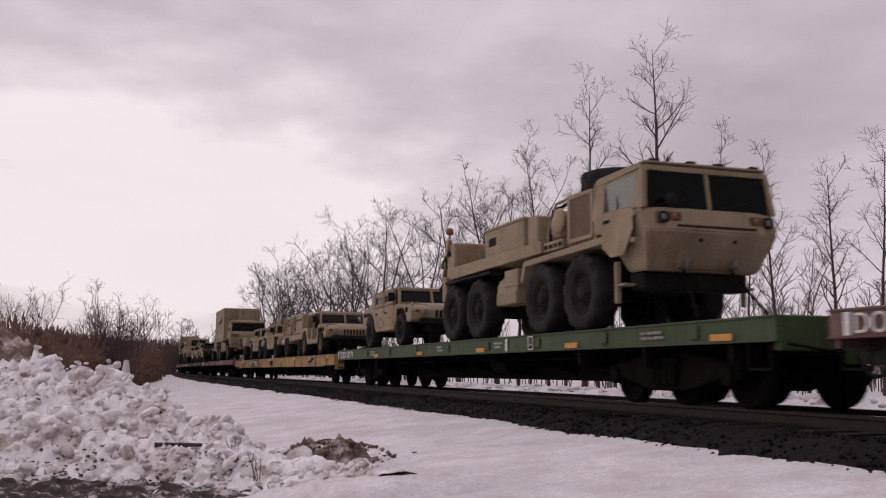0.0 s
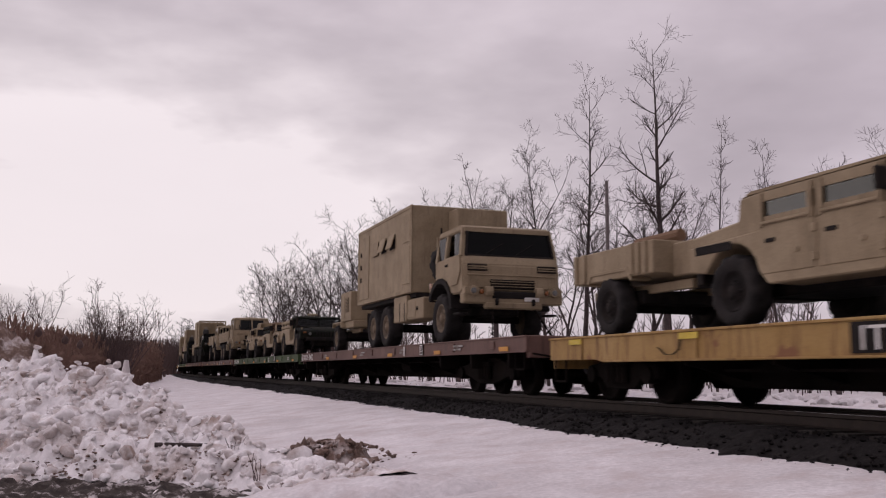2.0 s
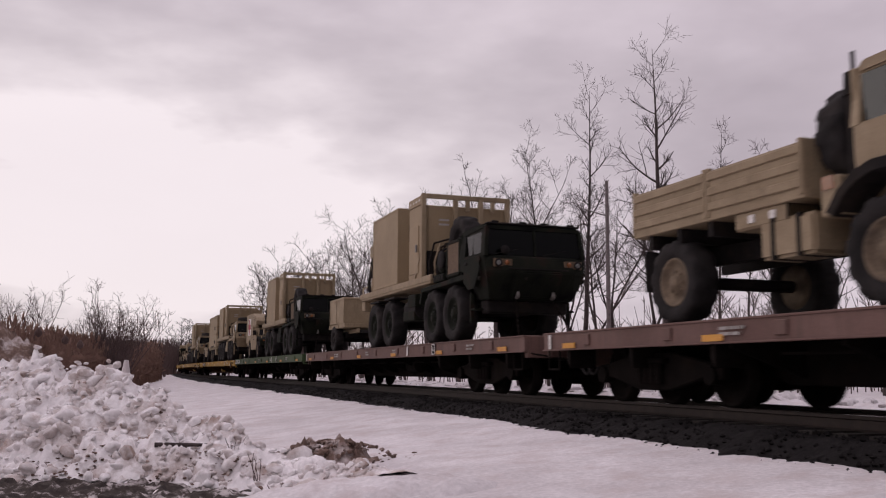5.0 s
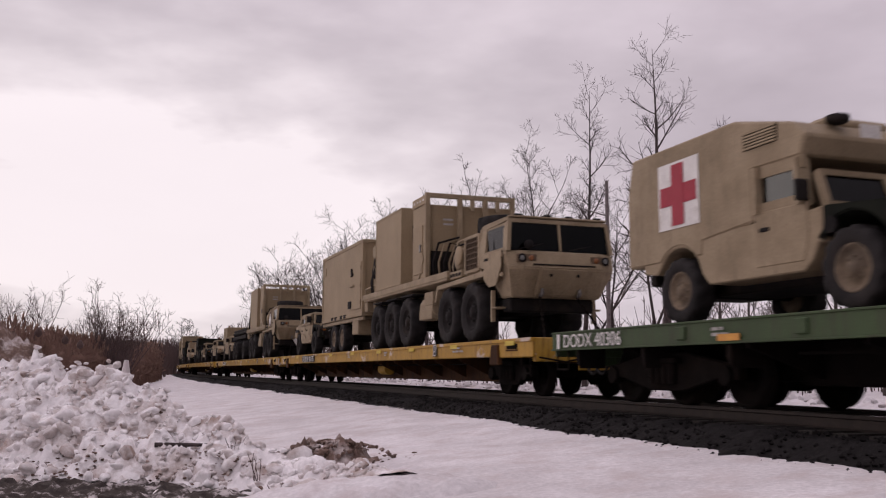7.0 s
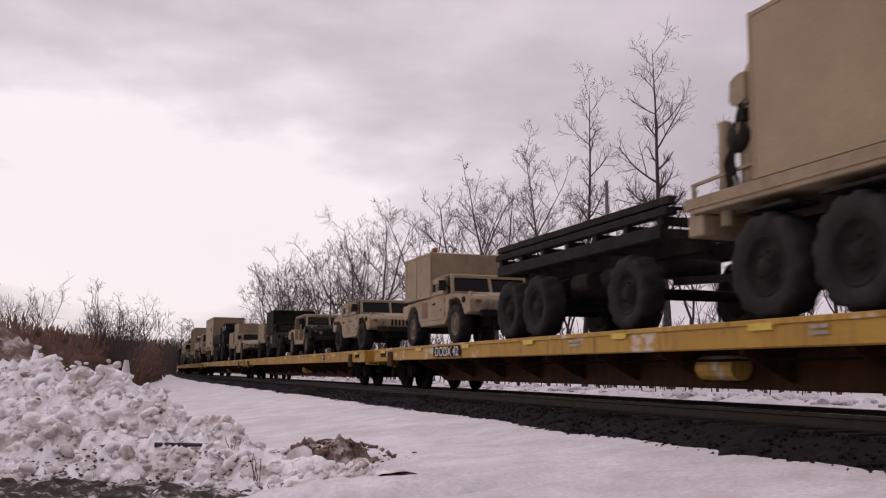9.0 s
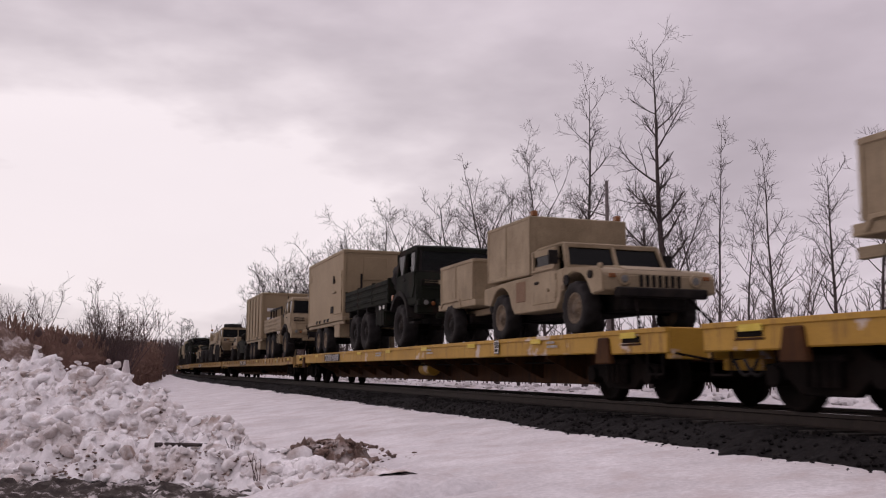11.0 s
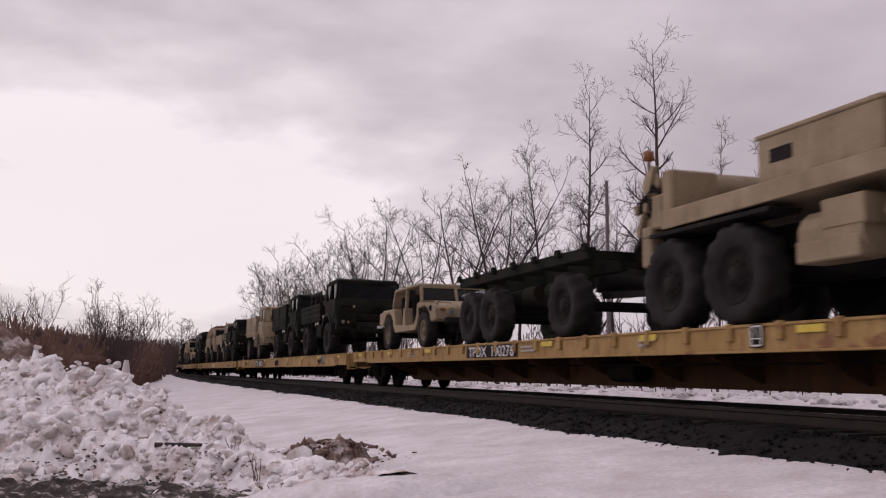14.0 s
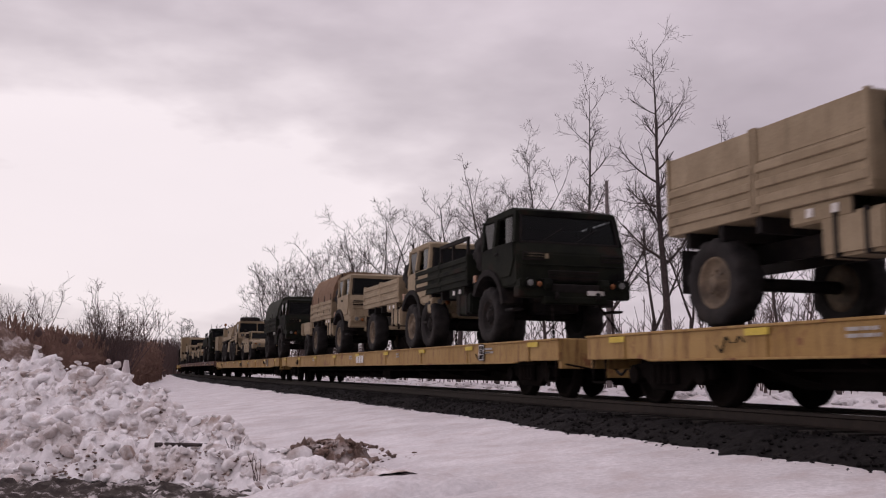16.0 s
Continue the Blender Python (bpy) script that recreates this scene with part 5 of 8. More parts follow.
    part("screen_gasket", box(shape(), fx - 0.04, fx + 0.012, -gw, gw, belt - 0.035, belt + 0.02, 0.01), BLACK, t)
    part("screen_gasket", box(shape(), ft - 0.03, ft + 0.022, -gw + 0.06, gw - 0.06, top - 0.16, top - 0.11, 0.01), BLACK, t)
    for sy in (-1, 1):
        part("screen_gasket", bar(shape(), (fx + 0.0, sy * (gw - 0.02), belt), (ft + 0.012, sy * (gw - 0.08), top - 0.13), 0.05, 0.05), BLACK, t)
    for y in (-0.6, 0.15):
        part("wiper", bar(shape(), (fx + 0.01, y, belt + 0.03), (fx - 0.06, y + 0.45, belt + 0.3), 0.02), BLACK, t)
    # nose
    x = 1.575 if cab == "old" else 1.675
    if cab == "old":
        part("grille", box(shape(), x - 0.03, x + 0.012, -0.56, 0.56, 1.2, 1.42, 0.02), BLACK, t)
        for k in range(3):
            part("grille_bar", box(shape(), x + 0.008, x + 0.03, -0.54, 0.54, 1.25 + k * 0.06, 1.265 + k * 0.06), paint, t)
        for y in (-0.86, 0.86):
            v = part("cab_vent", box(shape(), x - 0.03, x + 0.006, y - 0.24, y + 0.24, 1.6, 1.76, 0.01), BLACK, t)
            for k in range(2):
                part("vent_slat", box(shape(), x - 0.01, x + 0.014, y - 0.23, y + 0.23, 1.64 + k * 0.05, 1.665 + k * 0.05), paint, v)
        part("nose_crease", box(shape(), x - 0.03, x + 0.014, -1.1, 1.1, 1.5, 1.53, 0.008), paint, t)
    else:
        for y in (-0.26, 0.26):
            v = part("grille", box(shape(), x - 0.03, x + 0.012, y - 0.22, y + 0.22, 1.36, 1.62, 0.02), BLACK, t)
            for k in range(3):
                part("grille_bar", box(shape(), x + 0.008, x + 0.026, y - 0.2, y + 0.2, 1.41 + k * 0.075, 1.425 + k * 0.075), BLACK, v)
        part("lower_intake", box(shape(), x - 0.04, x + 0.01, -0.6, 0.6, 1.2, 1.3, 0.015), BLACK, t)
        for y in (-0.95, 0.9):
            part("nose_marking", box(shape(), x - 0.21, x - 0.19, y - 0.12, y + 0.12, 1.7, 1.74), CANVAS, t)
    for y in (-0.62, 0.62):
        part("bumper_bracket", prism(shape(), [(1.5, 1.02), (1.72, 1.02), (1.76, 1.12), (1.72, 1.24), (1.5, 1.24)], y - 0.09, y + 0.09, 0.015), paint, t)
    for y in (-1.02, 1.02):
        part("lamp_housing", box(shape(), 1.44, 1.69, y - 0.18, y + 0.18, 1.04, 1.24, 0.03, 2), paint, t)
    part("winch_recess", box(shape(), 1.5, 1.665, -0.55, 0.55, 0.96, 1.14, 0.02), BLACK, t)
    part("stencil_panel", box(shape(), x - 0.02, x + 0.006, -1.0, -0.55, 1.64, 1.74), paint if not camo else TAN, t)
    bm = box(shape(), 1.38, 1.66, -hw, hw, 0.86, 1.1, 0.03)
    part("front_bumper", box(bm, 1.5, 1.68, -0.7, 0.7, 0.74, 0.9, 0.03), paint, t)
    part("number_bars", box(shape(), 1.66, 1.668, 0.25, 0.62, 0.93, 1.02), WHITE_PAINT, t)
    for y in (-0.45, 0.45):
        part("tow_shackle", lathe(shape(), [(0.04, -0.02), (0.08, -0.02), (0.08, 0.02), (0.04, 0.02)], (1.72, y, 0.9), 10), BLACK, t)
    part("exhaust_stack", rod(shape(), (-0.62, 1.0, 1.2), (-0.62, 1.0, 2.85), 0.07, 10), BLACK, t)
    part("air_intake", rod(shape(), (-0.55, -1.0, 1.3), (-0.55, -1.0, 2.42), 0.09, 10), BLACK, t)
    part("intake_hood", rod(shape(), (-0.55, -1.0, 2.36), (-0.55, -1.0, 2.62), 0.12, 12, 0.1), BLACK, t)
    part("intake_tip", rod(shape(), (-0.55, -1.0, 2.6), (-0.55, -1.0, 2.86), 0.025, 8), BLACK, t)
    part("hose_bundle", hose(shape(), [(-0.48, -0.9, 1.2), (-0.62, -0.95, 1.6), (-0.55, -0.8, 2.0), (-0.7, -0.6, 2.3)], 0.04), BLACK, t)
    # spare wheel upright behind the cab
    sp = part("spare_wheel", once(("wheel", r, 0.4, BLACK.name), rim_mesh(r, 0.4, BLACK)), BLACK, t)
    sp.matrix_basis = pose(-0.84, -0.58, 2.02, 0, 0, 90)
    part("tyre", once(("tyre", r, 0.4), tyre_mesh(r, 0.4)), RUBBER, sp)
    # tank and boxes on the near side
    tk = min(rears[0] + 1.15, -1.9) if len(rears) > 1 else -2.0
    part("fuel_tank", box(shape(), tk, tk + 0.95, -hw + 0.03, -0.6, 0.68, 1.16, 0.04, 2), bed_paint if not camo else paint, t)
    for k in (0.25, 0.7):
        part("tank_strap", box(shape(), tk + k - 0.03, tk + k + 0.03, -hw + 0.015, -0.6, 0.67, 1.17), BLACK, t)
    part("battery_box", box(shape(), -0.95, -0.65, -hw + 0.05, -0.7, 1.05, 1.5, 0.02), bed_paint, t)
    part("reflector", box(shape(), -0.9, -0.72, -hw + 0.03, -hw + 0.05, 1.35, 1.5), AMBER, t)
    for x in rears:
        part("mud_flap", box(shape(), x - 0.72, x - 0.7, -hw + 0.02, -0.75, 0.5, 1.1), RUBBER, t) if x == rears[-1] else None
    b0, b1 = bed
    if load in ("cargo", "canvas"):
        part("bed_floor", box(shape(), b0, b1, -hw, hw, 1.32, 1.44, 0.01), bed_paint, t)
        for i in range(5):
            x = b0 + 0.4 + i * (b1 - b0 - 0.8) / 4
            part("cross_member", box(shape(), x - 0.05, x + 0.05, -hw + 0.05, hw - 0.05, 1.12, 1.32), BLACK, t)
        for sy in (-1, 1):
            n = 2 if b1 - b0 < 5 else 3
            for k in range(n):
                x0, x1 = b0 + (b1 - b0) * k / n + 0.02, b0 + (b1 - b0) * (k + 1) / n - 0.02
                y0, y1 = (-hw, -hw + 0.05) if sy < 0 else (hw - 0.05, hw)
                side = part("drop_side", box(shape(), x0, x1, y0, y1, 1.42, 1.98, 0.008), bed_paint, t)
                for z in (1.5, 1.7, 1.9):
                    part("strake", prism(shape(), [(x0 + 0.03, z - 0.055), (x0 + 0.03, z + 0.055), (x1 - 0.03, z + 0.055), (x1 - 0.03, z - 0.055)], y0 - (0.03 if sy < 0 else 0), y1 + (0.03 if sy > 0 else 0), 0.012), bed_paint, side)
                for x in (x0 + 0.02, x1 - 0.02):
                    part("side_stake", box(shape(), x - 0.03, x + 0.03, y0 - 0.02, y1 + 0.02, 1.36, 2.02 if rack != "panel" else 2.42, 0.006), bed_paint, side)
                if rack == "panel":
                    part("upper_side", box(shape(), x0, x1, y0 + 0.01, y1 - 0.01, 1.985, 2.4, 0.006), bed_paint, side)
            if rack == "rail":
                yy = sy * (hw - 0.03)
                rk = BLACK if camo else bed_paint
                part("rack_rail", box(shape(), b0 + 0.1, b1 - 0.05, yy - 0.02, yy + 0.02, 2.34, 2.43, 0.006), rk, t)
                for k in range(4):
                    x = b0 + 0.15 + k * (b1 - b0 - 0.3) / 3
                    part("rack_post", box(shape(), x - 0.03, x + 0.03, yy - 0.025, yy + 0.025, 1.9, 2.36), rk, t)
            if rack == "half":
                yy = sy * (hw - 0.03)
                part("rack_rail", box(shape(), b0 + 1.9, b1 - 0.02, yy - 0.03, yy + 0.03, 2.33, 2.42, 0.006), BLACK, t)
                for x in (b0 + 1.95, (b0 + b1) / 2 + 0.9, b1 - 0.06):
                    part("rack_post", box(shape(), x - 0.035, x + 0.035, yy - 0.03, yy + 0.03, 1.9, 2.35), BLACK, t)
        part("head_board", box(shape(), b1 - 0.05, b1, -hw, hw, 1.42, 2.02 if rack != "panel" else 2.4, 0.008), bed_paint, t)
        part("tail_gate", box(shape(), b0, b0 + 0.05, -hw, hw, 1.42, 1.98 if rack != "panel" else 2.4, 0.008), bed_paint, t)
        part("stowage_bin", box(shape(), b1 - 1.35, b1 - 0.35, -hw + 0.04, -0.7, 1.1, 1.34, 0.03), bed_paint, t)
        for k in (1.0, 0.6):
            part("reflector", box(shape(), b1 - k - 0.05, b1 - k + 0.05, -hw + 0.02, -hw + 0.045, 1.17, 1.27), WHITE_PAINT, t)
    if load == "canvas":
        cv = CANVAS_DARK if camo else CANVAS
        bm = shape()
        nseg, ns = 14, 9
        grid = []
        for i in range(nseg + 1):
            x = b0 + (b1 - b0) * i / nseg
            row = []
            for j in range(ns + 1):
                a = math.pi * j / ns
                y = -math.cos(a) * (hw - 0.02)
                z = 1.9 + 0.95 * min(1.0, 1.5 * math.sin(a)) + 0.12 * math.sin(a)
                sag = 0.035 * math.cos(i * math.pi)
                row.append(bm.verts.new((x, y * (1 + 0.3 * sag), z + sag * math.sin(a))))
            grid.append(row)
        for i in range(nseg):
            for j in range(ns):
                bm.faces.new((grid[i][j], grid[i + 1][j], grid[i + 1][j + 1], grid[i][j + 1])).smooth = True
        bm.faces.new(grid[-1])
        c = part("canvas_cover", bm, cv, t, "sagging canvas cover over bows")
        for k in range(4):
            x = b0 + 0.3 + k * (b1 - b0 - 0.6) / 3
            part("cover_rope", bar(shape(), (x, -hw - 0.01, 1.5), (x + 0.05, -hw + 0.01, 2.2), 0.02), BLACK, c)
    if load == "shelter":
        s0, s1 = bed
        part("bed_floor", box(shape(), s0, s1, -1.1, 1.1, 1.28, 1.4, 0.01), BLACK, t)
        sh = part("shelter", box(shape(), s0, s1, -hw, hw, 1.4, 3.74, 0.02), bed_paint, t, "tall tan box shelter with flap windows")
        for x in (s0 + 0.03, s1 - 0.03):
            part("corner_post", box(shape(), x - 0.05, x + 0.05, -hw - 0.02, -hw + 0.02, 1.4, 3.74, 0.01), bed_paint, sh)
        part("roof_trim", box(shape(), s0, s1, -hw - 0.02, -hw + 0.02, 3.66, 3.75, 0.01), bed_paint, sh)
        part("floor_trim", box(shape(), s0, s1, -hw - 0.02, -hw + 0.02, 1.4, 1.5, 0.01), bed_paint, sh)
        for x in (s0 + 1.9, s0 + 2.75, s0 + 3.65):
            w = part("flap_window", box(shape(), x, x + 0.55, -hw - 0.012, -hw + 0.01, 2.75, 3.15, 0.01), BLACK, sh)
            f = part("flap", box(shape(), 0, 0.57, -0.012, 0.012, -0.42, 0, 0.006), bed_paint, w)
            f.matrix_basis = pose(x - 0.01, -hw - 0.02, 3.17, -16 if x > s0 + 2 else -4, 0, 0)
        for x0, x1, za, zb in ((s0 + 0.35, s0 + 1.35, 1.55, 3.5), (s1 - 0.75, s1 - 0.12, 1.65, 2.7), (s1 - 0.75, s1 - 0.12, 2.78, 3.55)):
            part("side_door", box(shape(), x0, x1, -hw - 0.022, -hw + 0.01, za, zb, 0.01), bed_paint, sh)
        for z in (2.1, 2.5, 2.9):
            part("door_latch", box(shape(), s0 + 0.4, s0 + 0.5, -hw - 0.05, -hw - 0.01, z, z + 0.14, 0.01), BLACK, sh)
        part("roof_cabinet", box(shape(), s1 + 0.02, s1 + 0.75, -0.2, hw, 2.3, 3.6, 0.03), bed_paint, sh)
        part("side_locker", box(shape(), s1 - 1.7, s1 - 0.5, -hw + 0.02, -0.5, 0.66, 1.36, 0.02), bed_paint, t, "tan side locker")
        lk = part("tool_locker", box(shape(), s1 - 0.42, s1 + 0.95, -hw + 0.03, -0.55, 0.68, 1.22, 0.025), bed_paint, t)
        part("locker_lid", box(shape(), s1 - 0.38, s1 + 0.3, -hw + 0.015, -hw + 0.04, 0.74, 1.16, 0.01), bed_paint, lk)
        part("locker_latch", box(shape(), s1 + 0.42, s1 + 0.5, -hw, -hw + 0.04, 0.9, 1.0, 0.01), BLACK, lk)
    chains(t, 1.6, 0.5, 0.78, 0.6)
    return t


# ---- heavy eight-wheeled trucks ----


def heavy_truck(axles=(0, -1.6, -4.8, -6.4), load="wrecker", camo=False, rims=None, marks=True, label=""):
    paint = OLIVE if camo else TAN
    rims = rims or (BLACK if not camo else OLIVE)
    name = {"wrecker": "with crane gear and lockers", "shelters": "carrying two box shelters"}[load]
    t = thing("heavy_truck", label or f"{'dark green' if camo else 'tan'} {2 * len(axles)}-wheeled heavy military truck {name}", "truck", "vehicles on the train")
    hw, r = 1.22, 0.66
    for x in axles:
        axle_pair(t, x, hw, r, 0.44, rims)
    end = axles[-1] - 1.5
    for sy in (-1, 1):
        part("frame_rail", box(shape(), end, 1.3, sy * 0.42 - 0.06, sy * 0.42 + 0.06, 1.0, 1.32, 0.01), BLACK, t)
    part("driveline", box(shape(), end + 0.8, 1.2, -0.35, 0.35, 0.6, 1.02, 0.05), BLACK, t)
    # cab: wedge nose with a chin that slopes back
    zf = 1.02
    belt, top = 1.82, 2.5
    nose = [(0.48, 1.58), (0.48, belt), (1.98, belt), (2.12, 1.76), (2.2, 1.44), (1.8, 0.88), (1.25, 0.88), (0.92, 1.5)]
    part("cab_shell", loft(shape(), nose, hw - 0.02, 0.34, 0.13, 1.9, 0.022, 2, lambda z: max(0, 1.5 - z) * 0.34), paint, t)
    part("chin_panel", prism(shape(), [(2.16, 1.5), (2.25, 1.44), (1.92, 0.92), (1.8, 0.9)], -0.55, 0.55, 0.03, 2), paint, t)
    part("chin_seam", box(shape(), 2.17, 2.206, -0.7, 0.7, 1.5, 1.53, 0.006), BLACK, t)
    for y in (-0.3, 0.3):
        part("chin_bolt", rod(shape(), (2.16, y, 1.32), (2.2, y, 1.3), 0.03, 8), BLACK, t)
    part("roof", prism(shape(), [(0.42, top - 0.12), (0.5, top), (1.75, top + 0.02), (1.92, top - 0.04), (1.92, top - 0.1), (0.46, top - 0.16)], -hw + 0.08, hw - 0.08, 0.03, 2), paint, t)
    part("roof_edge", box(shape(), 1.76, 1.95, -hw + 0.12, hw - 0.12, top - 0.005, top + 0.035, 0.015), BLACK if camo else paint, t)
    for y in (-0.9, -0.25, 0.25, 0.9):
        part("marker_light", box(shape(), 1.84, 1.94, y - 0.08, y + 0.08, top + 0.03, top + 0.075, 0.015), BLACK, t)
    part("cab_back", box(shape(), 0.46, 0.52, -hw + 0.06, hw - 0.06, 1.5, top - 0.08), paint, t)
    part("seat_block", box(box(shape(), 0.75, 1.2, -0.95, 0.95, 1.35, 1.6, 0.05), 0.65, 0.8, -0.95, 0.95, 1.55, 2.1, 0.05), BLACK, t)
    part("dashboard", box(shape(), 1.5, 1.95, -1.05, 1.05, 1.55, 1.86, 0.05), BLACK, t)
    for sy in (-1, 1):
        y, yt = sy * (hw - 0.06), sy * (hw - 0.13)
        part("screen_post", bar(shape(), (1.98, y, belt - 0.03), (1.88, yt, top - 0.06), 0.08, 0.09), paint, t)
        part("rear_post", bar(shape(), (0.62, y, belt - 0.03), (0.62, yt, top - 0.08), 0.08, 0.36), paint, t)
        yo = sy * (hw - 0.015)
        d = part("door", prism(shape(), [(0.82, 1.3), (0.82, belt), (1.78, belt), (1.78, 1.5), (1.5, 1.12), (1.1, 1.12)], min(yo, yo + sy * 0.025), max(yo, yo + sy * 0.025), 0.01), paint, t)
        part("door_handle", box(shape(), 0.9, 1.08, min(yo, yo + sy * 0.05), max(yo, yo + sy * 0.05), 1.68, 1.73, 0.008), BLACK, d)
        a, b = sy * (hw - 0.1), sy * (hw - 0.085)
        part("door_glass", prism(shape(), [(0.82, belt), (0.84, top - 0.16), (1.72, top - 0.16), (1.84, belt)], min(a, b), max(a, b)), GLASS, t)
        part("window_bar", bar(shape(), (1.2, sy * (hw - 0.09), belt), (1.12, sy * (hw - 0.12), top - 0.12), 0.04), BLACK, t)
        part("window_sill_bar", bar(shape(), (0.8, sy * (hw - 0.055), belt + 0.02), (1.95, sy * (hw - 0.055), belt + 0.02), 0.05, 0.07), paint, t)
        part("window_head", bar(shape(), (0.7, sy * (hw - 0.12), top - 0.16), (1.84, sy * (hw - 0.12), top - 0.16), 0.05, 0.12), paint, t)
        part("front_quarter_post", bar(shape(), (1.84, sy * (hw - 0.07), belt), (1.76, sy * (hw - 0.12), top - 0.1), 0.05, 0.16), paint, t)
        part("entry_step", box(shape(), 1.15, 1.45, min(sy * 0.98, sy * (hw - 0.02)), max(sy * 0.98, sy * (hw - 0.02)), 0.66, 0.7, 0.01), paint, t)
        part("step_hanger", box(shape(), 1.16, 1.22, min(sy * 1.12, sy * (hw - 0.02)), max(sy * 1.12, sy * (hw - 0.02)), 0.4, 1.05), paint, t)
        part("lamp_panel", box(shape(), 2.1, 2.165, sy * 0.82 - 0.21, sy * 0.82 + 0.21, 1.55, 1.72, 0.01), BROWN_MESH, t)
        lamp(t, 2.165, sy * 0.93, 1.635, 0.07, ring=BLACK)
        part("turn_signal", lathe(shape(), [(0.02, 2.15), (0.06, 2.15), (0.055, 2.18), (0.02, 2.19)], (0, sy * 0.73, 1.64), 10, "x"), AMBER, t)
        part("door_seam", box(shape(), 1.8, 1.815, min(yo, yo + sy * 0.006), max(yo, yo + sy * 0.006), 1.2, belt), BLACK, t)
        for z in (1.32, 1.72):
            part("door_hinge", box(shape(), 1.74, 1.86, min(yo, yo + sy * 0.045), max(yo, yo + sy * 0.045), z - 0.04, z + 0.04, 0.01), paint, t)
    part("screen_header", bar(shape(), (1.9, -hw + 0.14, top - 0.07), (1.9, hw - 0.14, top - 0.07), 0.07, 0.08), paint, t)
    for y0, y1 in ((-1.08, -0.03), (0.03, 1.08)):
        part("windscreen", prism(shape(), [(1.97, belt), (1.985, belt), (1.9, top - 0.1), (1.885, top - 0.1)], y0, y1), GLASS, t)
        part("wiper", bar(shape(), (1.99, y0 + 0.15, belt + 0.02), (1.95, y0 + 0.75, belt + 0.16), 0.02), BLACK, t)
    part("screen_divider", bar(shape(), (1.99, 0, belt), (1.9, 0, top - 0.08), 0.05), paint, t)
    part("front_bumper", box(shape(), 1.2, 1.6, -0.95, 0.95, 0.6, 0.88, 0.03), BLACK, t)
    for y in (-0.42, 0.42):
        part("tow_shackle", lathe(shape(), [(0.05, -0.025), (0.1, -0.025), (0.1, 0.025), (0.05, 0.025)], (1.95, y, 0.98), 10), STEEL, t)
    part("side_mirror_head", lathe(shape(), [(0.02, -0.02), (0.1, -0.02), (0.1, 0.02), (0.02, 0.03)], (2.1, -0.75, 1.92), 12, "x"), BLACK, t)
    # engine housing behind the cab, with radiator grille and air cleaner
    eng = part("engine_housing", box(shape(), -0.55, 0.44, -hw + 0.08, hw - 0.08, 1.5, 2.36, 0.03), paint, t)
    if len(axles) == 5:
        louvres(t, -0.42, 0.34, -hw + 0.07, 1.6, 2.32, 6, BROWN_MESH, "radiator_grille", True)
        for z in (1.72, 1.84, 1.96, 2.08, 2.2):
            part("grille_wire", bar(shape(), (-0.42, -hw + 0.04, z), (0.34, -hw + 0.04, z), 0.018), BROWN_MESH, t)
    else:
        part("radiator_screen", box(shape(), -0.42, 0.34, -hw + 0.055, -hw + 0.085, 1.6, 2.32, 0.01), BROWN_MESH, t, "brown mesh radiator screen")
    for x0, x1, z0, z1 in ((-0.5, -0.42, 1.55, 2.36), (0.34, 0.42, 1.55, 2.36), (-0.42, 0.34, 2.3, 2.37), (-0.42, 0.34, 1.54, 1.61)):
        part("screen_frame", box(shape(), x0, x1, -hw + 0.04, -hw + 0.09, z0, z1, 0.008), paint, t)
    part("air_cleaner_mouth", lathe(shape(), [(0.02, -1.225), (0.2, -1.225), (0.22, -1.2), (0.22, -1.17), (0.02, -1.16)], (-0.8, 0, 2.0), 18), TAN_PALE if not camo else BLACK, t, "round air cleaner lid")
    bx = part("battery_box", box(shape(), -1.5, -0.72, -hw + 0.05, -0.7, 1.5, 1.68, 0.02), paint, t)
    for k in range(4):
        part("slot", box(shape(), -1.44 + 0.19 * k, -1.31 + 0.19 * k, -hw + 0.04, -hw + 0.06, 1.55, 1.62), BLACK, bx)
    for k, (x, z) in enumerate(((-1.32, 2.25), (-1.42, 2.05), (-1.2, 2.35))):
        part("coolant_pipe", hose(shape(), [(x, -hw + 0.12 + 0.07 * k, 1.5), (x + 0.03, -hw + 0.1, 1.8), (x + 0.1, -hw + 0.12, z), (x + 0.5, -hw + 0.2, z + 0.05)], 0.03), paint if k else BLACK, t)
    part("air_cleaner", lathe(shape(), [(0.06, -1.2), (0.2, -1.18), (0.26, -1.12), (0.26, -0.6), (0.06, -0.58)], (-0.95, 0, 1.95), 16), paint, t)
    part("side_housing", box(shape(), -1.25, -0.58, -hw + 0.2, hw - 0.2, 1.45, 2.2, 0.03), paint, t)
    # fenders over the front pair
    fl = [(-2.45, 1.05), (-2.3, 1.42), (0.9, 1.5), (0.98, 1.42), (0.9, 1.38), (-2.22, 1.32), (-2.36, 1.02)]
    for sy in (-1, 1):
        part("fender", prism(shape(), fl, min(sy * 0.72, sy * hw), max(sy * 0.72, sy * hw), 0.01), paint, t)
    # spare wheel on top
    if not camo:
        sp = part("spare_wheel", once(("wheel", r, 0.44, BLACK.name), rim_mesh(r, 0.44, BLACK)), BLACK, t)
        sp.matrix_basis = pose(-0.62, -0.1, 2.68, 90, 0, 0)
        part("tyre", once(("tyre", r, 0.44), tyre_mesh(r, 0.44)), RUBBER, sp)
    else:
        sp = part("spare_wheel", once(("wheel", r, 0.44, BLACK.name), rim_mesh(r, 0.44, BLACK)), BLACK, t)
        sp.matrix_basis = pose(-0.35, -0.75, 2.35, 0, 0, 0)
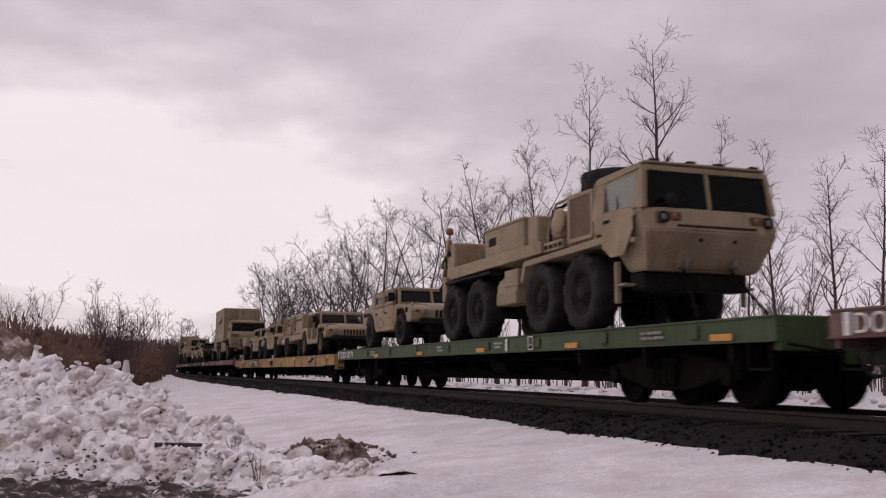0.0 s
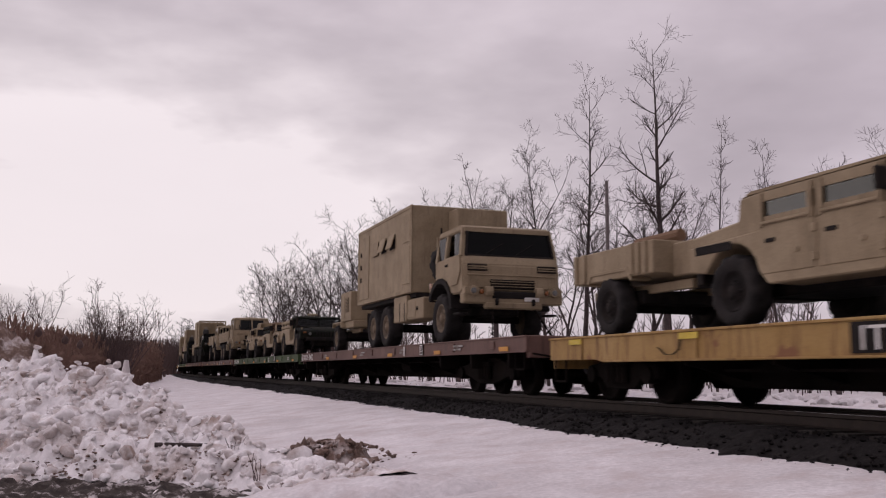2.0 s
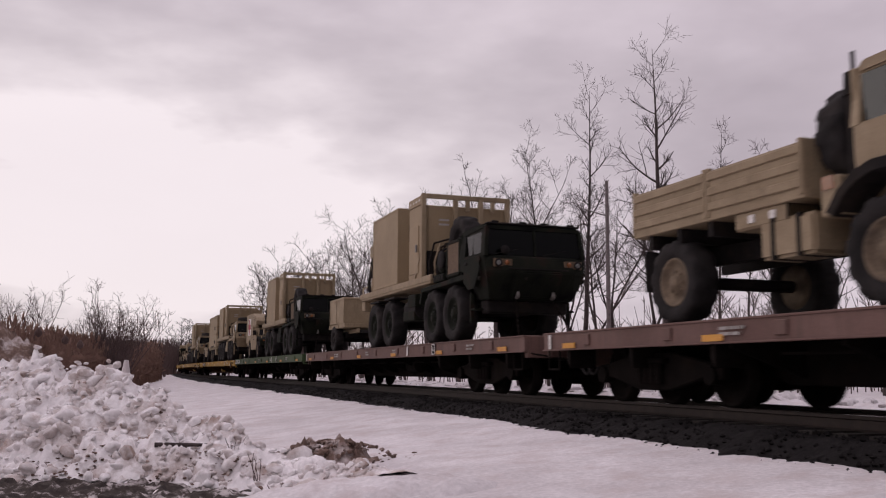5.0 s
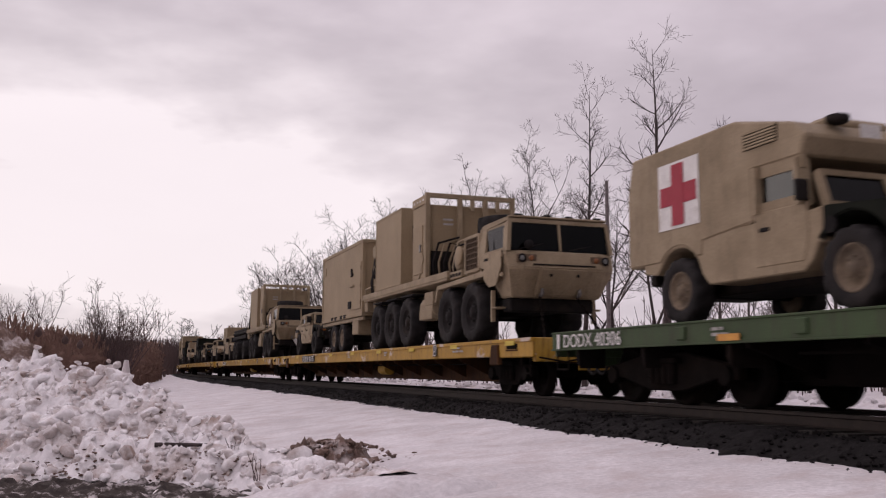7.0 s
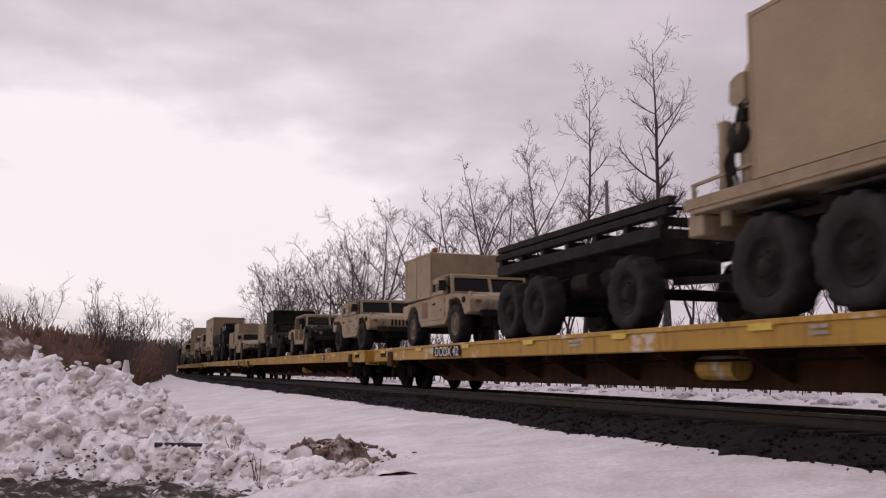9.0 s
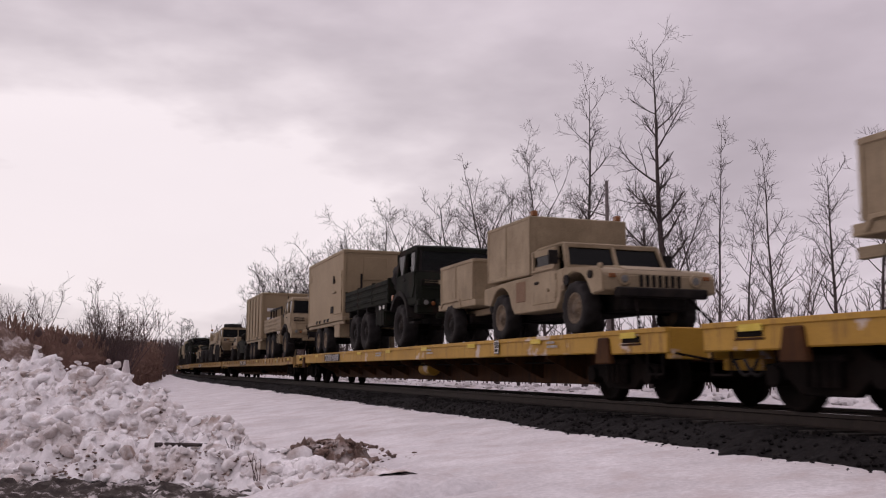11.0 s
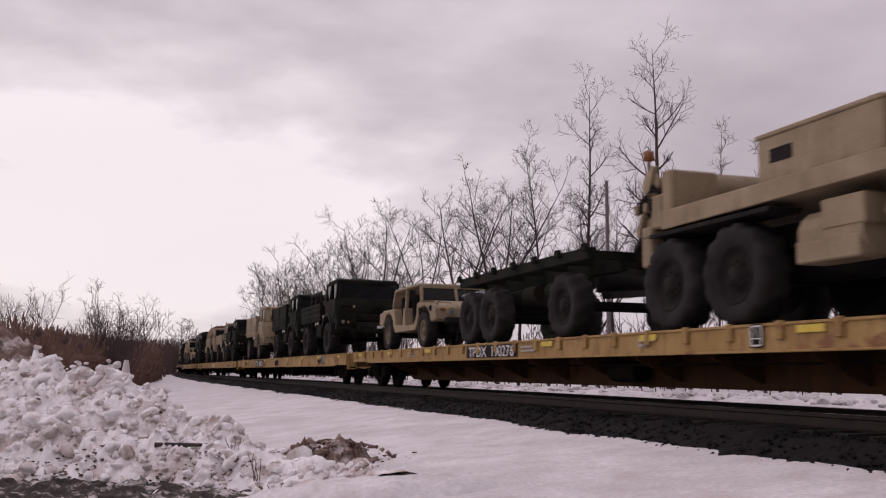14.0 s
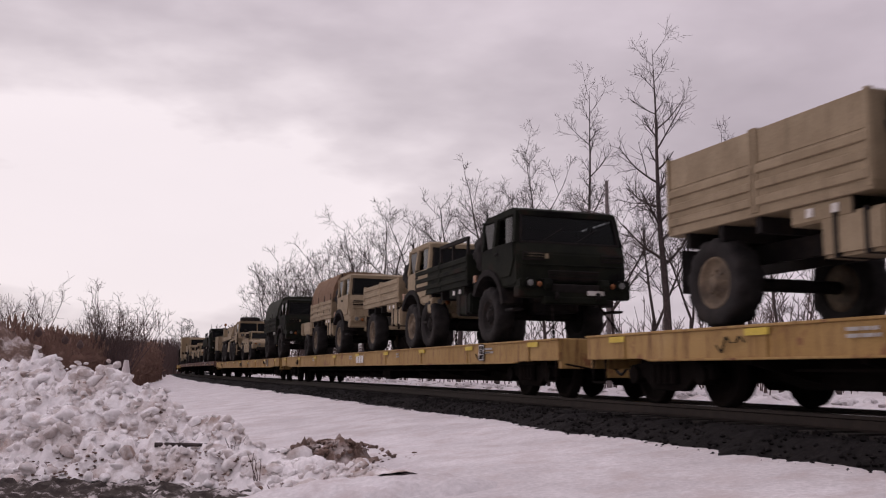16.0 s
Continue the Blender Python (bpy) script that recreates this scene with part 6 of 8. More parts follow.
        part("tyre", once(("tyre", r, 0.44), tyre_mesh(r, 0.44)), RUBBER, sp)
    # boxes low between the axles
    m = (axles[1] + axles[2 if len(axles) == 4 else 2]) / 2
    tank = paint if not camo else BLACK
    part("fuel_tank", rod(shape(), (m - 0.5, -0.88, 0.98), (m + 0.5, -0.88, 0.98), 0.3, 14), tank, t)
    part("side_box", box(shape(), m - 0.55, m + 0.45, -hw + 0.04, -0.75, 0.66, 0.92, 0.02), paint, t)
    part("tool_box", box(shape(), m - 0.1, m + 0.55, -hw + 0.03, -0.8, 1.0, 1.34, 0.02), paint, t)
    b0 = axles[-1] - (1.0 if load == "wrecker" else 1.7)
    if load == "wrecker":
        part("bed", box(shape(), b0 + 0.9, -1.5, -hw + 0.03, hw - 0.03, 1.5, 1.66, 0.015), paint, t)
        part("bed_side", prism(shape(), [(b0 + 0.9, 1.45), (b0 + 0.9, 1.72), (-1.5, 1.72), (-1.5, 1.5)], -hw, -hw + 0.06, 0.01), paint, t)
        part("locker", box(shape(), -4.55, -2.5, -hw + 0.1, 0.2, 1.66, 2.3, 0.03), paint, t)
        part("locker_lid", box(shape(), -4.57, -2.48, -hw + 0.08, 0.22, 2.28, 2.34, 0.015), paint, t)
        part("locker_vent", box(shape(), -4.3, -3.9, -hw + 0.09, -hw + 0.11, 1.95, 2.12), BLACK, t)
        part("end_post", box(shape(), -2.2, -1.75, -hw + 0.05, -0.5, 1.6, 2.25, 0.03), paint, t)
        part("rear_post", box(shape(), b0 + 0.9, b0 + 1.15, -hw + 0.02, -0.4, 1.5, 2.3, 0.03), paint, t)
        part("winch_housing", lathe(shape(), [(0.1, -0.85), (0.24, -0.82), (0.26, 0.5), (0.1, 0.52)], (b0 + 0.75, 0, 2.12), 16), paint, t)
        part("crane_base", box(shape(), b0 + 0.1, b0 + 0.9, -0.6, 0.6, 1.35, 1.95, 0.05), BLACK, t)
        part("crane_boom", bar(shape(), (b0 + 0.5, 0.75, 1.95), (-2.3, 0.75, 1.9), 0.3, 0.36), paint, t)
        part("hydraulic_unit", box(shape(), b0 + 0.15, b0 + 0.5, -hw + 0.15, -0.5, 1.45, 1.75, 0.03), paint, t)
        part("control_box", box(shape(), b0 + 0.55, b0 + 0.85, -hw + 0.05, -0.75, 1.5, 2.0, 0.03), paint, t)
        for k in range(3):
            part("hydraulic_hose", hose(shape(), [(b0 + 0.3 + 0.06 * k, -hw + 0.12 + 0.05 * k, 1.7), (b0 + 0.25 + 0.08 * k, -hw + 0.05, 1.95), (b0 + 0.5, -hw + 0.1, 2.1 + 0.05 * k), (b0 + 0.75, -hw + 0.2, 2.0)], 0.022), BLACK, t)
        for k in range(4):
            part("hydraulic_valve", box(shape(), b0 + 0.12 + 0.13 * k, b0 + 0.2 + 0.13 * k, -hw + 0.02, -hw + 0.12, 1.78, 1.92 + 0.05 * (k % 2), 0.012), BLACK if k % 2 else paint, t)
        part("cable_drum", lathe(shape(), [(0.1, -hw + 0.12), (0.22, -hw + 0.13), (0.22, -hw + 0.17), (0.13, -hw + 0.19), (0.13, -0.75), (0.22, -0.73), (0.22, -0.69), (0.1, -0.68)], (b0 + 0.42, 0, 2.2), 16), paint, t)
        part("tail_frame", bar(shape(), (b0 + 0.15, -hw + 0.1, 1.45), (b0 + 0.6, -hw + 0.1, 2.45), 0.08), paint, t)
        part("outrigger", box(shape(), b0 + 0.35, b0 + 0.6, -hw, -hw + 0.25, 0.95, 1.55, 0.03), paint, t)
        part("rear_fender", prism(shape(), [(axles[-1] - 0.9, 1.25), (axles[-1] - 0.7, 1.42), (axles[-2] + 0.75, 1.42), (axles[-2] + 0.75, 1.36), (axles[-1] - 0.65, 1.36), (axles[-1] - 0.85, 1.2)], -hw, -0.72, 0.008), BLACK, t)
        part("beacon_post", rod(shape(), (b0 + 0.25, -1.0, 1.4), (b0 + 0.25, -1.0, 2.62), 0.03, 8), STEEL, t)
        part("beacon", lathe(shape(), [(0.04, 2.6), (0.09, 2.62), (0.09, 2.74), (0.03, 2.78)], (b0 + 0.25, -1.0, 0), 10, "z"), AMBER, t)
    else:
        part("bed", box(shape(), b0 + 0.2, -1.55, -hw, hw, 1.5, 1.64, 0.015), TAN, t)
        part("bed_rail", box(shape(), b0 + 0.1, -1.5, -hw - 0.02, -hw + 0.05, 1.56, 1.72, 0.012), TAN, t)
        s0 = axles[-1] - 0.1
        s1, s2, s3 = s0 + 2.65, s0 + 3.65, s0 + 4.78
        a = part("rear_shelter", box(shape(), s0, s1, -hw, hw, 1.72, 3.86, 0.015), TAN_PALE, t, "plain tan box shelter")
        for x in (s0 + 0.025, s1 - 0.025):
            part("edge_trim", box(shape(), x - 0.03, x + 0.03, -hw - 0.012, -hw + 0.01, 1.72, 3.86, 0.006), TAN_PALE, a)
        for z in (1.76, 3.82):
            part("edge_trim", box(shape(), s0 + 0.06, s1 - 0.06, -hw - 0.012, -hw + 0.01, z - 0.03, z + 0.03, 0.006), TAN_PALE, a)
        part("end_vent", box(shape(), s1 - 0.01, s1 + 0.02, -0.9, -0.3, 2.9, 3.4, 0.01), BLACK, a)
        f = part("front_unit", box(shape(), s2, s3 - 0.08, -hw + 0.02, hw - 0.02, 1.72, 3.62, 0.015), TAN_PALE, t, "tan equipment cabinet with a side door")
        dr = part("unit_door", box(shape(), s2 + 0.12, s3 - 0.25, -hw - 0.008, -hw + 0.03, 1.85, 3.1, 0.012), TAN_PALE, f)
        part("latch", box(shape(), s3 - 0.4, s3 - 0.32, -hw - 0.05, -hw, 2.4, 2.6, 0.01), STEEL, dr)
        part("unit_header", box(shape(), s2, s3 - 0.02, -hw - 0.005, -hw + 0.06, 3.62, 3.86, 0.015), TAN_PALE, f)
        # white discs: daylight through the header holes, put on as paint
        for i in range(4):
            x = s2 + 0.2 + i * 0.25
            part("header_hole", rod(shape(), (x, -hw - 0.012, 3.74), (x, -hw + 0.01, 3.74), 0.035, 8), WHITE_PAINT, f)
        for y in (-hw + 0.05, hw - 0.05):
            part("frame_post", box(shape(), s3 - 0.06, s3 + 0.06, y - 0.06, y + 0.06, 1.64, 3.9, 0.01), TAN, t)
        part("frame_head", box(shape(), s3 - 0.05, s3 + 0.05, -hw + 0.1, hw - 0.1, 3.78, 3.9, 0.01), TAN, t)
        for y in (0.05, 0.75):
            part("frame_web", box(shape(), s3 - 0.04, s3 + 0.04, y - 0.05, y + 0.05, 3.5, 3.8), TAN, t)
        part("frame_brace", bar(shape(), (s3, -hw + 0.02, 2.5), (s3 - 0.55, -hw + 0.02, 1.7), 0.06), TAN, t)
        part("front_face", box(shape(), s3 - 0.09, s3 - 0.07, -1.0, 1.0, 2.3, 3.6), TAN_PALE, t)
        # flat black sheet that paints the shade of a recess onto the front
        part("front_recess", box(shape(), s3 - 0.07, s3 - 0.05, -1.05, 1.05, 1.7, 2.42), BLACK, t)
        for k in range(2):
            part("front_mark", box(shape(), s3 - 0.07, s3 - 0.062, -0.72, -0.45, 3.22 - 0.12 * k, 3.27 - 0.12 * k), STENCIL, t)
        for y in (-0.3, 0.4):
            part("frame_post", box(shape(), s3 - 0.04, s3 + 0.08, y - 0.06, y + 0.06, 1.64, 3.8, 0.01), TAN, t)
        for k in range(4):
            part("hydraulic_pipe", hose(shape(), [(s3 + 0.1 + 0.08 * k, -1.0 + 0.12 * k, 1.6), (s3 + 0.15, -1.05 + 0.14 * k, 2.1), (s3 + 0.1 + 0.05 * k, -0.9 + 0.14 * k, 2.6), (s3 + 0.3, -0.4, 2.75 - 0.1 * k)], 0.028), TAN if k % 2 else BLACK, t)
        # hoist at the tail
        part("hoist_motor", loft(shape(), [(s0 - 0.5, 2.82), (s0 - 0.46, 3.12), (s0 - 0.3, 3.18), (s0 - 0.12, 3.16), (s0 - 0.12, 2.78), (s0 - 0.3, 2.72)], 0.2, 0.06, 0.0, 99, 0.03, 2), TAN, t).location.y = -hw + 0.22
        for k in range(3):
            part("hoist_block", box(shape(), s0 - 0.44 + 0.1 * k, s0 - 0.36 + 0.1 * k, -hw + 0.0, -hw + 0.14, 2.2 + 0.16 * k, 2.38 + 0.16 * k, 0.015), TAN if k % 2 else BLACK, t)
        part("tail_rail", bar(shape(), (b0 + 0.25, -hw + 0.04, 1.9), (s0 - 0.05, -hw + 0.04, 1.95), 0.04), TAN, t)
        part("tail_rail_post", bar(shape(), (b0 + 0.28, -hw + 0.04, 1.5), (b0 + 0.28, -hw + 0.04, 1.92), 0.04), TAN, t)
        part("hoist_column", box(shape(), s0 - 0.38, s0 - 0.14, -hw + 0.08, -0.85, 1.6, 2.75, 0.03), TAN, t)
        part("hoist_reel", lathe(shape(), [(0.05, -hw), (0.2, -hw + 0.02), (0.2, -hw + 0.3), (0.05, -hw + 0.32)], (s0 - 0.34, 0, 2.35), 14), BLACK, t)
        for k in range(3):
            part("hydraulic_hose", hose(shape(), [(s0 - 0.5 + 0.1 * k, -hw + 0.02, 1.65), (s0 - 0.55 + 0.08 * k, -hw, 2.05), (s0 - 0.3, -hw + 0.02, 2.4 + 0.1 * k), (s0 - 0.25, -hw + 0.05, 2.8)], 0.025), BLACK, t)
        part("hoist_post", rod(shape(), (b0 + 0.7, -0.95, 1.3), (b0 + 0.7, -0.95, 2.7), 0.09, 10), TAN, t)
        part("hoist_drum", lathe(shape(), [(0.1, -0.3), (0.24, -0.28), (0.24, 0.25), (0.1, 0.27)], (b0 + 1.25, -0.6, 3.2), 14), TAN, t)
        part("hoist_arm", bar(shape(), (b0 + 1.3, -0.6, 1.7), (b0 + 1.35, -0.6, 3.1), 0.2), BLACK, t)
        part("tail_guard", box(shape(), b0 + 0.1, b0 + 0.45, -hw + 0.05, hw - 0.05, 1.2, 1.5, 0.02), TAN, t)
        for x in axles[2:]:
            part("mud_guard", box(shape(), x - 0.5, x + 0.5, -hw + 0.03, -0.75, 1.36, 1.4), BLACK, t)
    if marks and load == "shelters" and not camo:
        p = part("hazard_diamond", box(shape(), -0.22, 0.22, -0.004, 0.004, -0.22, 0.22), WHITE_PAINT, t, "white diamond placard")
        p.matrix_basis = pose(-0.05, -hw + 0.03, 1.9, 0, 45, 0)
        p = part("hazard_diamond", box(shape(), -0.004, 0.004, -0.2, 0.2, -0.2, 0.2), WHITE_PAINT, t, "white diamond placard")
        p.matrix_basis = pose(2.0, -0.1, 0.8, 35, 0, 0)
    chains(t, 1.88, 0.42, 0.9, 0.75)
    return t


# ---- trailers ----


def container_trailer(ribbed=False, label=""):
    t = thing("container_trailer", label or ("tan two-axle trailer carrying a ribbed steel container" if ribbed else "tan two-axle trailer carrying a smooth box container"), "trailer", "vehicles on the train")
    hw, r = 1.22, 0.5
    for x in (0.0, -1.25):
        axle_pair(t, x, hw - 0.04, r, 0.34, TAN)
    for sy in (-1, 1):
        part("frame_rail", box(shape(), -3.1, 2.95, sy * 0.5 - 0.06, sy * 0.5 + 0.06, 0.82, 1.06, 0.01), TAN, t)
        part("side_rail", box(shape(), -3.1, 2.95, sy * (hw - 0.08) - 0.04, sy * (hw - 0.08) + 0.04, 0.98, 1.09, 0.01), TAN, t)
    part("front_locker", box(shape(), 1.5, 2.3, -hw + 0.05, -0.5, 0.55, 1.02, 0.02), TAN, t)
    part("gooseneck", box(shape(), 2.0, 3.2, -0.7, 0.7, 0.72, 1.0, 0.02), TAN, t)
    part("drawbar", bar(shape(), (3.0, -0.5, 0.75), (4.3, 0, 0.7), 0.12), TAN, t)
    part("drawbar", bar(shape(), (3.0, 0.5, 0.75), (4.3, 0, 0.7), 0.12), TAN, t)
    part("landing_leg", box(shape(), 2.6, 2.75, -0.7, -0.55, 0.0, 0.8, 0.01), TAN, t)
    part("landing_leg", box(shape(), 2.6, 2.75, 0.55, 0.7, 0.0, 0.8, 0.01), TAN, t)
    part("tail_lamp_bar", box(shape(), -3.2, -3.1, -hw + 0.05, hw - 0.05, 0.7, 0.85, 0.01), BLACK, t)
    part("tail_lamp", box(shape(), -3.215, -3.2, -hw + 0.08, -hw + 0.24, 0.72, 0.83), RED_LENS, t)
    part("mud_flap", box(shape(), -1.98, -1.96, -hw + 0.05, -0.7, 0.3, 0.85), RUBBER, t)
    x0, x1, z0, z1 = -3.1, 2.95, 1.1, 3.54
    c = part("container", box(shape(), x0 + 0.03, x1 - 0.03, -hw + 0.02, hw - 0.02, z0 + 0.03, z1 - 0.03, 0.006), TAN_PALE, t, "tan steel box container")
    for x in (x0 + 0.05, x1 - 0.05):
        for sy in (-1, 1):
            part("corner_post", box(shape(), x - 0.06, x + 0.06, sy * (hw - 0.05) - 0.055, sy * (hw - 0.05) + 0.055, z0, z1, 0.012), TAN_PALE, c)
            for z in (z0 + 0.06, z1 - 0.06):
                part("corner_casting", box(shape(), x - 0.085, x + 0.085, sy * (hw - 0.07) - 0.08, sy * (hw - 0.07) + 0.08, z - 0.06, z + 0.06, 0.01), TAN, c)
    for z in (z0 + 0.07, z1 - 0.04):
        part("side_beam", box(shape(), x0, x1, -hw - 0.004, -hw + 0.06, z - 0.06, z + 0.05, 0.01), TAN_PALE, c)
        part("end_beam", box(shape(), x1 - 0.05, x1 + 0.004, -hw, hw, z - 0.06, z + 0.05, 0.01), TAN_PALE, c)
    if ribbed:
        for i in range(6):
            x = x0 + 0.1 + (i + 0.0) * (x1 - x0 - 0.2) / 5
            part("door_rib", box(shape(), x - 0.045, x + 0.045, -hw - 0.03, -hw + 0.02, z0 + 0.1, z1 - 0.08, 0.01), TAN, c)
            if 0 < i < 5:
                part("lock_rod", rod(shape(), (x + 0.1, -hw - 0.02, z0 + 0.12), (x + 0.1, -hw - 0.02, z1 - 0.1), 0.018, 6), TAN, c)
                part("lock_handle", box(shape(), x + 0.02, x + 0.26, -hw - 0.05, -hw - 0.02, 2.1, 2.15, 0.01), TAN, c)
        for x in (-1.9, 1.3):
            part("fork_pocket", box(shape(), x, x + 0.35, -hw - 0.012, -hw + 0.03, z0 + 0.03, z0 + 0.14), BLACK, c)
        part("label_plate", box(shape(), x1, x1 + 0.006, -0.95, -0.5, 2.55, 2.72), WHITE_PAINT, c)
        part("label_plate", box(shape(), x1, x1 + 0.006, -0.95, -0.6, 2.1, 2.22), WHITE_PAINT, c)
    else:
        part("side_door", box(shape(), 1.65, 2.75, -hw - 0.012, -hw + 0.03, 1.35, 2.85, 0.012), TAN_PALE, c)
        for z in (1.55, 2.1, 2.65):
            part("door_hinge", box(shape(), 2.72, 2.8, -hw - 0.04, -hw, z - 0.06, z + 0.06, 0.01), TAN, c)
        part("air_scoop", prism(shape(), [(1.6, 2.45), (1.6, 2.72), (1.82, 2.5)], -hw - 0.06, -hw + 0.01), BLACK, c)
        part("shelf_bracket", box(shape(), 1.45, 1.95, -hw - 0.07, -hw + 0.01, 2.1, 2.16, 0.01), TAN, c)
        part("vent", box(shape(), 1.05, 1.45, -hw - 0.012, -hw + 0.01, 1.42, 1.66, 0.006), BLACK, c)
        part("hatch", box(shape(), x0 + 0.2, x0 + 0.55, -hw - 0.008, -hw + 0.02, 2.85, 3.15, 0.008), TAN_PALE, c)
        for x in (-1.5, -0.95, -0.1, 0.45):
            part("fork_pocket", box(shape(), x, x + 0.3, -hw - 0.012, -hw + 0.03, z0 + 0.03, z0 + 0.15), BLACK, c)
        for y0, y1, za, zb in ((-0.5, 0.35, 2.5, 3.3), (0.1, 0.8, 1.5, 2.2), (0.9, 1.1, 2.7, 3.3)):
            part("end_panel", box(shape(), x1 - 0.03, x1 + 0.008, y0, y1, za, zb, 0.008), TAN_PALE, c)
    part("mast", rod(shape(), (x1 + 0.12, -0.6, 1.1), (x1 + 0.12, -0.6, 2.7), 0.04, 8), BLACK, t)
    return t


def frame_trailer(stacked=True, axles=(0, -3.3, -4.6), label=""):
    t = thing("pallet_trailer", label or "black flat-rack trailer with stacked steel beams on a flat car" if stacked else "dark green bare-frame trailer on big tyres", "trailer", "vehicles on the train")
    hw, r = 1.2, 0.58
    m = BLACK if stacked else OLIVE
    for x in axles:
        axle_pair(t, x, hw, r, 0.4, BLACK)
    e = axles[-1] - 0.55
    for sy in (-1, 1):
        part("main_beam", box(shape(), e, 1.0, sy * 0.5 - 0.07, sy * 0.5 + 0.07, 1.12, 1.42, 0.012), m, t)
        part("side_beam", box(shape(), e, 1.0, sy * (hw - 0.1) - 0.08, sy * (hw - 0.1) + 0.08, 1.3, 1.5, 0.012), m, t)
        if stacked:
            part("rack_beam", box(shape(), e - 0.1, 1.2, sy * (hw - 0.1) - 0.09, sy * (hw - 0.1) + 0.09, 1.62, 1.74, 0.012), m, t)
            part("rack_beam", box(shape(), e - 0.05, 1.2, sy * (hw - 0.12) - 0.07, sy * (hw - 0.12) + 0.07, 1.78, 1.9, 0.012), m, t)
    for i in range(7):
        x = e + 0.1 + i * (0.85 - e) / 6
        part("cross_member", box(shape(), x - 0.06, x + 0.06, -hw + 0.1, hw - 0.1, 1.3, 1.44), m, t)
        if stacked:
            part("spacer", box(shape(), x - 0.07, x + 0.07, -hw + 0.05, hw - 0.05, 1.5, 1.62), m, t)
            part("spacer", box(shape(), x - 0.05, x + 0.05, -hw + 0.08, hw - 0.08, 1.74, 1.78), m, t)
        else:
            for sy in (-1, 1):
                part("lashing_lug", box(shape(), x - 0.08, x + 0.08, sy * hw - 0.06, sy * hw + 0.02, 1.42, 1.56, 0.015), m, t)
    part("turntable", lathe(shape(), [(0.3, 0.85), (0.45, 0.86), (0.45, 1.1), (0.3, 1.12)], (0, 0, 0), 18, "z"), BLACK, t)
    for sy in (-1, 1):
        part("drawbar", bar(shape(), (0.3, sy * 0.5, 0.75), (2.4, 0, 0.7), 0.11), BLACK, t)
    part("axle_frame", box(shape(), axles[-1] - 0.3, axles[1] + 0.3, -0.6, 0.6, 0.75, 1.12, 0.04), BLACK, t)
    for x in (-1.1, -2.2):
        part("air_tank", rod(shape(), (x - 0.3, -0.7, 0.95), (x + 0.3, -0.7, 0.95), 0.16, 12), m, t)
    part("tail_lamp", box(shape(), e - 0.04, e, -hw + 0.1, -hw + 0.26, 1.32, 1.42), RED_LENS, t)
    return t


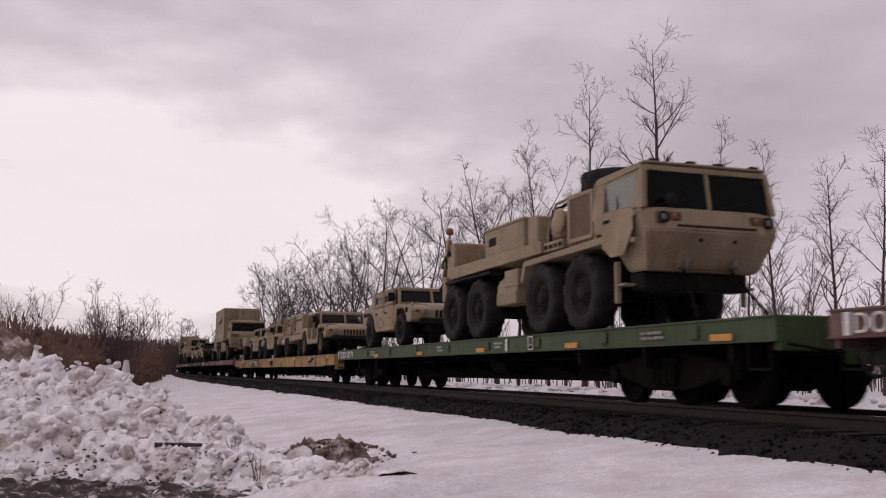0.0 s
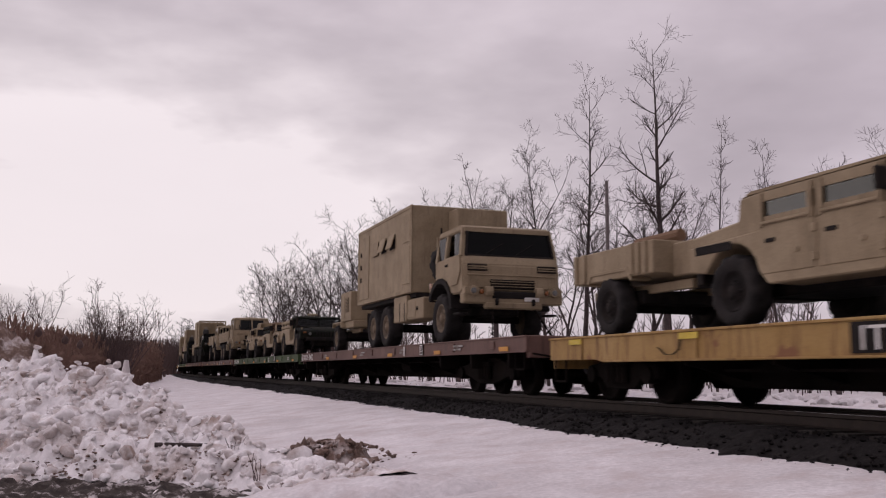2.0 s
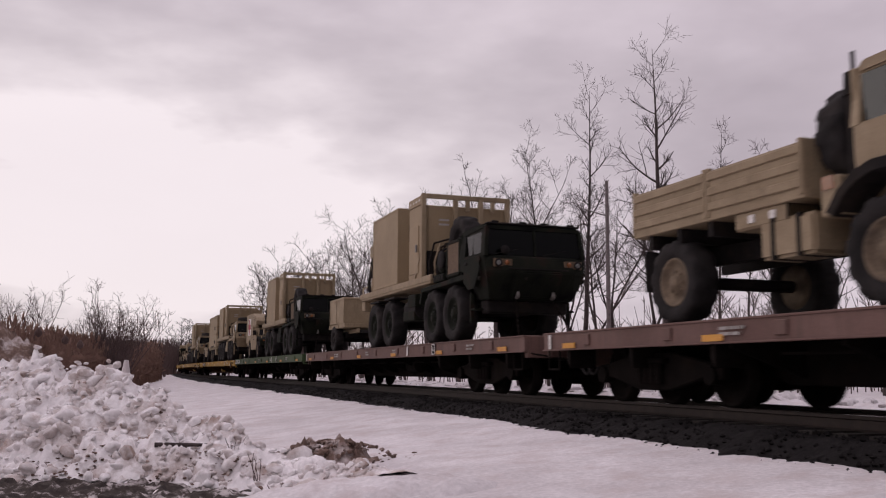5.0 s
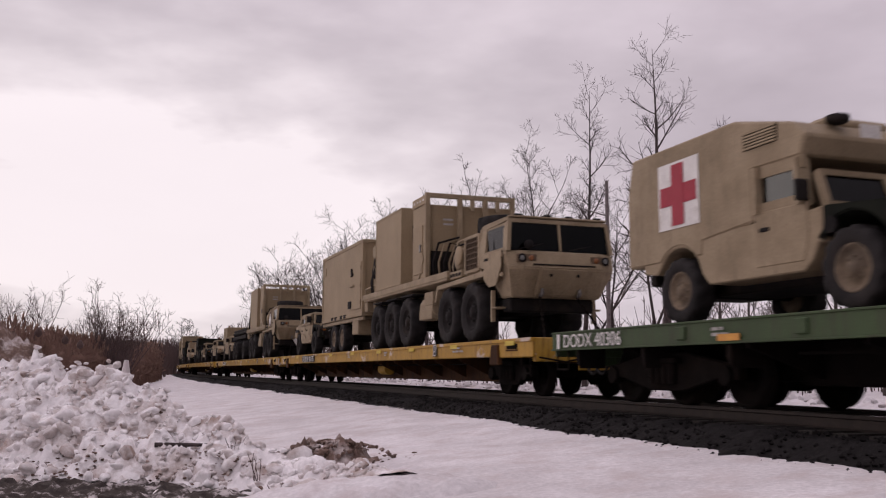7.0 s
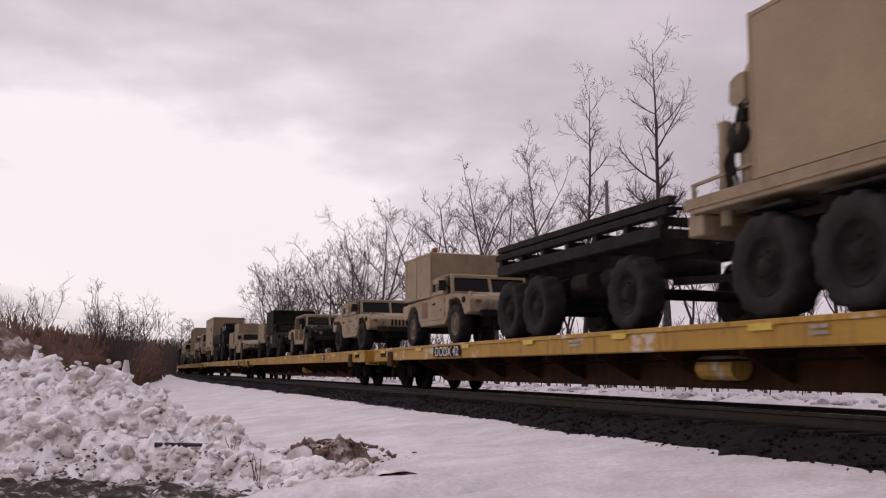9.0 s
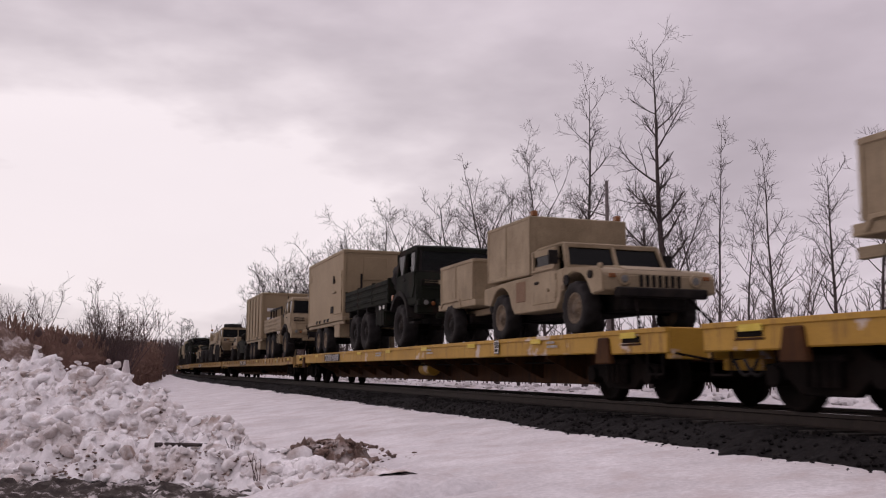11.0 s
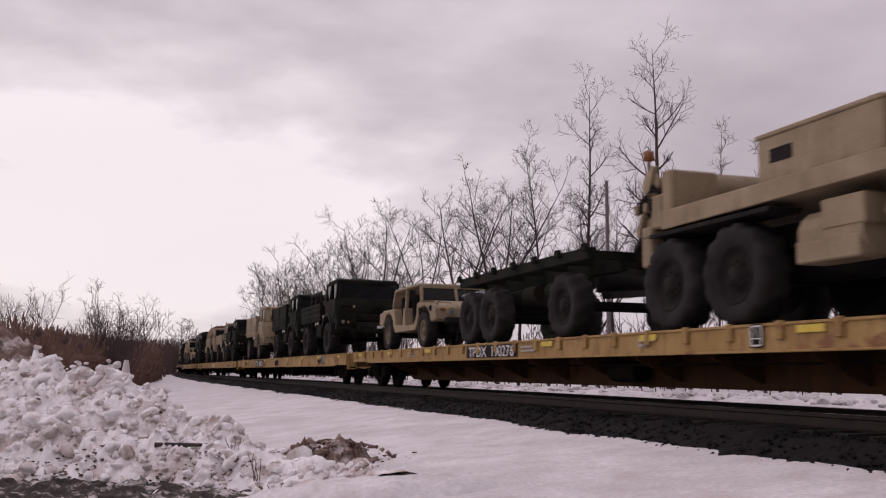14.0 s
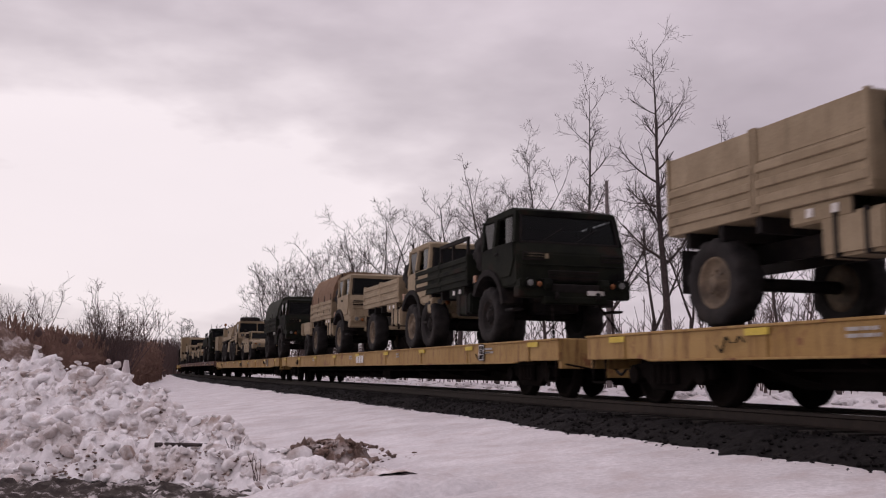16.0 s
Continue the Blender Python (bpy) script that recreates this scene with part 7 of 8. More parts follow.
def small_trailer(kind="box", paint=None, label=""):
    """Single-axle trailers: a cargo box, a generator with fenders, or a lidded equipment box."""
    paint = paint or TAN
    names = {"box": "low tan cargo trailer with ribbed sides", "generator": "tan generator set on a single-axle trailer", "lidded": "tan trailer with a tall lidded equipment box", "cabin": "tan trailer with a small equipment cabin"}
    t = thing("trailer", label or names[kind], "trailer", "vehicles on the train")
    hw, r = 1.06, 0.47
    axle_pair(t, 0.0, hw, r, 0.3, paint if kind in ("generator",) else BLACK)
    for sy in (-1, 1):
        part("frame_rail", box(shape(), -1.3, 1.7, sy * 0.55 - 0.05, sy * 0.55 + 0.05, 0.66, 0.8, 0.01), paint, t)
        part("drawbar", bar(shape(), (1.6, sy * 0.5, 0.7), (2.9, 0, 0.66), 0.09), BLACK, t)
        fl = [(-0.72, 0.9), (-0.6, 1.05), (0.6, 1.05), (0.75, 0.85), (0.7, 0.83), (0.56, 1.0), (-0.56, 1.0), (-0.66, 0.87)]
        part("fender", prism(shape(), fl, min(sy * 0.7, sy * hw), max(sy * 0.7, sy * hw), 0.006), paint, t)
    part("jack_leg", rod(shape(), (2.3, -0.2, 0.0), (2.3, -0.2, 0.75), 0.04, 8), BLACK, t)
    part("suspension", box(shape(), -0.5, 0.5, -0.7, 0.7, 0.5, 0.72, 0.02), BLACK, t)
    if kind == "box":
        b = part("cargo_body", box(shape(), -1.2, 1.35, -hw + 0.02, hw - 0.02, 0.9, 1.4, 0.015), paint, t)
        for x in (-1.1, -0.8, 0.75, 0.95, 1.15):
            part("side_rib", box(shape(), x - 0.05, x + 0.05, -hw - 0.02, -hw + 0.03, 0.92, 1.4, 0.01), paint, b)
        part("front_box", box(shape(), 1.35, 1.9, -0.7, 0.7, 0.85, 1.35, 0.02), paint, t)
        part("tarpaulin_roll", rod(shape(), (0.2, -0.6, 1.47), (1.3, -0.5, 1.5), 0.1, 10), CANVAS, t)
    elif kind == "generator":
        g = part("generator_housing", box(shape(), 0.32, 1.82, -0.98, 0.1, 1.05, 2.05, 0.02), paint, t)
        louvres(t, 1.02, 1.5, -0.98, 1.35, 1.85, 10, paint)
        part("housing_door", box(shape(), 0.42, 0.92, -1.0, -0.97, 1.15, 1.95, 0.01), paint, g)
        part("exhaust_flap", prism(shape(), [(1.62, 2.03), (1.78, 2.25), (1.86, 2.23), (1.82, 2.03)], -0.6, 0.05), BLACK, g)
        part("base_skid", box(shape(), 0.1, 1.9, -0.9, 0.2, 0.82, 1.05, 0.02), paint, t)
        part("control_panel", box(shape(), 1.81, 1.85, -0.62, 0.02, 1.72, 2.0, 0.01), BLACK, g)
        part("rear_deck", box(shape(), -0.9, 0.32, -0.95, 0.95, 0.96, 1.04, 0.01), paint, t)
    elif kind == "lidded":
        b = part("equipment_box", box(shape(), -0.75, 1.45, -1.02, 1.02, 0.98, 1.85, 0.015), paint, t)
        for x in (-0.72, 0.3, 1.42):
            part("edge_trim", box(shape(), x - 0.03, x + 0.03, -1.04, -1.015, 1.0, 1.84, 0.006), paint, b)
        part("lid", box(shape(), -0.77, 1.47, -1.04, 1.04, 1.82, 1.9, 0.012), paint, b)
        part("lower_tray", box(shape(), -0.9, 1.6, -1.03, 1.03, 0.84, 0.98, 0.012), paint, t)
    else:
        b = part("equipment_cabin", box(shape(), -0.1, 1.5, -0.95, 0.95, 1.05, 1.62, 0.02), paint, t)
        for y in (-0.6, -0.1, 0.4):
            part("intake", box(shape(), -0.12, -0.09, y, y + 0.3, 1.3, 1.55), BLACK, b)
        for x in (0.1, 0.6):
            part("side_opening", box(shape(), x, x + 0.3, -0.965, -0.94, 1.3, 1.55, 0.01), BLACK, b)
        part("tail_deck", box(shape(), -1.45, 0.0, -1.0, 1.0, 0.82, 0.95, 0.015), paint, t)
        part("signal_post", rod(shape(), (-1.3, -0.9, 0.95), (-1.3, -0.9, 1.3), 0.04, 8), BLACK, t)
        part("tail_lamp", box(shape(), -1.48, -1.44, -0.95, -0.75, 0.84, 0.94), RED_LENS, t)
    return t


def equipment_trailer(label=""):
    t = thing("equipment_trailer", label or "long tan trailer with cooling units and a railed platform", "trailer", "vehicles on the train")
    hw, r = 1.08, 0.47
    axle_pair(t, 0.0, hw + 0.02, r, 0.32, BLACK)
    axle_pair(t, 2.35, hw - 0.12, 0.4, 0.28, BLACK)
    part("bed", prism(shape(), [(-1.5, 0.62), (-1.5, 0.88), (-0.62, 0.98), (3.7, 0.98), (3.7, 0.78), (0.9, 0.72), (0.62, 0.62), (0.55, 0.9), (-0.55, 0.9), (-0.62, 0.62)], -hw, hw, 0.015), TAN, t)
    a = part("cooling_cabinet", box(shape(), -0.5, 0.45, -1.0, 1.0, 1.0, 1.86, 0.03), TAN, t)
    for x0, x1 in ((-0.42, -0.12), (-0.06, 0.24)):
        louvres(t, x0, x1, -1.0, 1.42, 1.76, 6, TAN)
    part("hood_lip", prism(shape(), [(-0.55, 1.24), (-0.35, 1.3), (-0.05, 1.22), (-0.05, 1.1), (-0.55, 1.12)], -1.04, -0.98), TAN, a)
    b = part("generator_cabinet", box(shape(), 1.0, 3.35, -1.0, 1.0, 1.02, 1.85, 0.03), TAN, t)
    louvres(t, 1.1, 1.75, -1.0, 1.12, 1.78, 12, TAN, "radiator_grille")
    part("cabinet_neck", box(shape(), 0.45, 1.0, -0.9, 0.9, 1.0, 1.8, 0.02), TAN, t)
    for x in (2.1, 2.6, 3.1):
        part("cabinet_latch", box(shape(), x, x + 0.06, -1.03, -0.99, 1.55, 1.65, 0.008), BLACK, b)
    # railed platform at the tail
    for x in (-1.46, -1.0, -0.6):
        for y in (-1.02, 1.02):
            part("rail_post", box(shape(), x - 0.025, x + 0.025, y - 0.025, y + 0.025, 0.85, 1.62 if x < -1.2 else 1.75), TAN, t)
    for y in (-1.02, 1.02):
        for z in (1.2, 1.45):
            part("hand_rail", bar(shape(), (-1.46, y, z), (-0.6, y, z + 0.02), 0.035), TAN, t)
        part("hand_rail", bar(shape(), (-1.46, y, 1.6), (-0.6, y, 1.76), 0.04), TAN, t)
    for z in (1.1, 1.35, 1.6):
        part("ladder_rung", bar(shape(), (-1.46, -1.02, z), (-1.46, 1.02, z), 0.035), TAN, t)
    part("cable_reel", lathe(shape(), [(0.08, -0.3), (0.24, -0.28), (0.24, 0.28), (0.08, 0.3)], (-0.95, 0, 1.15), 14), BLACK, t)
    part("marking", box(shape(), -0.95, -0.75, -hw - 0.006, -hw + 0.004, 0.72, 0.84), WHITE_PAINT, t)
    for sy in (-1, 1):
        part("drawbar", bar(shape(), (3.6, sy * 0.4, 0.82), (4.6, 0, 0.75), 0.09), TAN, t)
    return t


KITS = {}


def load(make, **options):
    """A load of that kind: built at first, copied after that."""
    key = (make, repr(sorted((k, str(v)) for k, v in options.items())))
    if key not in KITS:
        KITS[key] = make(**options)
        return KITS[key]
    return copy_thing(KITS[key], Matrix())


# kind, place of the front axle, options
M6 = dict(rears=(-3.75, -5.15), bed=(-6.4, -1.1))
LOADS = [
    (heavy_truck, 14.2, dict()), (hum, 25.2, dict(style="hard")),
    (hum, 36.0, dict(style="open")), (equipment_trailer, 43.5, dict()), (hum, 46.7, dict(style="turret")), (hum, 52.0, dict(style="hard")), (small_trailer, 58.6, dict(kind="box")),
    (cargo_truck, 66.5, dict(rears=(-4.85, -6.25), load="shelter", bed=(-8.1, -2.33))), (small_trailer, 78.4, dict(kind="generator")),
    (hum, 86.2, dict(style="pickup", hood=OLIVE, extra=("filter",))), (hum, 92.0, dict(style="pickup", rack=OLIVE)), (hum, 98.7, dict(style="turret", extra=("antenna",))),
    (cargo_truck, 109.9, dict(cab="new", rears=(-3.9, -5.3), bed=(-7.15, -1.0), rack="rail")), (cargo_truck, 120.2, dict(rears=(-3.9,), bed=(-4.9, -1.15))),
    (heavy_truck, 133.3, dict(load="shelters", axles=(0, -1.5, -5.4, -7.0), camo=True)), (small_trailer, 146.5, dict(kind="lidded")),
    (heavy_truck, 154.4, dict(load="shelters", axles=(0, -1.5, -5.4, -7.0), camo=True)), (hum, 165.55, dict(style="ambulance", hood=OLIVE)),
    (heavy_truck, 176.8, dict(load="shelters", axles=(0, -1.6, -4.9, -6.4, -7.9), marks=False)), (container_trailer, 189.4, dict()), (hum, 194.6, dict(style="hard", hood=OLIVE)),
    (heavy_truck, 205.3, dict(load="shelters", axles=(0, -1.5, -5.5, -7.0))), (frame_trailer, 215.6, dict(stacked=True)), (hum, 223.6, dict(style="shelter")),
    (hum, 232.4, dict(style="hard")), (hum, 241.7, dict(style="open", hood=OLIVE)), (hum, 248.6, dict(style="shelter", paint=OLIVE, rims=OLIVE, label="dark green shelter-carrying utility truck")), (small_trailer, 255.2, dict(kind="lidded")),
    (hum, 262.6, dict(style="shelter")), (small_trailer, 269.1, dict(kind="lidded")), (cargo_truck, 272.8, dict(camo=True, **M6)), (container_trailer, 282.6, dict()),
    (cargo_truck, 291.2, dict(rears=(-3.6, -5.0), bed=(-6.3, -1.1), rack="half")), (container_trailer, 301.5, dict(ribbed=True)), (hum, 305.9, dict(style="radome", paint=OLIVE, rims=OLIVE, label="dark green radome-carrying utility truck on a flat car")), (small_trailer, 312.9, dict(kind="cabin")),
    (heavy_truck, 320.6, dict(axles=(0, -1.6, -5.0, -6.5))), (frame_trailer, 330.5, dict(stacked=False, axles=(0, -3.4, -4.65))), (hum, 338.7, dict(style="open")),
    (cargo_truck, 349.8, dict(camo=True, rack="half")), (cargo_truck, 357.4, dict(camo=True, rack="panel")), (cargo_truck, 367.1, dict(cab="new", rack="panel")),
    (cargo_truck, 379.0, dict(camo=True, rack="half")), (cargo_truck, 384.4, dict()), (cargo_truck, 392.9, dict(load="canvas")), (small_trailer, 399.5, dict(kind="box")),
    (cargo_truck, 405.2, dict(load="canvas", camo=True)), (hum, 416.5, dict(style="hard")), (heavy_truck, 423.5, dict()),
    (small_trailer, 436.5, dict(kind="lidded")), (cargo_truck, 441.0, dict(camo=True, rack="half")), (hum, 451.0, dict(style="hard")),
    (hum, 458.5, dict(style="turret")), (cargo_truck, 466.0, dict()), (hum, 481.5, dict(style="hard")), (container_trailer, 490.0, dict()), (hum, 498.0, dict(style="open")),
    (cargo_truck, 512.0, dict(camo=True, rack="panel")), (cargo_truck, 523.0, dict()),
]
# ---- flat cars ----
def wheelset_mesh():
    bm = shape()
    for sy in (-1, 1):
        y = sy * 0.7175
        lathe(bm, [(0.08, y - 0.09 * sy), (0.2, y - 0.07 * sy), (0.23, y + 0.02 * sy), (0.36, y + 0.03 * sy), (0.36, y + 0.065 * sy), (0.42, y + 0.065 * sy), (0.43, y - 0.04 * sy), (0.46, y - 0.06 * sy), (0.45, y - 0.075 * sy), (0.36, y - 0.075 * sy), (0.34, y - 0.04 * sy), (0.12, y - 0.06 * sy)], seg=26)
    rod(bm, (0, -1.05, 0), (0, 1.05, 0), 0.08)
    return bm, TRUCK_IRON


def side_frame_mesh(half):
    def make():
        bm = shape()
        prism(bm, [(-half - 0.22, 0.36), (-half - 0.22, 0.56), (-half + 0.16, 0.6), (-0.5, 0.74), (0.5, 0.74), (half - 0.16, 0.6), (half + 0.22, 0.56), (half + 0.22, 0.36), (half - 0.2, 0.38), (0.42, 0.2), (-0.42, 0.2), (-half + 0.2, 0.38)], -0.07, 0.07, 0.02)
        for x in (-half, half):
            rod(bm, (x, -0.13, 0.42), (x, 0.05, 0.42), 0.13, 12)
        for x in (-0.24, -0.08, 0.08, 0.24):
            rod(bm, (x, -0.12, 0.3), (x, -0.12, 0.6), 0.065, 8)
        box(bm, -0.42, 0.42, -0.2, 0.02, 0.58, 0.66, 0.02)
        return bm, TRUCK_IRON
    return make


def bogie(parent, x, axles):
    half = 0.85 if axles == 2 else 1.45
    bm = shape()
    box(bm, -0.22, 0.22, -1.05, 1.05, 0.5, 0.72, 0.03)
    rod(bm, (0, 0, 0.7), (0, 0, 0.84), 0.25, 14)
    b = part("bogie", bm, TRUCK_IRON, parent, "rusty cast-iron bogie, under-car shade in its dark colour")
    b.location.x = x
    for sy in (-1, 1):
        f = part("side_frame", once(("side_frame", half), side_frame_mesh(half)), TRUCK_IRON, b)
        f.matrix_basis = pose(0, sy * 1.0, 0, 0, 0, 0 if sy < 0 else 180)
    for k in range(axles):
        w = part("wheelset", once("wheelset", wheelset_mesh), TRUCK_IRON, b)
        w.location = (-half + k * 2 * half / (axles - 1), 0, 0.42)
    return b


def graffiti(parent, x, z, y, w, h, material, seed):
    """A sprayed scrawl of curved strokes."""
    rng = random.Random(seed)
    bm = shape()
    px, pz = x, z + h * 0.5
    n = max(6, int(w / 0.09))
    for i in range(n):
        nx, nz = x + w * (i + 1) / n + rng.uniform(-0.04, 0.04), z + rng.choice((0.05, 0.35, 0.6, 0.95)) * h
        bar(bm, (px, y, pz), (nx, y, nz), 0.028, 0.006)
        px, pz = nx, nz
    tagged(part("graffiti", bm, material, parent), "sprayed dark scrawl", kind="stuff")


def bars(parent, x, z, y, rows, material, width, height=0.05, gap=0.035, seed=1):
    """Unreadable stencilled lines."""
    rng = random.Random(seed)
    bm = shape()
    for r in range(rows):
        w = width * rng.uniform(0.6, 1)
        u = x
        while u < x + w:
            k = rng.uniform(0.06, 0.22)
            box(bm, u, min(u + k, x + w), y - 0.002, y + 0.002, z - r * (height + gap), z - r * (height + gap) + height)
            u += k + 0.03
    tagged(part("stencilled_lines", bm, material, parent), kind="stuff")


def placard(parent, x, z, y, s=0.34):
    bm = box(shape(), x, x + s, y - 0.003, y + 0.003, z, z + s * 1.15)
    p = part("placard", bm, BLACK, parent, "small black data placard with white frame")
    bm = shape()
    h = s * 1.15
    for a in ((0.015, s - 0.015, 0.015, 0.035), (0.015, s - 0.015, h - 0.035, h - 0.015), (0.015, 0.035, 0.015, h - 0.015), (s - 0.035, s - 0.015, 0.015, h - 0.015), (0.04, s - 0.04, h * 0.36, h * 0.4), (s * 0.45, s * 0.49, h * 0.4, h - 0.04)):
        box(bm, x + a[0], x + a[1], y - 0.008, y - 0.0035, z + a[2], z + a[3])
    part("frame_lines", bm, WHITE_PAINT, p)


STYLES = {
    # deck height, sill depth, half width, axles, belly depth, paint
    "six_axle": (1.12, 0.31, 1.46, 3, 0.82, None),
    "plain": (1.03, 0.42, 1.38, 2, 0.78, None),
    "deep": (1.08, 0.34, 1.40, 2, 0.84, None),
    "lashing": (1.03, 0.34, 1.40, 2, 0.8, None),
}


def flat_car(style, length, paint, label, text="", text_x=0.5, text_w=2.0, plate=False, seed=0):
    top, sill, hw, axles, belly, _ = STYLES[style]
    rng = random.Random(seed)
    car = thing("flat_car", label, "rail car", "flat cars of the train")
    h = length / 2 - 0.32
    low = top - sill
    bm = box(shape(), -h + 0.05, h - 0.05, -hw + 0.07, hw - 0.07, top - 0.1, top - 0.012)
    part("deck", bm, DECK, car, "dark worn timber deck")
    end = 1.6
    for sy in (-1, 1):
        bm = shape()
        y0, y1 = (-hw, -hw + 0.06) if sy < 0 else (hw - 0.06, hw)
        if style == "six_axle":
            prism(bm, [(-h, top), (h, top), (h, low), (-h, low)], y0, y1, 0.008)
            lips = [(-h, h, 0.02, top - 0.03, top), (-h, h, 0.03, low, low + 0.025)]
        elif style == "deep":
            prism(bm, [(-h, top), (h, top), (h, low - 0.02), (h - end, low - 0.02), (h - end - 0.2, low), (-h + end + 0.2, low), (-h + end, low - 0.02), (-h, low - 0.02)], y0, y1, 0.02)
            lips = [(-h, h, 0.025, top - 0.07, top)]
        else:
            prism(bm, [(-h, top), (h, top), (h, low + 0.04), (h - end, low + 0.04), (h - end - 0.3, low), (-h + end + 0.3, low), (-h + end, low + 0.04), (-h, low + 0.04)], y0, y1, 0.012)
            lips = [(-h, h, 0.03, top - 0.035, top), (-h + end + 0.3, h - end - 0.3, 0.03, low, low + 0.03)]
        s = part("side_sill", bm, paint, car)
        for xa, xb, d, za, zb in lips:
            part("sill_flange", box(shape(), xa, xb, y0 - d * (sy < 0), y1 + d * (sy > 0), za, zb, 0.006), paint, s)
        if sy < 0:
            # stake pockets or lashing posts down the near sill
            if style == "lashing":
                n = int(length / 0.95)
                for i in range(n):
                    x = -h + 0.6 + i * (2 * h - 1.2) / (n - 1)
                    pk = part("lashing_post", once("lashing_post", lambda: (box(box(shape(), -0.06, 0.06, -0.05, 0.0, -0.2, 0.02, 0.012), -0.1, 0.1, -0.03, 0.0, -0.05, 0.0, 0.01), CAR_FADED)), CAR_FADED, s)
                    pk.location = (x, -hw, top)
            elif style == "six_axle":
                for i in range(9):
                    x = -h + 1.6 + i * (2 * h - 3.2) / 8
                    pk = part("stake_pocket", once(("stake_pocket", paint.name), lambda: (box(shape(), -0.1, 0.1, -0.035, 0.0, -0.2, -0.02, 0.012), paint)), paint, s)
                    pk.location = (x, -hw, top - 0.04)
            elif style == "plain":
                for i in range(9):
                    x = -h + 1.2 + i * (2 * h - 2.4) / 8
                    pk = part("sill_rib", once(("sill_rib", paint.name), lambda: (box(shape(), -0.02, 0.02, -0.028, 0.0, -sill + 0.03, -0.035, 0.004), paint)), paint, s)
                    pk.location = (x, -hw, top)
    for sx in (-1, 1):
        bm = shape()
        box(bm, min(sx * h, sx * (h - 0.14)), max(sx * h, sx * (h - 0.14)), -hw + 0.06, hw - 0.06, low - 0.1, top, 0.015)
        box(bm, min(sx * (h + 0.02), sx * h), max(sx * (h + 0.02), sx * h), -0.5, 0.5, low - 0.25, top - 0.05, 0.01)
        part("end_sill", bm, paint, car)
        bm = shape()
        bar(bm, (sx * (h - 0.2), 0, 0.87), (sx * (h + 0.3), 0, 0.87), 0.14, 0.16)
        box(bm, min(sx * (h + 0.18), sx * (h + 0.36)), max(sx * (h + 0.18), sx * (h + 0.36)), -0.15, 0.15, 0.74, 1.0, 0.05)
        part("coupler", bm, TRUCK_IRON, car, "rusty knuckle coupler")
        bm = shape()
        hose(bm, [(sx * (h + 0.3 + k * 0.07), -0.35, 0.42 + 3.2 * (k * 0.07) ** 2) for k in range(-4, 5)], 0.025)
        part("air_hose", bm, RUBBER, car)
        # grab iron and step at the corner
        bm = shape()
        x = sx * (h - 0.35)
        for dx in (-0.2, 0.2):
            bar(bm, (x + dx, -hw + 0.03, low - 0.32), (x + dx, -hw + 0.03, low + 0.05), 0.022)
        bar(bm, (x - 0.2, -hw + 0.03, low - 0.31), (x + 0.2, -hw + 0.03, low - 0.31), 0.03)
        part("corner_step", bm, TRUCK_IRON, car)
    for sx in (-1, 1):
        x = sx * (h - 0.95)
        if style == "deep":
            part("lashing_slot", box(shape(), x - 0.26, x + 0.26, -hw - 0.006, -hw + 0.01, top - 0.2, top - 0.1, 0.01), TRUCK_IRON, car, "dark lashing slot")
            part("slot_lip", box(shape(), x - 0.28, x + 0.28, -hw - 0.016, -hw + 0.006, top - 0.235, top - 0.205, 0.006), GIRDER, car)
        if style == "deep":
            x = sx * (h - 1.75)
            part("jacking_pad", prism(shape(), [(x - 0.16, top - 0.1), (x + 0.16, top - 0.1), (x + 0.24, low - 0.16), (x - 0.24, low - 0.16)], -hw - 0.05, -hw + 0.05, 0.02), GIRDER, car, "rust-brown jacking pad")
        if style == "six_axle":
            for dx in (0.9, 2.9, 4.9):
                x = sx * (h - dx)
                part("frame_knee", prism(shape(), [(x - 0.05, low + 0.02), (x + 0.05, low + 0.02), (x + 0.05, low - 0.3), (x - 0.05, low - 0.18)], -hw + 0.02, -hw + 0.5, 0.01), TRUCK_IRON, car)
        part("cut_lever", hose(shape(), [(sx * (h + 0.06), -hw + 0.1, low - 0.02), (sx * (h + 0.1), -0.8, low - 0.1), (sx * (h + 0.12), -0.3, low + 0.0)], 0.018, 5), TRUCK_IRON, car)
    # centre sill: a fish-bellied girder under the deck, with cross bearers
    zb = top - belly
    bm = shape()
    cw = 0.28 if style in ("six_axle", "plain") else 0.55
    reach = h - (4.6 if axles == 3 else 3.4)
    prism(bm, [(-h + 0.3, low + 0.05), (h - 0.3, low + 0.05), (h - 0.3, low - 0.12), (reach + 0.7, low - 0.12), (reach - 0.3, zb), (-reach + 0.3, zb), (-reach - 0.7, low - 0.12), (-h + 0.3, low - 0.12)], -cw, cw, 0.015)
    # either girder colour is darkened for the shade below the deck
    part("centre_sill", bm, TRUCK_IRON if style in ("six_axle", "plain") else GIRDER, car, "girder under the deck, grime and shade in its colour")
    n = 7 if length < 25 else 12
    for i in range(n):
        x = -reach + 0.6 + i * (2 * reach - 1.2) / (n - 1)
        for sy in (-1, 1):
            bm = shape()
            v = [(cw - 0.01, low + 0.03), (hw - 0.08, low + 0.03), (hw - 0.08, low - 0.05), (cw - 0.01, zb + 0.08)]
            a = [bm.verts.new((x - 0.03, sy * yy, zz)) for yy, zz in v]
            b = [bm.verts.new((x + 0.03, sy * yy, zz)) for yy, zz in v]
            bm.faces.new(a), bm.faces.new(b[::-1])
            for k in range(4):
                bm.faces.new((a[k], a[(k + 1) % 4], b[(k + 1) % 4], b[k]))
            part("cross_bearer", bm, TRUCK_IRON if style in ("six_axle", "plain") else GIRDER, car)
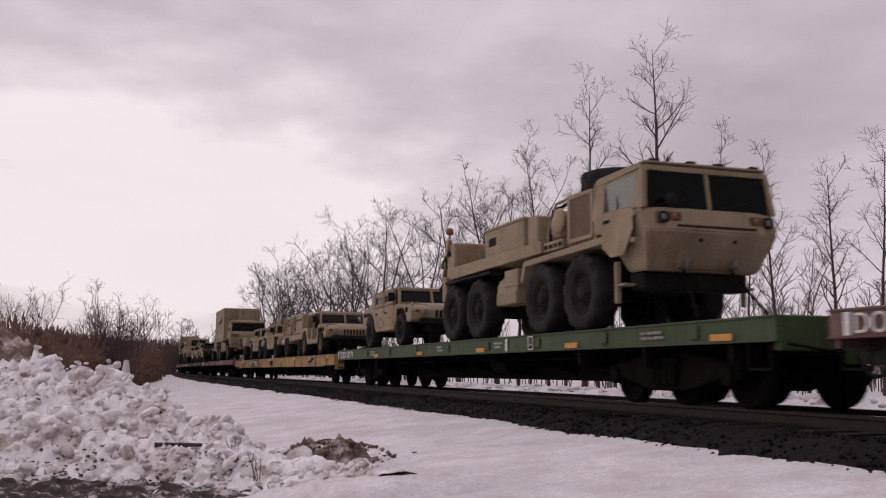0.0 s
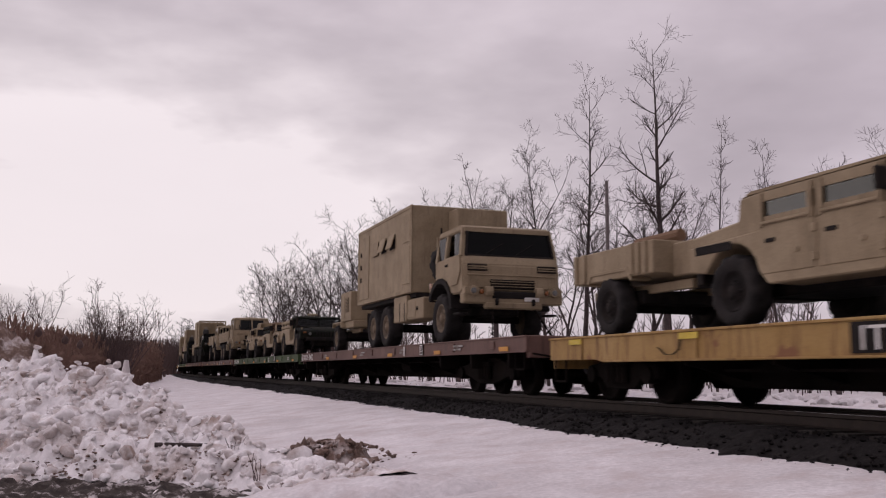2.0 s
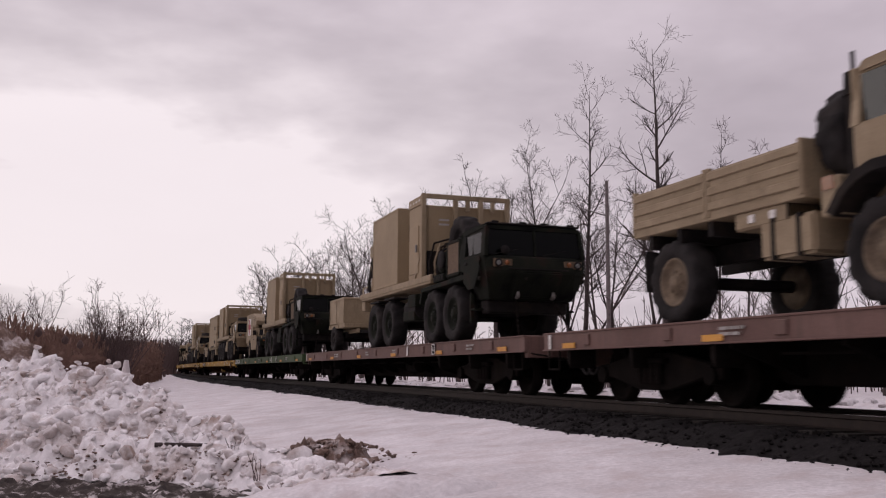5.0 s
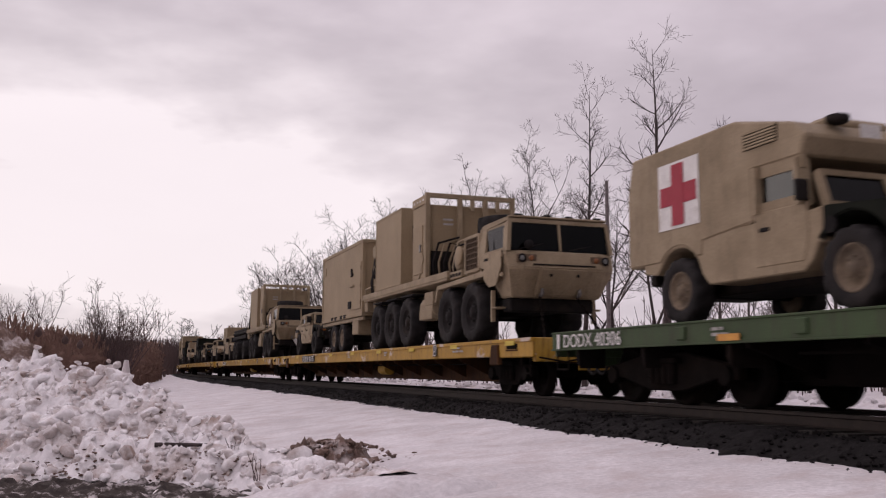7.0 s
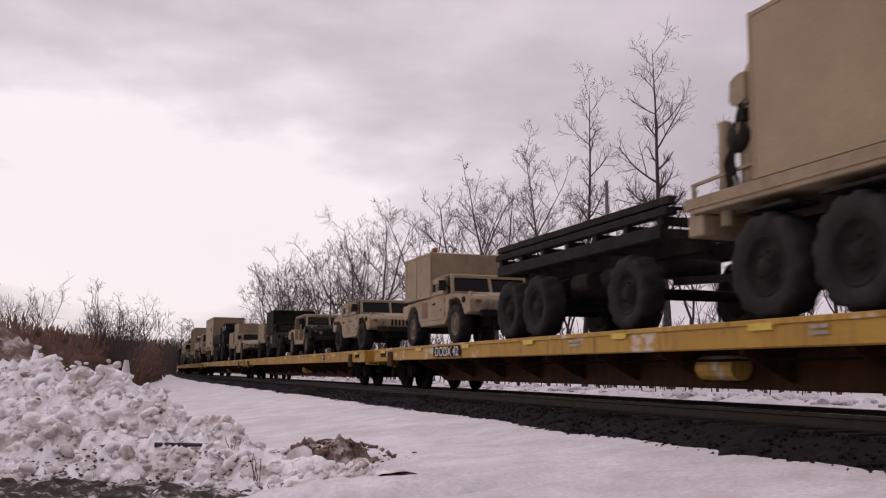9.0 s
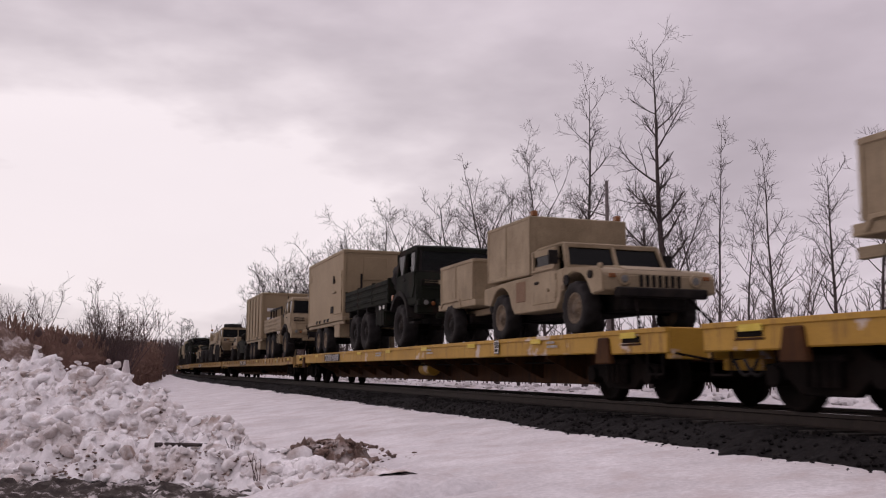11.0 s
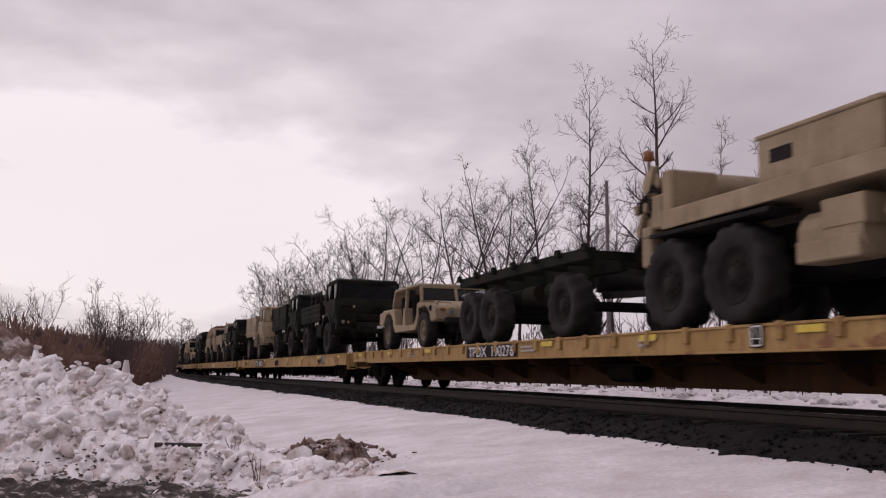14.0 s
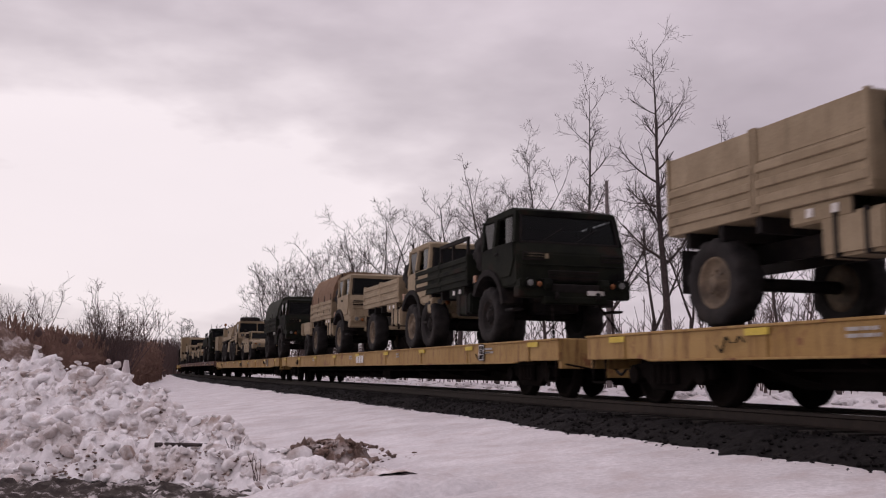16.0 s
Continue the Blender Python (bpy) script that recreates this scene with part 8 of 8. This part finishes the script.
    # brake gear under the middle
    bm = shape()
    rod(bm, (1.2, -0.75, low - 0.22), (2.0, -0.75, low - 0.22), 0.17, 14)
    part("air_reservoir", bm, TRUCK_IRON if style != "deep" else paint, car)
    bm = shape()
    bar(bm, (-reach + 1, -0.95, low - 0.12), (reach - 1, -0.95, low - 0.12), 0.035)
    part("brake_rod", bm, TRUCK_IRON, car)
    bx = h - (2.9 if axles == 3 else 1.85)
    bogie(car, -bx, axles)
    bogie(car, bx, axles)
    # markings on the near side
    y = -hw - 0.034
    t0 = -length / 2 + text_x
    if text:
        size = 0.3 if sill < 0.4 else 0.36
        if plate:
            bm = box(shape(), t0 - 0.12, t0 + text_w + 0.14, y + 0.006, y + 0.012, low + 0.05, top - 0.05)
            part("name_panel", bm, BLACK, car, "black panel behind white lettering")
        words(text, size, WHITE_PAINT, car, t0, y, low + (sill - size * 0.7) / 2, "letter", "white painted letter of the car mark", text_w)
    mark = ORANGE if style == "six_axle" else YELLOW_MARK
    k = 6 if style == "six_axle" else 9
    for i in range(k):
        x = -h + 1.0 + i * (2 * h - 2.0) / (k - 1)
        if text and t0 - 0.4 < x < t0 + text_w + 0.4:
            continue
        if style == "six_axle":
            bm = box(shape(), x - 0.22, x + 0.22, y, y + 0.006, low + 0.035, low + 0.12)
        else:
            bm = box(shape(), x - 0.22, x + 0.22, y, y + 0.006, top - 0.13, top - 0.045)
        part("reflector", bm, mark, car, "orange reflective strip" if style == "six_axle" else "yellow reflective strip")
    placard(car, -length / 2 + {"six_axle": 15.9, "plain": 24.8, "deep": 22.0, "lashing": 20.2}[style], low + 0.06 if sill > 0.32 else low + 0.02, y + 0.004, 0.24 if sill < 0.35 else 0.3)
    for i, x in enumerate((-h * 0.55, -h * 0.1, h * 0.25, h * 0.72)):
        x += rng.uniform(-0.8, 0.8)
        if text and t0 - 1.2 < x < t0 + text_w + 0.3:
            continue
        bars(car, x, top - 0.14, y + 0.003, 2, STENCIL, rng.uniform(0.35, 0.7), 0.04, 0.03, seed * 7 + i)
    if style == "plain":
        for i in range(3):
            x = (-0.12, 0.1, 0.32)[i]
            bm = shape()
            box(bm, x * 1.0 + i * 0.1, x + 0.24 + i * 0.1, y, y + 0.004, low + 0.09, low + 0.31, 0.0)
            part("faded_logo_block", bm, WHITE_PAINT if seed % 2 else BLACK, car)
        graffiti(car, h - 4.2 + rng.uniform(-0.5, 0.5), low + 0.08, y, 0.8, 0.25, BLACK, seed)
        graffiti(car, -h + 3.5, low + 0.08, y, 0.6, 0.22, BLACK, seed + 5)
    if style == "six_axle":
        for x in (-h + 0.25, h * 0.3):
            bm = box(shape(), x, x + 0.09, y, y + 0.006, low + 0.03, top - 0.04)
            part("white_stripe", bm, WHITE_PAINT, car)
    return car, top


# ---- the train, from its head: each load by the distance of its front axle behind the camera's mark at the start ----
GREEN = ("six_axle", CAR_GREEN, "six-axle flat car with faded green side sills, dirty")
BROWN = ("six_axle", CAR_BROWN, "six-axle flat car with faded oxide-brown side sills")
PALE = ("plain", CAR_FADED, "long flat car with rust-streaked faded yellow side sills")
GOLD = ("deep", CAR_YELLOW, "long flat car with deep yellow side sills and ribbed girder")
POSTS = ("lashing", CAR_FADED, "long yellow flat car with lashing posts along its sill")
CARS = [
    (BROWN, -14.0, 8.4, "DODX 40", 0.7, 1.3, False), (GREEN, 8.6, 31.6, "DODX 40174", 0.8, 1.8, False), (PALE, 31.8, 60.4, "ITTX 973034", 7.6, 2.5, True),
    (BROWN, 60.6, 83.1, "DODX 40472", 0.8, 1.9, False), (GREEN, 83.3, 105.4, "DODX 40389", 0.9, 1.85, False), (BROWN, 105.6, 128.1, "", 0, 0, False),
    (BROWN, 128.3, 149.8, "", 0, 0, False), (GREEN, 150.0, 172.5, "DODX 40306", 0.8, 1.9, False), (GOLD, 172.8, 200.7, "DODX 42185", 5.6, 2.2, True),
    (GOLD, 200.9, 229.9, "DODX 42", 5.9, 1.6, True), (GOLD, 230.4, 258.7, "", 0, 0, False), (GOLD, 258.9, 287.4, "DODX 42013", 6.05, 2.1, True),
    (POSTS, 287.7, 315.7, "TPDX  190480", 10.4, 2.4, True), (POSTS, 316.0, 345.2, "TPDX  190276", 10.75, 2.4, True), (PALE, 345.6, 374.6, "ITTX  964255", 7.95, 2.55, True),
    (PALE, 375.0, 403.8, "", 0, 0, False), (PALE, 404.0, 432.6, "", 0, 0, False), (BROWN, 433.0, 455.4, "", 0, 0, False), (BROWN, 455.7, 478.0, "", 0, 0, False),
    (GOLD, 478.4, 507.0, "", 0, 0, False), (PALE, 507.3, 536.0, "", 0, 0, False),
]
MOVERS = []
DECKS = []
for i, ((style, paint, label), q0, q1, text, tx, tw, plate) in enumerate(CARS):
    ob, top = flat_car(style, q1 - q0, paint, label, text, tx, tw, plate, i)
    MOVERS.append((ob, (q0 + q1) / 2, 0.0, True))
    DECKS.append((q0, q1, top))


def deck_under(q):
    return min(DECKS, key=lambda d: 0 if d[0] <= q <= d[1] else min(abs(q - d[0]), abs(q - d[1])))[2]


for make, q, options in LOADS:
    ob = load(make, **options)
    MOVERS.append((ob, q, deck_under(q + 1.5), False))

# ---- how the train runs ----
SPEED = 22.54
LAG = {7.0: -0.35}


def on_train(q, z, t):
    x, y, a = on_line(q - SPEED * t - LAG.get(t, 0.0))
    return pose(x, y, z, 0, 0, -90 - math.degrees(a))


def motions():
    times = [k * 0.5 for k in range(33)]
    for ob, q, z, _ in MOVERS:
        walk(ob, [(t, on_train(q, z, t)) for t in times])


motions()
